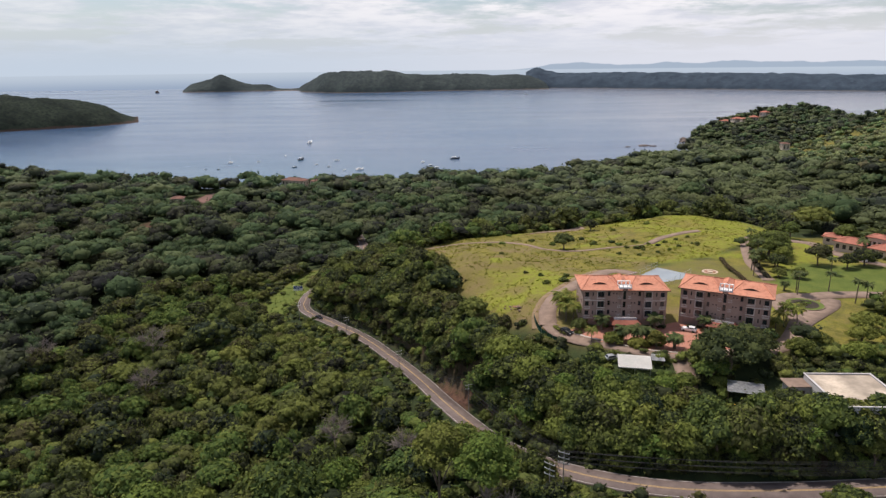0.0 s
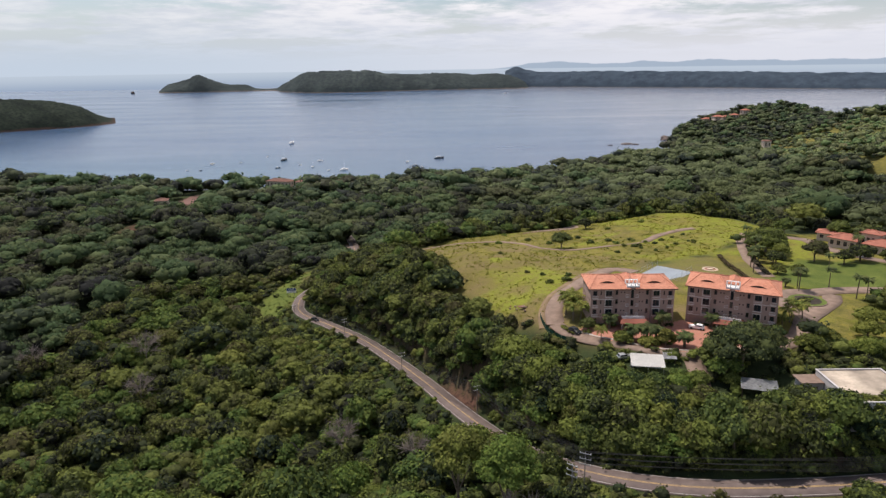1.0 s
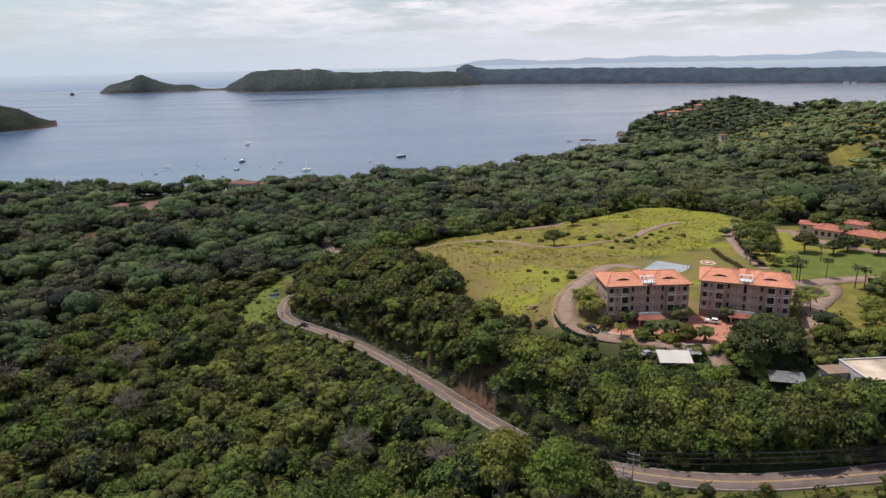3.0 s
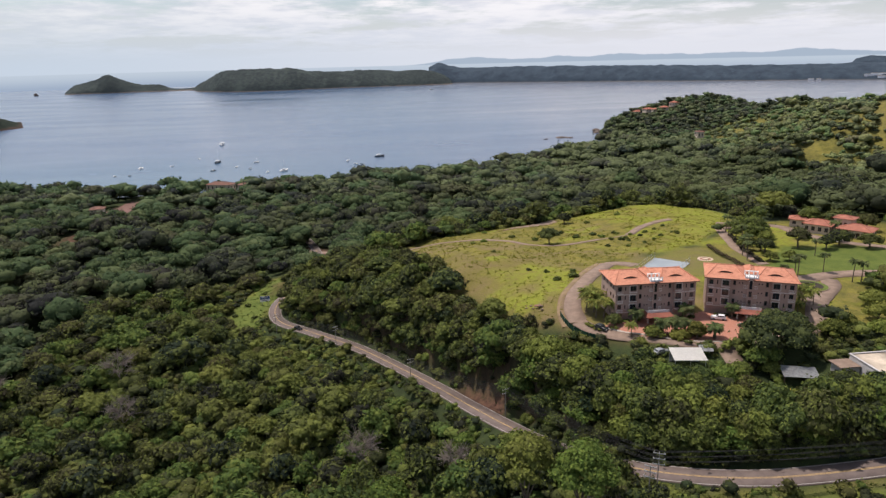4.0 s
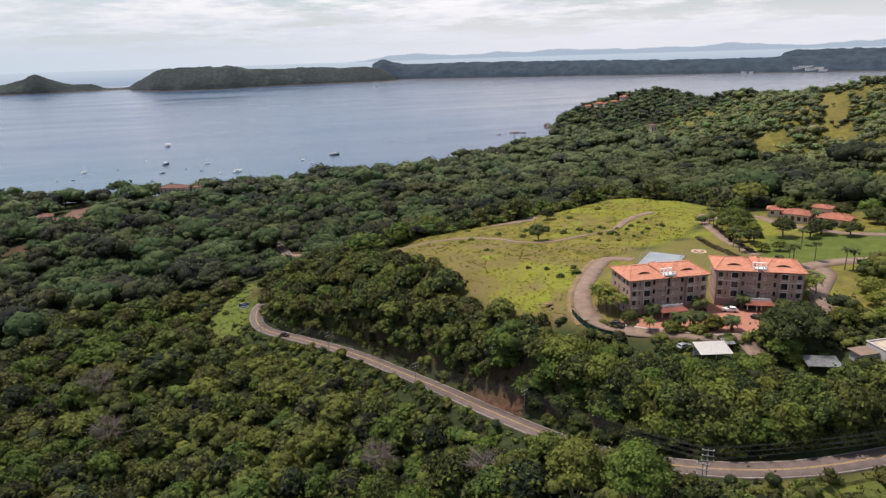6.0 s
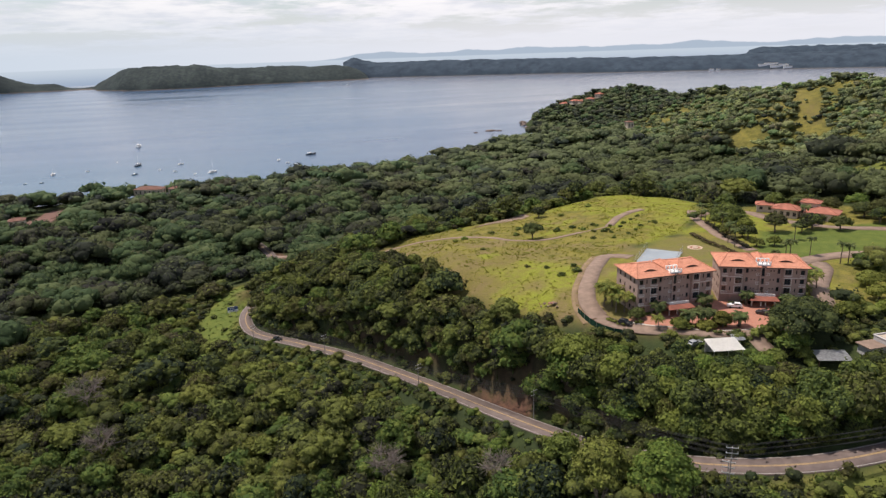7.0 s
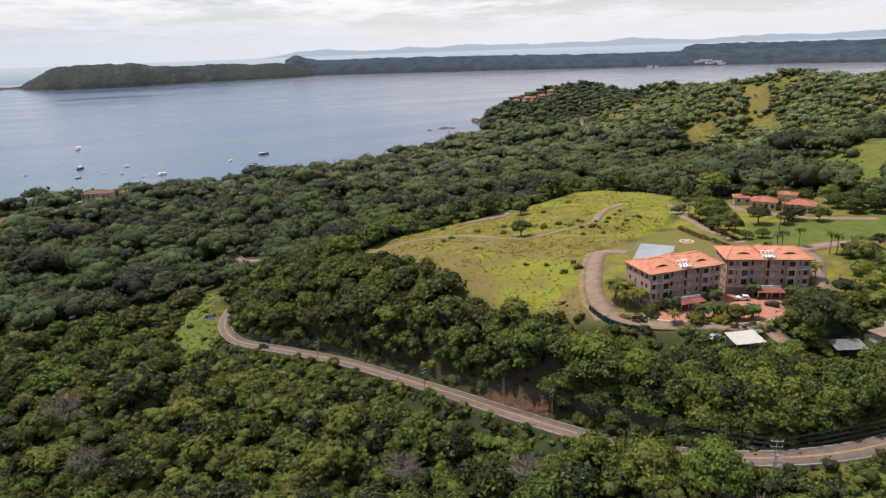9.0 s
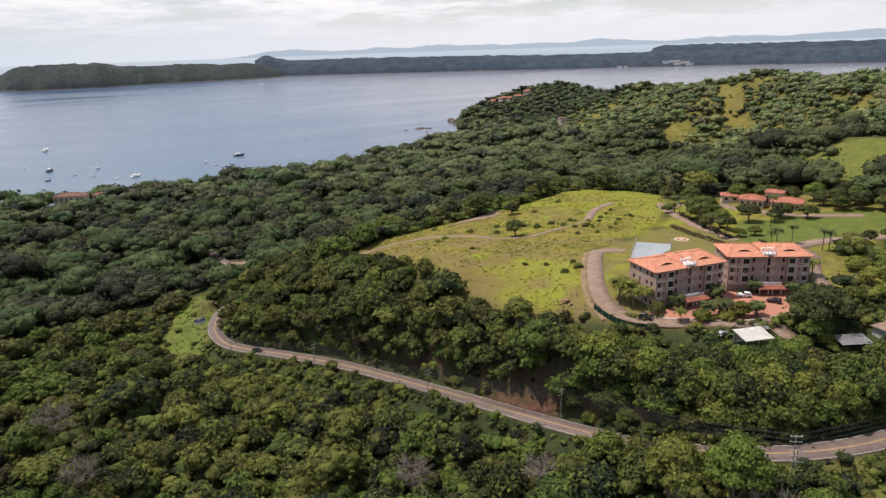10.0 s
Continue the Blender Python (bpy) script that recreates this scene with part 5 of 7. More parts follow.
    for x0, x1 in ((-ov, half - 0.75), (half + 0.75, L + ov)):
        part("roof", hip_roof(x0, -0.6 - ov, x1, D + ov, top, 2.5, 5.0), TILE, b)
        eyebrow(b, (x0 + x1) / 2 - 0.3, 1.6, top + 0.22 + 2.28 * 2.95 / 7.55 - 0.1, 6.4, 2.28 / 7.55)
    part("roof", hip_roof(half - 1.5, 2.4, half + 1.5, D - 2, top + 0.9, 1.2, 5.0, 0.2, False), TILE, b)
    part("terrace", a_box(half - 1.9, -0.75, top + 0.55, half + 1.9, 2.4, top + 0.85), WHITE, b, "white roof terrace slab")
    balustrade(b, half - 1.9, half + 1.9, -0.66, top + 0.85, 0.95, WHITE, 0.6)
    for x in (half - 1.8, half - 0.65, half + 0.65, half + 1.8):
        part("post", a_box(x - 0.15, -0.76, top + 0.85, x + 0.15, -0.46, top + 1.8), WHITE, b)
        part("post", a_box(x - 0.15, 1.9, top + 0.85, x + 0.15, 2.2, top + 2.0), WHITE, b)
    part("terrace_beam", a_box(half - 1.95, 1.85, top + 2.003, half + 1.95, 2.25, top + 2.2), WHITE, b)
    part("gutter", a_box(-ov - 0.03, -0.6 - ov - 0.12, top - 0.02, L + ov + 0.03, -0.6 - ov, top + 0.14), DARKWOOD, b)
    return b


ang1, ang2 = -3.6, -27.5
block = apartment_block()
block.matrix_world = pose(42.5, 193.4, 69.0, 0, 0, ang1)
copy_thing(block, pose(72.9, 194.4, 69.0, 0, 0, ang2))


def drape(name, poly, material, label, category, lift=0.06, step=1.6, kind="structure"):
    """A paved patch laid over the ground inside a polygon of the plan."""
    xs, ys = [p[0] for p in poly], [p[1] for p in poly]
    bm = bmesh.new()
    gx = np.arange(min(xs), max(xs) + step, step)
    gy = np.arange(min(ys), max(ys) + step, step)
    mx, my = np.meshgrid(gx, gy)
    zz = land(mx, my)
    vs = {}

    def at(i, j):
        if (i, j) not in vs:
            vs[i, j] = bm.verts.new((mx[j, i], my[j, i], zz[j, i] + lift))
        return vs[i, j]

    keep = inside(poly, mx, my)
    for j in range(len(gy) - 1):
        for i in range(len(gx) - 1):
            if sum(map(int, (keep[j, i], keep[j, i + 1], keep[j + 1, i], keep[j + 1, i + 1]))) >= 3:
                bm.faces.new((at(i, j), at(i + 1, j), at(i + 1, j + 1), at(i, j + 1)))
    me = bpy.data.meshes.new(name)
    bm.to_mesh(me)
    bm.free()
    me.materials.append(material)
    return tagged(new(name, me), label, category, kind=kind)


drape("pavement", [(37, 191.5), (42.8, 182.6), (54, 173.4), (64, 170), (73, 170), (84, 171.6), (93, 175.5), (95, 184), (72, 195), (68, 192.8), (43, 193)], PAVER, "red brick paved forecourt of the apartment blocks", "pavement", 0.1, 0.7)


def sports_court():
    c = thing("sports_court", pose(81.9, 241.1, land_z(81.9, 241.1) + 0.15, 0, 0, -44), "pale blue-grey painted sports court with low fence", "court")
    part("slab", a_box(-7.0, -12.0, -1.2, 7.0, 12.0, 0.0), COURT, c)
    for x0, y0, x1, y1 in ((-6.4, -10.5, -6.2, 10.5), (6.2, -10.5, 6.4, 10.5), (-6.2, -10.5, 6.2, -10.3), (-6.2, 10.3, 6.2, 10.5), (-6.2, -0.1, 6.2, 0.1)):
        part("court_line", a_box(x0, y0, 0.004, x1, y1, 0.012), PAINT_WHITE, c)
    for k in range(6):
        for s in (-1, 1):
            part("fence_post", a_tube((s * 6.9, -11.4 + 4.56 * k, 0), (s * 6.9, -11.4 + 4.56 * k, 2.6), 0.06), STEEL, c)
    for s in (-1, 1):
        for z in (0.1, 1.3, 2.5):
            part("fence_rail", a_tube((s * 6.9, -11.4, z), (s * 6.9, 11.4, z), 0.035, sides=6), STEEL, c)
    return c


sports_court()


def stone_ring():
    r = thing("stone_ring", pose(104, 249, land_z(104, 249)), "round pale stone planter ring set in the lawn", "planter")
    for name, r0, r1, h, mat in (("kerb", 3.0, 2.2, 0.3, SAND), ("bed", 2.2, 1.1, 0.12, REDSOIL), ("hub", 1.1, 0.01, 0.4, SAND)):
        bm = bmesh.new()
        n = 28
        rings = [[bm.verts.new((math.cos(k * 6.2832 / n) * q, math.sin(k * 6.2832 / n) * q, z)) for k in range(n)] for q, z in ((r0, -0.3), (r0, h), (r1, h), (r1, -0.3))]
        for a, b in zip(rings, rings[1:]):
            for k in range(n):
                bm.faces.new((a[k], a[(k + 1) % n], b[(k + 1) % n], b[k]))
        part(name, bm, mat, r)
    return r


stone_ring()


def house(name, x, y, turn, w, d, h, rise, label, roof_label="", wins=3, z=None, wall_mat=None, ridge=None, tiles=None):
    """A plain tile-roofed house on its own plinth."""
    z = land_z(x, y) if z is None else z
    b = thing(name, pose(x, y, z, 0, 0, turn), label, "house")
    sides = ((w, -w / 2, -d / 2, 0), (d, w / 2, -d / 2, 90), (w, w / 2, d / 2, 180), (d, -w / 2, d / 2, -90))
    for length, px, py, a in sides:
        n = max(1, int(wins * length / w + 0.3))
        gap = length / n
        ops = [(gap * (k + 0.5) - min(0.75, gap * 0.3), gap * (k + 0.5) + min(0.75, gap * 0.3), h * 0.32, h * 0.78) for k in range(n)]
        bm = bmesh.new()
        facade(bm, 0, length, -1.0, h, 0, ops)
        wl = part("wall", bm, wall_mat or STUCCO_PALE, b)
        wl.matrix_basis = pose(px, py, 0, 0, 0, a)
        for o in ops:
            window(wl, o[0], 0.14, o[2], o[1] - o[0], o[3] - o[2])
    ov = 0.8
    along = w >= d
    part("roof", hip_roof(-w / 2 - ov, -d / 2 - ov, w / 2 + ov, d / 2 + ov, h, rise, abs(w - d) * 0.8 + 0.2 if ridge is None else ridge, 0.2, along), tiles or TILE, b)
    return b


def planted_island():
    """The round bed that the drive turns about: a kerb, a ring of lawn and a dark bed."""
    x, y = 119.0, 207.6
    t = thing("planted_island", pose(x, y, land_z(x, y) + 0.1), "round lawn island with a dark planted bed in the drive", "flower bed")
    for name, r0, r1, h, mat in (("kerb", 6.0, 5.75, 0.30, DIRT), ("lawn_ring", 5.75, 4.3, 0.28, LAWNGRASS), ("bed", 4.3, 0.01, 0.36, DARKSOIL)):
        bm = bmesh.new()
        n = 36
        rings = [[bm.verts.new((math.cos(k * 6.2832 / n) * q, math.sin(k * 6.2832 / n) * q, z)) for k in range(n)] for q, z in ((r0, -0.6), (r0, h), (r1, h), (r1, -0.6))]
        for a, b in zip(rings, rings[1:]):
            for k in range(n):
                bm.faces.new((a[k], a[(k + 1) % n], b[(k + 1) % n], b[k]))
        part(name, bm, mat, t)
    return t


planted_island()
drape("dirt_patch", PATCH, DIRT, "bare pale earth at the edge of the field", "ground", 0.14, 1.5)
drape("dirt_lot", REDLOT, CLAY, "cleared red earth lot among the woods", "ground", 0.3, 4.0)

VILLA = "cream villa wing with a terracotta tiled hip roof"
house("villa", 178.5, 281.5, -54, 11, 8.5, 4.3, 2.0, VILLA, wins=4, z=66.6, tiles=TILE_VILLA)
house("villa", 186.8, 268.4, -54, 13, 9.5, 4.4, 2.2, VILLA, wins=4, z=66.6, tiles=TILE_VILLA)
house("villa_tower", 186.8, 276.0, -54, 7.5, 6.0, 7.6, 1.3, "cream square tower of the villa with a low tiled roof", wins=4, z=66.6, tiles=TILE_VILLA)
house("villa", 180.0, 297.4, -40, 8, 6.5, 3.2, 1.6, "small cream guest house with a terracotta tiled roof", wins=2, z=66.2, tiles=TILE_VILLA)


def white_shed():
    s = thing("shed", pose(50.2, 162.3, 68.2, 0, 0, -12), "open shed with a white corrugated metal roof", "shed")
    for x in (-3.9, 0, 3.9):
        for y, h in ((-2.6, 2.5), (2.6, 3.2)):
            part("post", a_tube((x, y, -2.0), (x, y, h), 0.09), STEEL, s)
    bm = bmesh.new()
    n = 60
    lo, hi = [], []
    for k in range(n + 1):
        x = -4.3 + 8.6 * k / n
        c = 0.05 * (k % 2)
        lo.append(bm.verts.new((x, -3.1, 2.5 + c)))
        hi.append(bm.verts.new((x, 3.1, 3.4 + c)))
    for k in range(n):
        bm.faces.new((lo[k], lo[k + 1], hi[k + 1], hi[k]))
    bmesh.ops.solidify(bm, geom=bm.faces[:], thickness=0.05)
    part("roof", bm, SHEET, s, "white ribbed metal roof sheet")
    part("wall", a_box(-4.0, 2.65, -1.2, 4.0, 2.8, 2.9), GREYMETAL, s)
    return s


white_shed()


def lean_to(x, y, turn, w, d, z, label):
    s = thing("lean_to", pose(x, y, z, 0, 0, turn), label, "shed")
    for px in (-w / 2 + 0.3, w / 2 - 0.3):
        for py, h in ((-d / 2 + 0.3, 2.2), (d / 2 - 0.3, 2.9)):
            part("post", a_tube((px, py, -1.0), (px, py, h), 0.08), DARKWOOD, s)
    for k in range(4):
        x0 = -w / 2 + w * k / 4
        bm = bmesh.new()
        q = [(x0, -d / 2, 2.2), (x0 + w / 4 + 0.1, -d / 2, 2.24), (x0 + w / 4 + 0.1, d / 2, 3.04), (x0, d / 2, 3.0)]
        bm.faces.new([bm.verts.new(v) for v in q])
        bmesh.ops.solidify(bm, geom=bm.faces[:], thickness=0.06)
        part("roof_sheet", bm, GREYMETAL, s)
    return s


lean_to(75, 151.5, -20, 8.5, 5.0, land_z(75, 151.5) + 0.3, "lean-to shelter with weathered grey metal roof sheets")
lean_to(57.6, 166.2, -12, 3.4, 2.6, land_z(57.6, 166.2) - 0.4, "low grey metal roofed store beside the drive")


def flat_building():
    z = 67.3
    b = thing("flat_building", pose(89.4, 135.8, z, 0, 0, -2.5), "single-storey white building with a stained flat concrete roof", "building")
    w, d, h = 15.6, 17.0, 4.4
    bm = bmesh.new()
    ops = [(2, 3.2, 2.2, 3.4), (6.0, 7.6, 0.0, 2.4), (11, 12.2, 2.2, 3.4)]
    facade(bm, 0, w, -3, h, 0, ops)
    part("wall", bm, OFFWHITE, b)
    for o in ops:
        window(b, o[0], 0.14, max(o[2], 0.05), o[1] - o[0], o[3] - o[2])
    part("wall", a_box(0, 0.0, -3, 0.3, d, h), OFFWHITE, b).matrix_basis = pose(-0.302, 0, 0)
    part("wall", a_box(0, d, -3, w, d + 0.3, h), OFFWHITE, b)
    part("wall", a_box(w, 0, -3, w + 0.3, d, h), OFFWHITE, b)
    part("roof", a_box(0.3, 0.32, h - 0.55, w, d, h - 0.22), STAINED, b, "stained pale concrete roof slab")
    for x0, y0, x1, y1 in ((-0.45, -0.15, w + 0.45, 0.25), (-0.45, d - 0.1, w + 0.45, d + 0.3), (-0.45, 0.252, 0.05, d - 0.102), (w - 0.05, 0.252, w + 0.45, d - 0.102)):
        part("parapet", a_box(x0, y0, h + 0.003, x1, y1, h + 0.16), OFFWHITE, b)
    part("annex_wall", a_box(-5.0, 12.6, -1.5, -0.5, 12.9, 2.9), OFFWHITE, b, "grey plastered wall of the low annex")
    part("annex_wall", a_box(-5.3, 12.6, -1.5, -5.002, 16.8, 2.9), OFFWHITE, b)
    part("annex_opening", a_box(-4.0, 12.56, 0.9, -1.8, 12.597, 2.0), DARKWOOD, b, "dark opening in the annex wall")
    part("annex_roof", a_box(-6.0, 12.3, 2.903, -0.45, 17.2, 3.12), DIRT, b, "dusty brown flat annex roof")
    return b


flat_building()


# ---- along the road ----
def utility_pole(x, y, turn, height=11.0, arms=2, z=None, label="concrete utility pole with steel crossarms and insulators"):
    z = land_z(x, y) if z is None else z
    p = thing("utility_pole", pose(x, y, z, 0, 0, turn), label, "utility pole", "utility poles")
    part("pole", a_tube((0, 0, -1), (0, 0, height), 0.15, 0.10, sides=10), POLEGREY, p)
    for k in range(arms):
        h = height - 0.35 - 1.3 * k
        part("crossarm", a_box(-1.25, -0.24, h - 0.08, 1.25, -0.08, h + 0.08), STEEL, p)
        for s in (-1.15, 0.0, 1.15):
            part("insulator", a_tube((s, -0.14, h + 0.06), (s, -0.14, h + 0.34), 0.07, 0.05, sides=6), WHITE, p)
    return p


def to_road(x, y):
    """The road's direction beside a point."""
    i = min(range(len(MAIN_ROAD) - 1), key=lambda k: math.hypot(MAIN_ROAD[k][0] - x, MAIN_ROAD[k][1] - y))
    a, b = MAIN_ROAD[i], MAIN_ROAD[i + 1]
    return math.degrees(math.atan2(b[1] - a[1], b[0] - a[0]))


POLES = [(-74, 322), (-45, 288.5), (-17.3, 234.5), (7.5, 190), (25.6, 127.5), (112, 121), (160, 121)]
pole_tops = []
for x, y in POLES:
    main = (x, y) == (25.6, 127.5)
    a = -28.0 if main else to_road(x, y) + 90
    z = land_z(x, y)
    h = 66.6 - z if main else 10.0
    utility_pole(x, y, a, h, 3 if main else 2, z)
    pole_tops.append((x, y, z + h, radians(a)))
utility_pole(22.0, 124.0, -40.0, 66.2 - land_z(22, 124), 3)


def cables():
    n = 0
    for (x0, y0, z0, a0), (x1, y1, z1, a1) in zip(pole_tops, pole_tops[1:]):
        for off in (-1.15, 0.0, 1.15):
            for drop_z in (0.0, 1.3, 2.6):
                p = Vector((x0 + math.cos(a0) * off, y0 + math.sin(a0) * off, z0 - drop_z))
                q = Vector((x1 + math.cos(a1) * off, y1 + math.sin(a1) * off, z1 - drop_z))
                cu = bpy.data.curves.new("cable", "CURVE")
                cu.dimensions, cu.bevel_depth, cu.bevel_resolution = "3D", 0.045, 0
                sp = cu.splines.new("POLY")
                sp.points.add(12)
                for k in range(13):
                    t = k / 12
                    v = p.lerp(q, t)
                    v.z -= 4 * t * (1 - t) * (q - p).length * 0.022
                    sp.points[k].co = (*v, 1)
                cu.materials.append(WIRE)
                tagged(new("cable", cu), "black overhead power cable strung between poles", "cable", "overhead cables")
                n += 1


cables()


def road_sign():
    z = land_z(-84, 367)
    s = thing("billboard", pose(-84, 367, z, 0, 0, 8), "blue and white roadside billboard on two posts", "sign")
    for x in (-1.6, 1.6):
        part("post", a_tube((x, 0.08, -1), (x, 0.08, 5.2), 0.1), STEEL, s)
    part("panel", a_box(-2.6, -0.08, 2.4, 2.6, 0.0, 5.3, bevel=0.02), WHITE, s)
    part("blue_field", a_box(-2.5, -0.1, 3.6, 2.5, -0.082, 5.2), SIGNBLUE, s)
    for z0, w in ((4.7, 3.4), (4.2, 2.6), (3.0, 3.8), (2.7, 2.2)):
        part("text_bar", a_box(-w / 2, -0.116, z0, w / 2, -0.104, z0 + 0.18), WHITE if z0 > 3.6 else SIGNBLUE, s)
    return s


road_sign()


def mesh_fence(points):
    line = spline(points, 2.2)
    f = thing("mesh_fence", pose(0, 0, 0), "dark green mesh fence along the edge of the drive", "fence")
    for (x0, y0), (x1, y1) in zip(line, line[1:]):
        z0, z1 = land_z(x0, y0), land_z(x1, y1)
        bm = bmesh.new()
        bm.faces.new([bm.verts.new(v) for v in ((x0, y0, z0 - 0.2), (x1, y1, z1 - 0.2), (x1, y1, z1 + 1.9), (x0, y0, z0 + 1.9))])
        bmesh.ops.solidify(bm, geom=bm.faces[:], thickness=0.05)
        part("panel", bm, TEAL, f)
        part("post", a_tube((x0, y0, z0 - 0.3), (x0, y0, z0 + 2.05), 0.05, sides=6), STEEL, f)


mesh_fence([(29.6, 206), (29.6, 201.5), (30.6, 195.5), (33.2, 189.6), (35.8, 186.0)])


def rubble():
    rng = np.random.default_rng(3)
    x, y = 25.3, 215.2
    heap = thing("rubble_heap", pose(x, y, land_z(x, y)), "heap of pale broken stone and earth in the grass", "rubble")
    for k in range(26):
        bm = bmesh.new()
        bmesh.ops.create_icosphere(bm, subdivisions=1, radius=1)
        for v in bm.verts:
            v.co *= rng.uniform(0.7, 1.2)
        a, r = rng.uniform(0, 6.28), abs(rng.normal(0, 1.5))
        s = rng.uniform(0.25, 0.7)
        o = part("stone", bm, DIRT if k % 3 else REDSOIL, heap)
        o.matrix_basis = Matrix.Translation((math.cos(a) * r * 1.3, math.sin(a) * r, max(0.05, 0.7 - 0.3 * r))) @ Matrix.Diagonal((s, s * 0.9, s * 0.7, 1))


rubble()


# ---- vehicles and boats ----
def car(x, y, turn, paint, label, z=None):
    z = land_z(x, y) + 0.12 if z is None else z
    c = thing("car", pose(x, y, z, 0, 0, turn), label, "car", "parked cars")
    bm = bmesh.new()
    prof = [(-2.15, 0.35), (-2.2, 0.85), (-2.0, 1.05), (-1.7, 1.55), (-0.1, 1.62), (0.7, 1.15), (1.95, 0.95), (2.2, 0.7), (2.15, 0.35)]
    l, r = [[bm.verts.new((px, s * (0.88 if pz < 1.2 else 0.72), pz)) for px, pz in prof] for s in (-1, 1)]
    bm.faces.new(l)
    bm.faces.new(r[::-1])
    for k in range(len(prof)):
        bm.faces.new((l[k], r[k], r[(k + 1) % len(prof)], l[(k + 1) % len(prof)]))
    bmesh.ops.recalc_face_normals(bm, faces=bm.faces)
    bmesh.ops.bevel(bm, geom=bm.edges[:], offset=0.06, segments=1, affect="EDGES")
    part("body", bm, paint, c)
    for x0, x1, y0, y1, z0, z1, nm in ((-1.65, 0.25, -0.885, -0.80, 1.12, 1.50, "side_window"), (-1.65, 0.25, 0.80, 0.885, 1.12, 1.50, "side_window")):
        part(nm, a_box(x0, y0, z0, x1, y1, z1, bevel=0.02), GLASS, c)
    bm = bmesh.new()
    bm.faces.new([bm.verts.new(v) for v in ((0.0, -0.68, 1.60), (0.0, 0.68, 1.60), (0.66, 0.74, 1.20), (0.66, -0.74, 1.20))])
    bmesh.ops.translate(bm, verts=bm.verts, vec=(0.04, 0, 0.02))
    part("windscreen", bm, GLASS, c)
    bm = bmesh.new()
    bm.faces.new([bm.verts.new(v) for v in ((-2.03, -0.7, 1.08), (-2.03, 0.7, 1.08), (-1.74, 0.66, 1.52), (-1.74, -0.66, 1.52))])
    part("rear_window", bm, GLASS, c)
    for px in (-1.35, 1.35):
        for py in (-0.82, 0.82):
            part("wheel", a_tube((px, py - 0.11, 0.33), (px, py + 0.11, 0.33), 0.33, sides=14), RUBBER, c)
    for py in (-0.6, 0.6):
        part("headlight", a_box(2.12, py - 0.2, 0.68, 2.22, py + 0.2, 0.82), WHITE, c)
    return c


car(73.6, 187.4, 150, CAR_WHITE, "white sport-utility car parked on the brick forecourt")
car(77.7, 179.6, 120, CAR_DARK, "dark car parked on the brick forecourt")
car(46.4, 169.3, 12, STEEL, "pale silver car parked beside the metal-roofed shed")
car(173, 262, 30, CAR_WHITE, "white car parked on the villa forecourt")
car(-63.5, 320.0, -42, CAR_DARK, "dark car on the asphalt road", z=land_z(-63.5, 320.0) + 0.2)
car(37.6, 190.6, -60, CAR_DARK, "dark car parked on the driveway by the palms")


def excavator(x, y, turn):
    z = land_z(x, y)
    e = thing("excavator", pose(x, y, z, 0, 0, turn), "small yellow digger parked by the shelter", "excavator")
    for s in (-0.8, 0.8):
        part("track", a_box(-1.4, s - 0.22, 0, 1.4, s + 0.22, 0.6, bevel=0.15), RUBBER, e)
    part("body", a_box(-1.4, -0.9, 0.62, 0.7, 0.9, 1.5, bevel=0.1), YELLOW, e)
    part("cab", a_box(-0.3, -0.85, 1.5, 0.9, 0.1, 2.5, bevel=0.08), YELLOW, e)
    part("cab_window", a_box(-0.2, -0.87, 1.7, 0.92, 0.0, 2.3), GLASS, e)
    part("boom", a_tube((0.6, 0.4, 1.2), (2.4, 0.4, 2.6), 0.2, 0.16), YELLOW, e)
    part("arm", a_tube((2.4, 0.4, 2.6), (3.3, 0.4, 1.0), 0.15, 0.12), YELLOW, e)
    part("bucket", a_box(3.0, 0.05, 0.4, 3.7, 0.75, 1.05, bevel=0.1), YELLOW, e)


excavator(70.5, 147.0, 150)


def boat(x, y, turn, length, sail, dark, label):
    b = thing("boat", pose(x, y, 0, 0, 0, turn), label, "boat", "moored boats")
    bm = bmesh.new()
    w, h = length * 0.16, length * 0.10
    secs = [(-0.5, 0.75, 0.0), (-0.2, 1.0, 0.0), (0.15, 0.95, 0.03), (0.38, 0.5, 0.07), (0.5, 0.04, 0.13)]
    rows = []
    for s, k, r in secs:
        rows.append([bm.verts.new((s * length, w * k * q, zz)) for q, zz in ((-1, h + r * length), (-0.75, -0.4), (0.75, -0.4), (1, h + r * length))])
    for a, c in zip(rows, rows[1:]):
        for k in range(3):
            bm.faces.new((a[k], a[k + 1], c[k + 1], c[k]))
        bm.faces.new((a[0], c[0], c[3], a[3]))
    bm.faces.new(rows[0])
    bmesh.ops.recalc_face_normals(bm, faces=bm.faces)
    part("hull", bm, CAR_DARK if dark else WHITE, b)
    part("cabin", a_box(-0.3 * length, -w * 0.6, h, 0.12 * length, w * 0.6, h + length * 0.13, bevel=0.1), WHITE, b)
    part("cabin_window", a_box(-0.25 * length, -w * 0.62, h + length * 0.05, 0.08 * length, w * 0.62, h + length * 0.09), GLASS, b)
    if sail:
        part("mast", a_tube((0.05 * length, 0, h), (0.05 * length, 0, length * 1.25), 0.12, 0.06), WHITE, b)
        part("boom", a_tube((0.05 * length, 0, h + length * 0.2), (-0.4 * length, 0, h + length * 0.2), 0.08), WHITE, b)
    return b


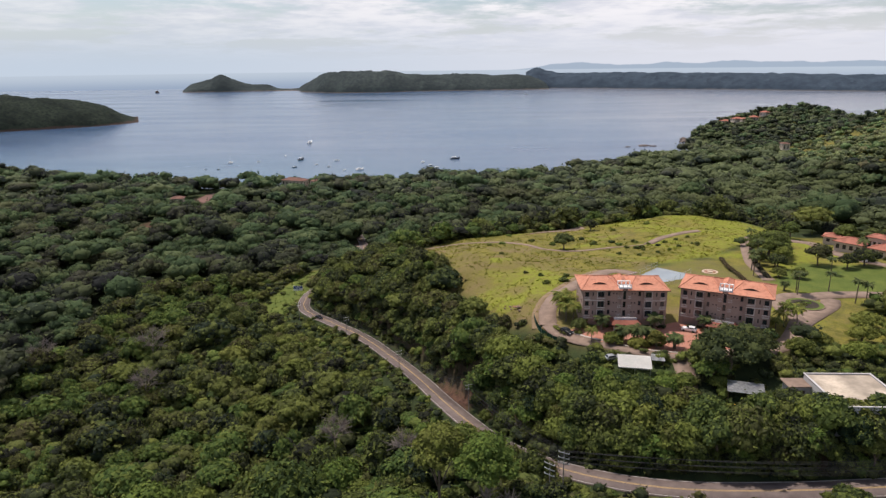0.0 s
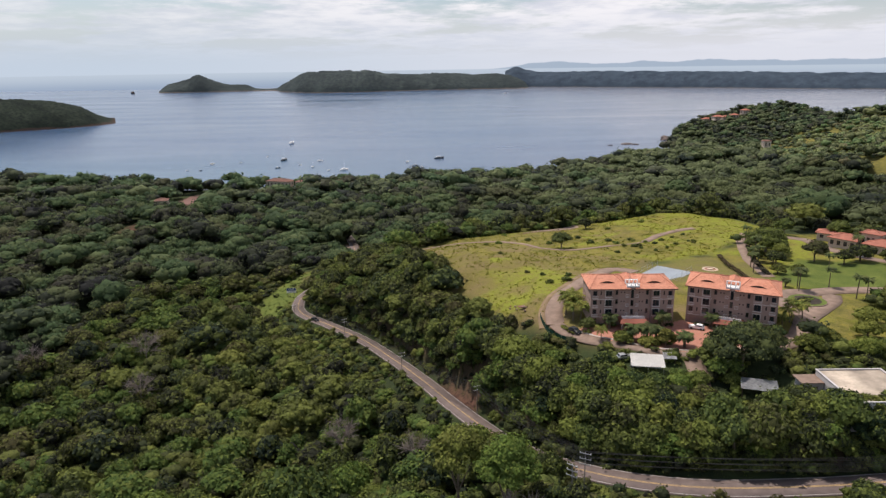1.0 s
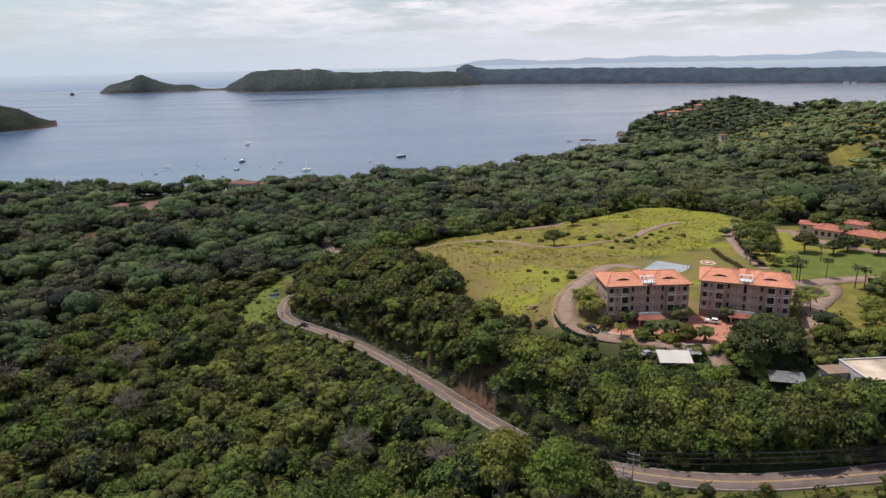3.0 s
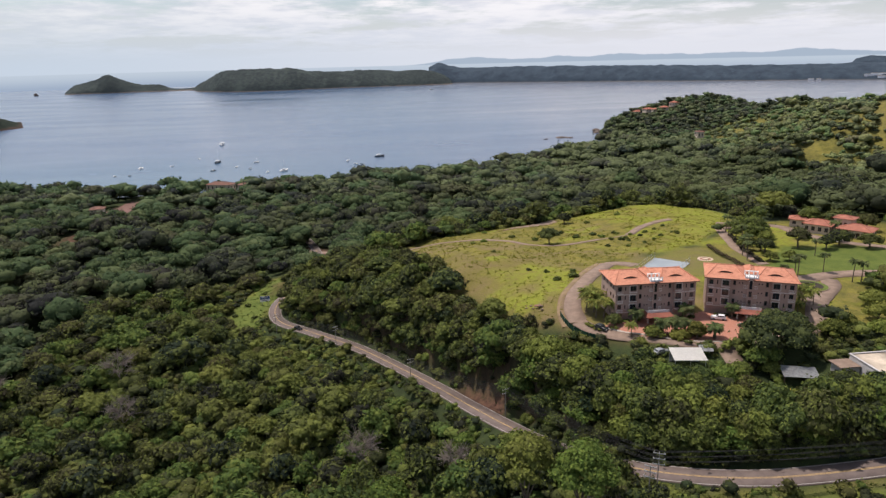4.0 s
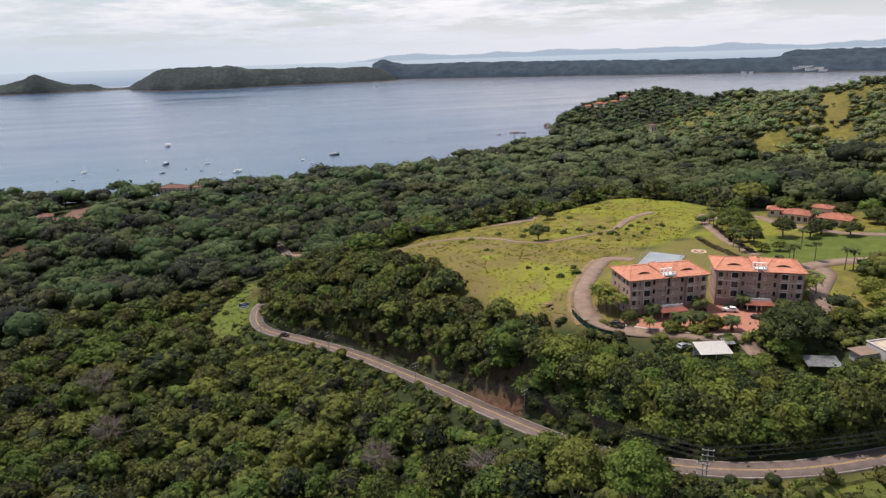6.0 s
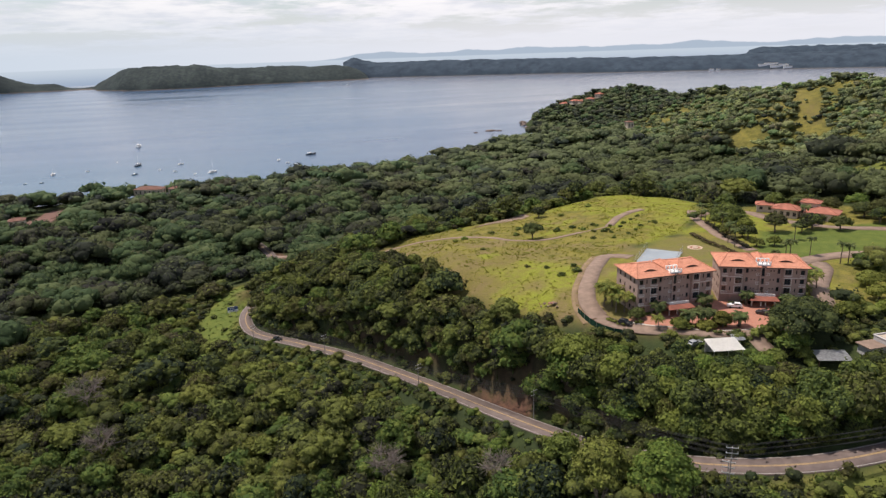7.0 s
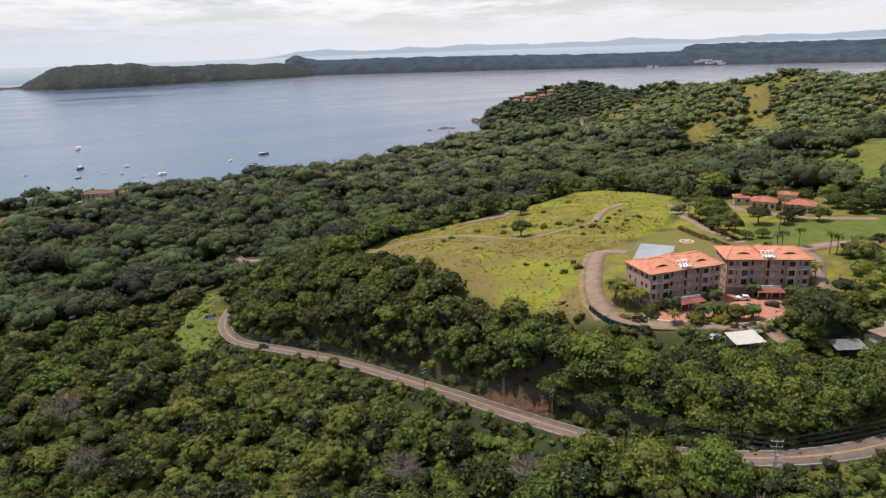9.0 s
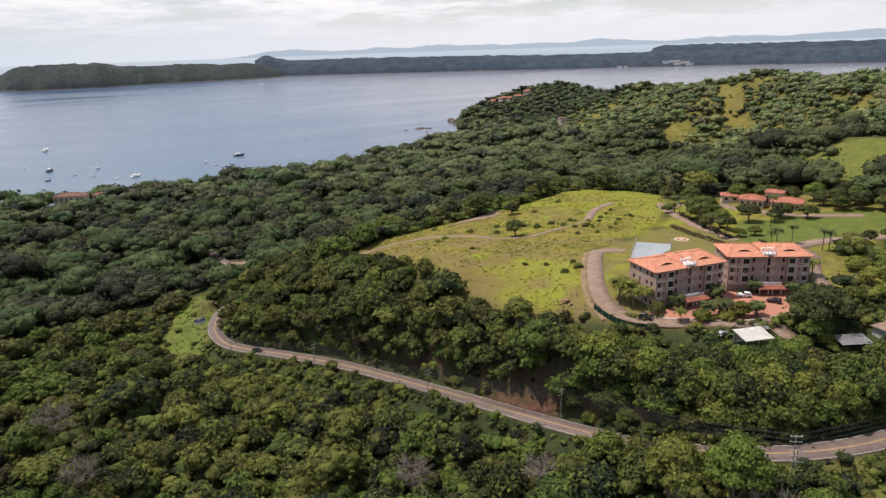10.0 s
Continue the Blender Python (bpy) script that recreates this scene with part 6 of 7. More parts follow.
M = "moored on the bay"
for row in ((-265, 1354, 78, 20, 1, 0, "large white motor yacht " + M), (-232, 1105, 70, 17, 1, 1, "dark-hulled sailing boat with a mast " + M), (-339, 1072, 70, 11, 1, 0, "white sailing boat with a bare mast " + M),
            (-121.6, 985, 40, 14, 1, 0, "white sailing boat with a bare mast " + M), (21, 1093, 10, 16, 0, 1, "dark motor boat with a pale cabin " + M), (-30, 1056, 60, 9, 0, 0, "small white motor boat " + M),
            (-171, 1087, 20, 9, 1, 0, "white sailing boat with a bare mast " + M), (-196, 1045, 50, 6, 0, 0, "small white motor boat " + M), (-297, 1083, 10, 6, 0, 0, "small white motor boat " + M),
            (-270, 1157, 80, 6, 0, 0, "small white motor boat " + M), (-225, 1018, 30, 8, 0, 1, "small dark motor boat " + M), (-173, 1020, 10, 6, 1, 0, "white sailing boat with a bare mast " + M),
            (-144, 983, 60, 6, 0, 0, "small white motor boat " + M), (-357, 1008, 30, 5, 0, 0, "small white motor boat " + M), (-337, 1006, 0, 5, 0, 1, "small dark motor boat " + M),
            (-19, 1022, 20, 6, 0, 0, "small white motor boat " + M), (-8, 1000, 0, 7, 0, 0, "small white motor boat " + M), (430, 3500, 0, 22, 0, 0, "large white motor yacht " + M)):
    boat(*row)


# ---- far houses, rocks ----
for x, y, a, w, d, h in ((471, 1124, 20, 14, 10, 4), (481, 1104, 10, 16, 11, 5), (494, 1074, -15, 13, 10, 5), (511, 1071, 30, 16, 11, 6), (486, 1088, 5, 11, 9, 4)):
    house("hill_house", x, y, a, w, d, h, 2.6, "tile-roofed house among trees on the headland", wins=3, z=land_z(x, y) + 0.8, tiles=TILE_VILLA)
house("hill_house", 428, 838, 0, 9, 8, 9, 1.5, "pale villa with a tiled roof among the woods", wins=2, z=land_z(428, 838) + 6, tiles=TILE_OLD)
house("shore_house", -178, 803, -20, 30, 12, 7, 3.0, "long beach lodge with a red-brown tiled roof", wins=6, z=land_z(-178, 803) + 3, tiles=TILE_OLD)
house("shore_house", -150, 796, -20, 14, 10, 6, 2.4, "beach lodge wing with a red-brown tiled roof", wins=3, z=land_z(-150, 796) + 3, tiles=TILE_OLD)
house("shore_house", -268, 668, 10, 12, 9, 6, 2.4, "small house with a brown tiled roof among trees", wins=3, z=land_z(-268, 668) + 4, tiles=TILE_OLD)
house("shore_house", -283, 612, 10, 10, 8, 6, 2.2, "small house with a red tiled roof among trees", wins=2, z=land_z(-225, 742) + 4, tiles=TILE_OLD)


def rock(x, y, r, h, label="dark wave-worn rock standing in the bay"):
    rng = np.random.default_rng(int(abs(x) + abs(y)))
    bm = bmesh.new()
    bmesh.ops.create_icosphere(bm, subdivisions=3, radius=1)
    for v in bm.verts:
        k = 1 + 0.35 * noise.noise(v.co * 2.1 + Vector((x, y, 0)))
        v.co = Vector((v.co.x * r * k, v.co.y * r * 0.7 * k, v.co.z * h * k))
    ob = new("rock", bpy.data.meshes.new("rock"))
    bm.to_mesh(ob.data)
    bm.free()
    ob.data.materials.append(ROCK)
    ob.matrix_world = pose(x, y, 0, 0, 0, rng.uniform(0, 90))
    tagged(ob, label, "rock", "shore rocks")


for x, y, r, h in ((374, 1240, 12, 2.2), (388, 1232, 7, 1.6), (339, 1225, 5, 1.4), (470, 1300, 14, 4), (478, 1330, 10, 5), (455, 1250, 9, 3), (-1800, 4360, 14, 15)):
    rock(x, y, r, h)


def port_building(x, y, z, w, d, h):
    b = thing("port_building", pose(x, y, z, 0, 0, -30), "pale waterside building on the far shore", "building", "far shore buildings")
    part("wall", a_box(-w / 2, -d / 2, -7, w / 2, d / 2, h), PORT, b)
    part("roof", a_box(-w / 2 - 0.5, -d / 2 - 0.5, h + 0.003, w / 2 + 0.5, d / 2 + 0.5, h + 1.2), CONCRETE, b)
    for k in range(4):
        part("door", a_box(-w / 2 + w * (k + 0.25) / 4, -d / 2 - 0.4, 0, -w / 2 + w * (k + 0.35) / 4, -d / 2 - 0.003, h * 0.5), DARKWOOD, b)


for a, dist, z, w, d, h in ((39.8, 4026, 22, 40, 16, 5), (40.35, 4036, 27, 62, 18, 5), (40.7, 4018, 15, 54, 18, 5), (41.2, 4026, 20, 44, 18, 5), (41.5, 4012, 11, 40, 16, 4), (36.2, 4006, 6, 26, 14, 3), (36.7, 4004, 5, 18, 12, 3)):
    x, y, _ = polar(a, dist, 0)
    port_building(x, y, z, w, d, h)

# ---- palms, garden trees, shrubs and grass ----
def frond_mesh(name, length, droop, leaflets, width, rng, material):
    """An arching rib with a row of leaflets along each side, growing out along +x."""
    vs, fs = [], []

    def rib(s):
        return np.array([length * s * (1 - 0.18 * droop * s), 0.0, length * (0.42 * s - 0.42 * droop * s * s - 0.25 * droop * s ** 3)])

    n = 7
    for k in range(n + 1):
        p = rib(k / n)
        w = 0.05 * (1 - k / n) + 0.012
        vs += [p + (0, -w, 0), p + (0, w, 0), p + (0, 0, w)]
    for k in range(n):
        a = 3 * k
        for i, j in ((0, 2), (2, 1), (1, 0)):
            fs += [(a + i, a + j, a + 3 + j), (a + i, a + 3 + j, a + 3 + i)]
    for k in range(leaflets):
        s = 0.14 + 0.86 * k / leaflets
        p, q = rib(s), rib(min(1.0, s + 0.06))
        t = (q - p) / (np.linalg.norm(q - p) + 1e-9)
        l = width * math.sin(math.pi * min(1, 0.2 + s * 0.85)) * rng.uniform(0.8, 1.1)
        for side in (-1, 1):
            tip = p + t * l * 0.55 + np.array([0, side * l, -l * rng.uniform(0.25, 0.6)])
            b = len(vs)
            vs += [p - t * 0.10, p + t * 0.12, tip]
            fs.append((b, b + 1, b + 2))
    return mesh_quick(name, vs, fs, material, False)


def make_palm(trunk_h, lean, fronds, length, droop, label, seed, bulge=1.0, material=PALM):
    rng = np.random.default_rng(seed)
    p = thing("palm", pose(0, 0, 0), label, "palm tree", "garden palms")
    bm = bmesh.new()
    last = Vector((0, 0, -0.5))
    for k in range(6):
        s = (k + 1) / 6
        nxt = Vector((lean * s * s, 0, trunk_h * s))
        tube(bm, last, nxt, (0.24 - 0.10 * (k / 6)) * bulge, (0.24 - 0.10 * s) * bulge, 8)
        last = nxt
    part("trunk", bm, BARK, p, "ringed grey palm trunk")
    meshes = [frond_mesh("frond", length * q, d, 20, length * 0.25, rng, material) for q, d in ((1.0, droop), (0.9, droop * 1.25), (0.8, droop * 0.7), (0.95, droop * 1.5))]
    for k in range(fronds):
        f = part("frond", meshes[k % 4], None, p)
        up = -38 + 75 * (k / fronds)
        f.matrix_basis = Matrix.Translation(last) @ pose(0, 0, 0, 0, -up * 0.55, k * 137.5 + rng.uniform(-12, 12))
    return p


COCO = "tall coconut palm with arching yellow-green fronds"
DATE = "stout date palm with a dense grey-green crown"
coco = make_palm(5.6, 0.9, 20, 5.4, 0.8, COCO, 5)
date = make_palm(3.3, 0.1, 50, 3.4, 0.9, DATE, 6, 1.7, PALM_DARK)
royal = make_palm(6.4, 0.2, 16, 3.0, 0.8, "slender palm with a small feathery crown beside the drive", 8, 0.8, PALM_DARK)
rng = np.random.default_rng(12)
spots = [(coco, ((43.2, 181.9, 0.6), (38.6, 198.0, 1.05), (39.4, 201.9, 1.2), (39.8, 206.5, 1.1), (40.4, 196.2, 0.9), (37.4, 203.5, 1.0), (105, 192, 0.9), (103.2, 189.6, 0.75), (107.6, 190.5, 0.8), (99, 186, 0.7))),
         (date, ((47.8, 189.6, 1.05), (63.6, 189.0, 1.15), (51.8, 180.2, 1.1), (55.8, 179.6, 1.2), (65.0, 174.6, 1.15), (78.6, 188.2, 1.05), (88.2, 182.4, 1.05), (58.6, 180.0, 1.0), (119.6, 222.5, 0.75))),
         (royal, ((121.8, 217.8, 1.2), (123, 221, 1.0), (134.7, 221.5, 1.0), (137.2, 209.9, 1.15), (140.4, 209.5, 1.05), (171.9, 263.6, 1.3), (127, 257, 1.1), (130, 266, 1.2), (133, 275, 1.1), (120.5, 250, 1.1),
                  (135.5, 285, 1.1), (138.5, 292, 1.2), (118.2, 243, 1.1), (147.7, 243.2, 1.0), (184, 281, 1.1)))]
for palm, places in spots:
    for x, y, s in places:
        t = copy_thing(palm, pose(x, y, land_z(x, y), 0, 0, rng.uniform(0, 360)))
        t.scale = (s, s, s * rng.uniform(0.9, 1.12))
    drop(palm)


def special(x, y, radius, crown_h, clear, label, lobes=14, leaf_count=1100, seed=1, dome=0.5, z=None, size=0.48, material=LEAF):
    t = make_tree("tree", np.random.default_rng(seed), radius, crown_h, clear, lobes + 4, leaf_count, size, label, material, dome=dome, ragged=0.16)
    t.matrix_world = pose(x, y, (land_z(x, y) if z is None else z) - 0.2)
    return t


special(57.5, 307.0, 5.2, 7.0, 1.4, "lone dark green tree in the middle of the field", seed=2, dome=0.35, material=LEAF_DARK)
special(79.5, 350, 4.2, 5.2, 1.0, "dark rounded tree at the far edge of the field", seed=3, dome=0.35, material=LEAF_DARK)
special(75.5, 162.5, 10.4, 6.6, 5.2, "wide dark spreading tree in front of the apartment block", 30, 3600, 4, 0.6, material=LEAF_DARK)
special(69.5, 158.5, 4.4, 4.8, 2.4, "green tree between the sheds", seed=5)
special(84.5, 167.5, 5.2, 5.0, 3.0, "dark green garden tree beside the drive", seed=6, material=LEAF_DARK)
special(97, 168, 4.0, 4.2, 1.8, "light green garden tree beside the drive", seed=7, material=LEAF_LIGHT)
special(105.5, 174, 3.4, 3.6, 1.4, "light green garden tree beside the drive", seed=8, material=LEAF_LIGHT)
special(138.5, 274, 9.6, 6.2, 4.6, "broad umbrella-shaped tree beside the palm drive", 28, 3200, 9, 0.6)
special(146, 285, 5.2, 4.6, 2.6, "round green tree beside the palm drive", seed=10)
special(150.5, 257.5, 5.0, 6.4, 2.8, "dark rounded tree on the lawn", seed=11, dome=0.45, material=LEAF_DARK)
special(167.5, 254.5, 6.0, 4.2, 3.0, "wide umbrella-shaped tree in front of the villa", 18, 1300, 12, 0.4)
special(176, 248, 4.8, 4.0, 2.6, "dark spreading tree in front of the villa", seed=13, material=LEAF_DARK)
special(128, 189, 4.6, 4.2, 1.4, "light green tree beside the drive", seed=14, material=LEAF_LIGHT)
special(120, 178, 4.2, 4.2, 1.4, "light green tree beside the drive", seed=15, material=LEAF_LIGHT)
special(133, 182, 5.0, 4.6, 1.6, "light green tree beside the drive", seed=16, material=LEAF_LIGHT)
special(113, 167.5, 4.4, 4.4, 1.6, "light green tree behind the white building", seed=17, material=LEAF_LIGHT)
special(23.5, 120.5, 3.4, 5.0, 3.0, "leafy green tree at the foot of the utility poles", seed=41, leaf_count=1100)
special(28.5, 121.5, 3.0, 4.2, 3.0, "leafy green tree at the foot of the utility poles", seed=42, leaf_count=1000)
special(19.5, 118.0, 3.2, 4.6, 3.0, "leafy green tree at the foot of the utility poles", seed=43, leaf_count=1000)
special(127, 259, 3.6, 4.2, 2.0, "green garden tree beside the palm drive", seed=44)
special(131, 251, 3.8, 4.4, 2.0, "green garden tree beside the palm drive", seed=45)
special(139, 262, 3.6, 4.4, 2.4, "dark garden tree beside the palm drive", seed=46)
special(126, 240, 2.6, 3.0, 1.0, "green garden tree beside the palm drive", seed=47, leaf_count=900)
special(133, 238, 2.8, 3.4, 1.0, "dark garden tree on the lawn", seed=48, leaf_count=900)
special(160, 270, 3.2, 3.8, 1.6, "green garden tree beside the villa forecourt", seed=49, leaf_count=900)
special(198, 276, 5.6, 6.0, 3.0, "tall dark tree behind the villa", seed=50, material=LEAF_DARK)
special(191, 288, 5.2, 6.5, 3.0, "tall dark tree behind the villa", seed=51, material=LEAF_DARK)
special(204, 262, 5.6, 5.6, 2.6, "dark spreading tree beside the villa", seed=52, material=LEAF_DARK)
special(-1.5, 134, 6.6, 10.5, 59.0 - land_z(-1.5, 134), "large olive-green tree below the road", 26, 3400, 18, 0.6)
special(8.5, 126.5, 7.4, 12.0, 59.0 - land_z(8.5, 126.5), "large rounded green tree below the road", 30, 4200, 19, 0.6)
special(83, 119, 4.0, 4.0, 2.0, "pale grey-green tree below the road", seed=20)
special(48.8, 179.0, 3.2, 3.2, 0.5, "bright light green garden tree in the forecourt", seed=21, leaf_count=900, material=LEAF_LIGHT)
special(60.2, 175.8, 3.0, 4.4, 0.6, "bright light green garden tree in the forecourt", seed=22, leaf_count=900, material=LEAF_LIGHT)
special(55.0, 176.4, 3.0, 2.6, 0.4, "bright light green garden tree in the forecourt", seed=25, leaf_count=900, material=LEAF_LIGHT)
special(41.4, 190.6, 2.6, 3.2, 0.5, "clipped dark green garden tree by the corner of the block", seed=23, leaf_count=900, material=LEAF_DARK)
special(93.5, 179.0, 3.0, 3.6, 0.8, "rounded green garden tree by the forecourt", seed=24, leaf_count=900)

for i, (x, y, r, h, c) in enumerate(((39.6, 166.2, 2.8, 4.4, 1.6), (39.0, 162.5, 3.2, 4.4, 1.6), (41.5, 158.5, 3.2, 4.2, 1.6), (45.5, 156.5, 3.4, 4.2, 1.6), (50.5, 155.0, 3.6, 4.4, 1.6), (56.0, 154.5, 3.4, 4.2, 1.6), (61.0, 156.0, 3.2, 4.2, 1.6))):
    special(x, y, r, h, max(0.6, (72.0 if y > 165 else 71.2) - h - land_z(x, y)), "leafy green tree in front of the metal-roofed shed", seed=60 + i, leaf_count=1000)
for i, (x, y, r, top) in enumerate(((23.4, 121.5, 3.2, 62.6), (19.0, 122.5, 3.4, 62.0), (27.5, 119.5, 3.0, 60.5), (16.0, 125.5, 3.4, 60.5), (20.5, 117.0, 3.6, 61.5), (30.5, 120.5, 2.6, 59.0))):
    h = top - land_z(x, y)
    special(x, y, r, h * 0.55, h * 0.45, "leafy green tree at the foot of the utility poles", seed=70 + i, leaf_count=1300)
for i, (x, y, r, top) in enumerate(((82.5, 133.5, 3.2, 69.0), (80.0, 138.5, 3.8, 70.0), (83.5, 142.5, 3.2, 70.0), (96.0, 131.8, 2.4, 67.2))):
    h = top - land_z(x, y)
    special(x, y, r, h * 0.6, h * 0.4, "leafy green tree beside the flat-roofed building", seed=90 + i)
for i, (x, y, r, h, c) in enumerate(((152, 290, 4.2, 5.0, 2.4), (141, 268, 4.0, 4.6, 2.4), (132.5, 256, 3.0, 4.0, 1.4), (158.5, 251, 3.4, 4.0, 2.0), (210, 272, 6.0, 7.0, 3.0), (184, 296, 5.6, 7.0, 3.0), (166, 310, 5.0, 6.0, 2.6), (200, 250, 4.6, 5.0, 2.4), (195, 284, 5.0, 7.0, 3.0))):
    special(x, y, r, h, c, "dark green tree in the villa garden", seed=80 + i, leaf_count=1000)

for i, (x, y, r, h, c) in enumerate(((208, 246, 5.6, 6.0, 3.0), (216, 254, 6.2, 6.6, 3.4), (222, 263, 5.8, 6.6, 3.0), (213, 238, 4.8, 5.4, 2.4), (226, 248, 6.0, 6.4, 3.0), (206, 256, 5.2, 6.6, 3.0), (232, 258, 6.4, 7.0, 3.0), (220, 240, 5.0, 5.6, 2.6))):
    special(x, y, r, h, c, "dark spreading tree beside the villa lawn", seed=110 + i, leaf_count=1300, material=LEAF_DARK)


def dead_tree(x, y, height, seed):
    rng = np.random.default_rng(seed)
    t = thing("dead_tree", pose(x, y, land_z(x, y)), "bare grey leafless tree standing among the woods", "tree", "bare trees")
    bm = bmesh.new()
    tube(bm, (0, 0, -1), (0.2, 0, height * 0.6), 0.32, 0.2, 8)
    tips = []
    for k in range(9):
        a, h = k * 2.4, height * (0.35 + 0.06 * k)
        tip = Vector((math.cos(a) * height * 0.3, math.sin(a) * height * 0.3, min(height, h + height * 0.3)))
        tube(bm, (0.15, 0, min(h, height * 0.6)), tip, 0.13, 0.05, 6)
        tips.append(tip)
    part("trunk", bm, DEADWOOD, t)
    bm = bmesh.new()
    for tip in tips:
        for k in range(40):
            q = tip + Vector((rng.normal(0, height * 0.13), rng.normal(0, height * 0.13), rng.uniform(-0.10, 0.16) * height))
            tube(bm, tip.lerp(Vector((0.15, 0, height * 0.55)), rng.uniform(0, 0.4)), q, 0.07, 0.035, 3)
    part("brushwood", bm, DEADWOOD, t)


for x, y, h, k in ((-141, 300, 17, 1), (-130, 265, 14, 2), (-190, 292, 15, 3), (-37, 199, 13, 4), (9.5, 117.5, 15, 5), (-12, 170, 10, 6)):
    dead_tree(x, y, h, k)


def shrub(x, y, r, label, seed, mat=None, h=0.9):
    rng = np.random.default_rng(seed)
    v, f, soft = crown_arrays(rng, r, r * h + 0.3, 6, 170, 0.2 + 0.05 * r, 1, 0.4)
    ob = new("shrub", mesh_quick("shrub", v, f, mat or LEAF, soft))
    ob.matrix_world = pose(x, y, land_z(x, y) - 0.15, 0, 0, rng.uniform(0, 360))
    return tagged(ob, label, "shrub", "field shrubs")


k = 100
for x, y, r in ((73, 313, 1.8), (82, 314, 1.6), (85, 298.6, 1.3), (83.6, 306.5, 1.4), (89, 296.4, 1.5), (92, 298, 1.2), (33, 255, 1.1), (37.8, 247.8, 1.1), (36, 355, 1.6), (44.7, 237, 1.9), (38.5, 236, 1.5),
                (54, 319, 1.5), (26, 288, 1.1), (22.7, 318, 1.5), (-9, 303, 2.4), (-6, 298, 2.0), (30, 326, 1.6), (47, 244, 1.3), (97, 305, 1.0), (100, 300, 1.1), (105, 306, 1.3), (108, 296, 1.2), (112, 311, 1.1),
                (118, 300, 1.2), (95, 285, 1.0), (86, 282, 1.0), (102, 290, 1.0), (120, 318, 1.0), (70, 327, 1.5), (60, 330, 1.6), (90, 344, 1.8), (110, 352, 1.9), (45, 330, 1.6), (-88, 352, 1.6), (-94, 372, 1.8),
                (-86, 385, 1.5), (-100, 362, 1.7), (-92, 398, 1.5), (32, 116, 2.2), (38, 120, 2.4), (46, 117, 2.0), (56, 118, 1.6), (64, 115, 2.0), (30, 122, 1.6), (90, 115, 2.0), (75, 116, 1.5), (24, 119.5, 2.8), (28, 122, 2.6), (21, 121, 2.2), (33, 125, 2.0), (42, 113.5, 2.6), (52, 114, 2.4), (70, 112, 2.6), (98, 117, 2.2)):
    shrub(x, y, r, "rounded green shrub growing in the grass", k)
    k += 1
rng = np.random.default_rng(77)
for _ in range(16):
    x, y = rng.uniform(72, 128), rng.uniform(280, 318)
    if abs(y - (262 + 0.42 * x)) < 16 and to_line([(97, 306), (113, 322.5), (130, 329)], np.array([x]), np.array([y]))[0][0] > 4:
        shrub(x, y, rng.uniform(0.5, 1.2), "rounded green shrub growing in the grass", k)
        k += 1


def hedge(points, h, w, label, material=None):
    line = spline(points, 1.3)
    rng = np.random.default_rng(31)
    vs, fs, base = [], [], 0
    for x, y in line:
        v, f, _ = crown_arrays(rng, w * rng.uniform(0.8, 1.2), h * rng.uniform(0.85, 1.2), 3, 40, 0.28, 1, 0.3)
        vs.append(v + (x, y, land_z(x, y) - 0.1))
        fs.append(f + base)
        base += len(v)
    me = mesh_quick("hedge", np.concatenate(vs), np.concatenate(fs), material or LEAF, False)
    tagged(new("hedge", me), label, "hedge")


hedge([(116, 268), (113, 256), (112, 245), (111, 235), (111, 228)], 1.9, 0.9, "tall browned hedge along the lawn", DRYHEDGE)
hedge([(122, 240), (125, 255), (130, 268), (136, 284)], 1.6, 1.0, "dark brownish planting along the palm drive", DRYHEDGE)
hedge([(35, 196), (37, 191), (41, 188)], 1.2, 0.8, "low dark planting round the palms")
hedge([(58, 177.6), (62, 176.8)], 1.2, 0.9, "low green planting along the driveway")
hedge([(45, 192.0), (50, 191.6)], 1.0, 0.7, "low planting at the foot of the block")
hedge([(61, 191.0), (67, 190.6)], 1.0, 0.7, "low planting at the foot of the block")
hedge([(75, 191.0), (80, 188.4)], 1.0, 0.7, "low planting at the foot of the block")
for x, y, r in ((118.0, 206.6, 1.3), (120.5, 208.2, 1.2), (119.2, 209.4, 1.0), (117.2, 208.6, 1.0)):
    shrub(x, y, r, "dark green shrub in the round bed", k, h=0.7)
    k += 1
hedge([(46, 168.5), (52, 167.4), (58, 166)], 1.3, 0.8, "green hedge behind the metal-roofed shed")


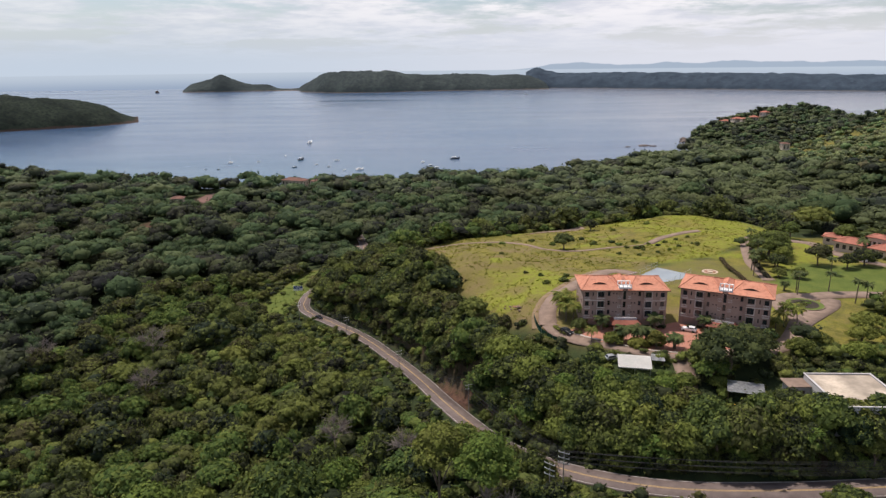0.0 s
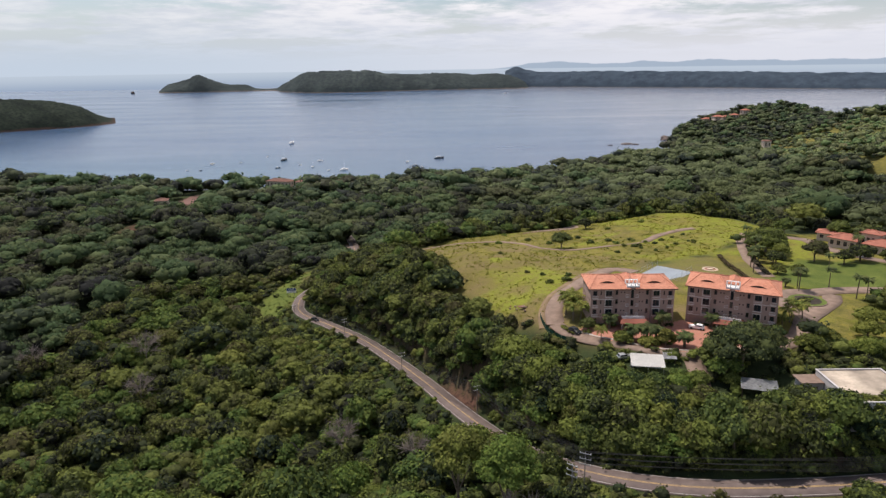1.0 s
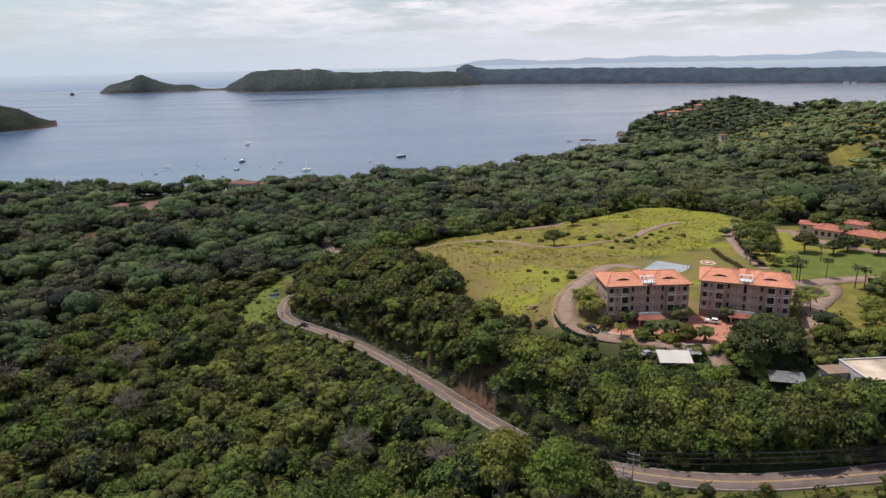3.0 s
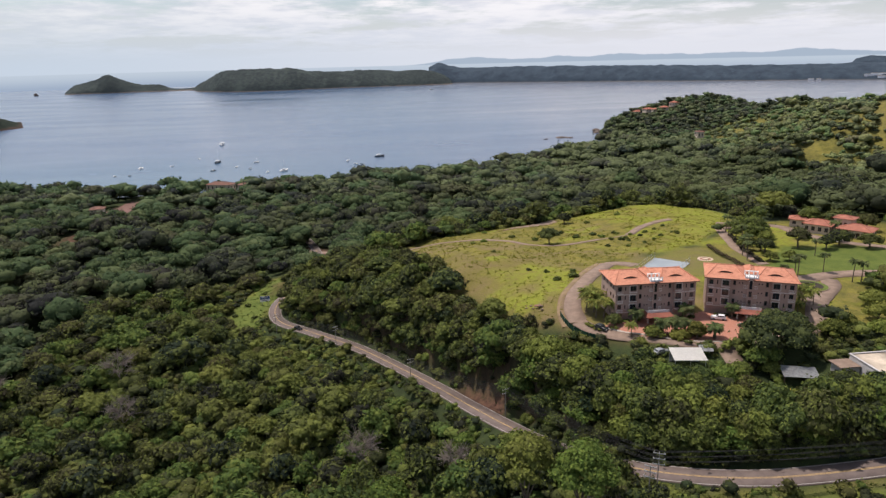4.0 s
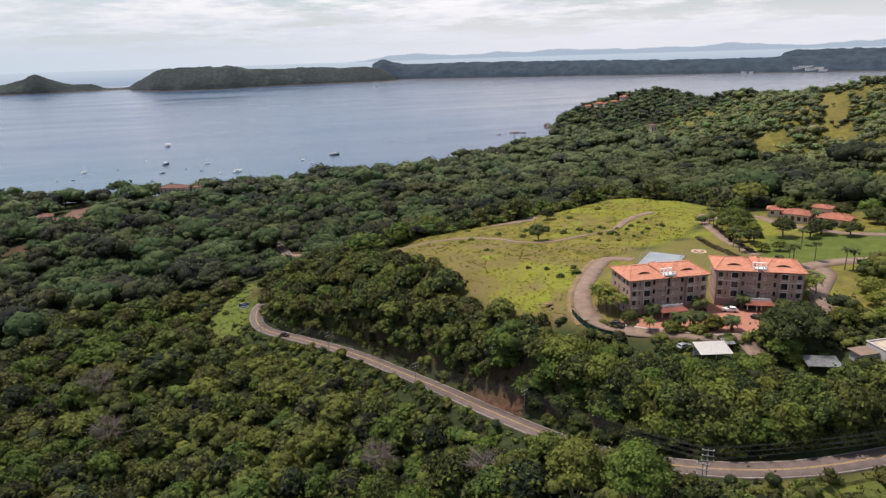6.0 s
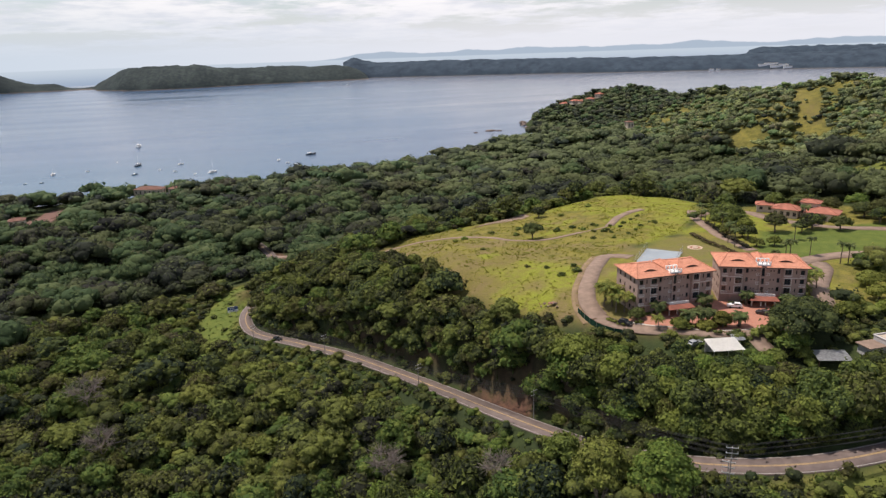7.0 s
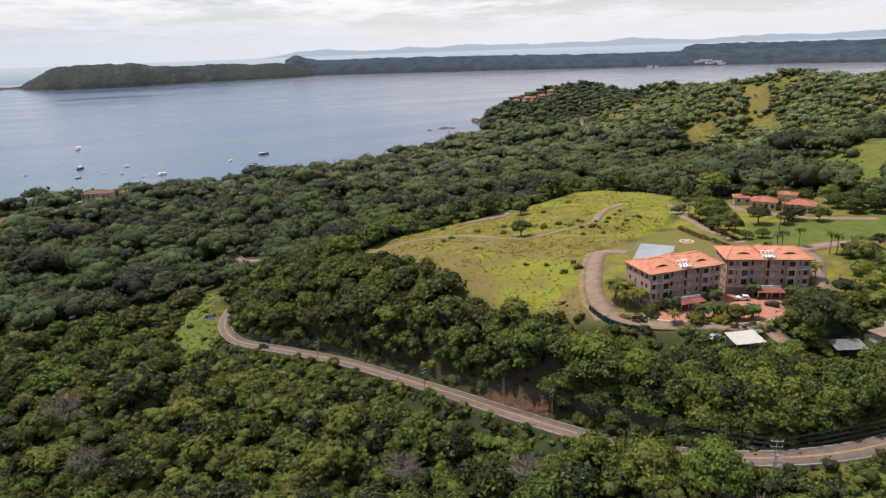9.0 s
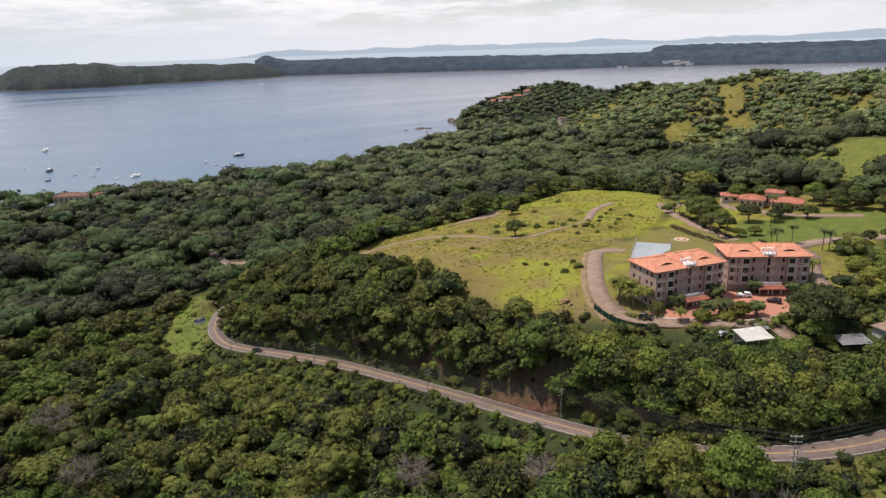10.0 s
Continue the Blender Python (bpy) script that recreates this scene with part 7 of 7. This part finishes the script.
def undergrowth():
    """Low bushes and tall grass over the field, the verges and the open hillsides, past counting."""
    rng = np.random.default_rng(44)

    def clumps(name, x, y, r0, r1, mat, label, blades):
        z = land(x, y)
        vs, fs, ts, base = [], [], [], 0
        for i in range(len(x)):
            r = rng.uniform(r0, r1)
            n = blades
            a = rng.uniform(0, 6.283, n)
            d = np.sqrt(rng.uniform(0, 1, n)) * r
            p = np.column_stack([np.cos(a) * d, np.sin(a) * d, np.zeros(n)])
            t = np.column_stack([-np.sin(a + rng.normal(0, 1, n)), np.cos(a + rng.normal(0, 1, n)), np.zeros(n)]) * r * 0.35
            tip = p * 1.25 + np.column_stack([rng.normal(0, 0.2, n) * r, rng.normal(0, 0.2, n) * r, r * rng.uniform(0.3, 0.75, n)])
            v = np.stack([p - t, p + t, tip], 1).reshape(-1, 3) + (x[i], y[i], z[i] - 0.05)
            vs.append(v)
            fs.append(np.arange(n * 3).reshape(-1, 3) + base)
            ts.append(np.full(n * 3, rng.uniform(0, 1)))
            base += n * 3
        me = mesh_quick(name, np.concatenate(vs), np.concatenate(fs), mat, False)
        values(me, "tint", np.concatenate(ts))
        tagged(new(name, me), label, "grass", kind="stuff")

    x, y = rng.uniform(-25, 165, 13000), rng.uniform(200, 368, 13000)
    e = to_edge(FIELD, x, y)
    dense = wobble(x, y, 16, 41) + wobble(x, y, 6, 42) * 0.6
    ok = (e > 0.5) & (rng.uniform(-1.1, 1.0, len(x)) < dense)
    for line in (DRIVE, [(-8, 340), (15, 342), (28, 336), (40, 321), (49, 305), (58, 300.5), (80, 301.5)], [(84, 302), (103, 312), (130, 329)]):
        ok &= to_line(line, x, y)[0] > 3.2
    clumps("tall_grass", x[ok], y[ok], 0.25, 0.85, GRASSBLADE, "tufts of tall yellow-green grass over the field", 7)
    x, y = rng.uniform(-115, 130, 14000), rng.uniform(105, 430, 14000)
    ok = (to_edge(SLOPE, x, y) > 0) | (to_edge(VERGE, x, y) > -4)
    d, _ = to_line(MAIN_ROAD, x, y)
    ok |= (d > 4.3) & (d < 8)
    ok &= d > 4.2
    clumps("verge_grass", x[ok], y[ok], 0.35, 1.0, VERGEBLADE, "rank green grass and weeds along the road", 9)
    # low bushes at the feet of the woods and over the bluff
    x, y = rng.uniform(-110, 150, 9000), rng.uniform(105, 400, 9000)
    d, _ = to_line(MAIN_ROAD, x, y)
    ok = (wooded(x, y, 0.2) & ((d < 30) | inside(BLUFF_WOOD, x, y)) | (to_edge(VERGE, x, y) > -1)) & (d > 4.8) & ((to_edge(CUT, x, y) < 0) | (np.arange(len(x)) % 3 == 0))
    x, y = x[ok][:2100], y[ok][:2100]
    xb, yb = rng.uniform(16, 112, 1500), rng.uniform(130, 150, 1500)
    db, _ = to_line(MAIN_ROAD, xb, yb)
    kb = (db > 5.0) & (db < 12) & inside(BLUFF_WOOD, xb, yb)
    x, y = np.concatenate([x, xb[kb][:420]]), np.concatenate([y, yb[kb][:420]])
    stuff("bushes", rng, x, y, land(x, y) - 0.9, 2.6, 2, 44, 0.34, LEAF_STUFF, "low green bushes under the trees and along the road")


VERGEBLADE = leaves("verge_blades", (0.052, 0.074, 0.020), (0.088, 0.118, 0.028), (0.150, 0.180, 0.040), False)
GRASSBLADE = leaves("grass_blades", (0.155, 0.160, 0.024), (0.215, 0.220, 0.031), (0.290, 0.285, 0.038), False)
undergrowth()
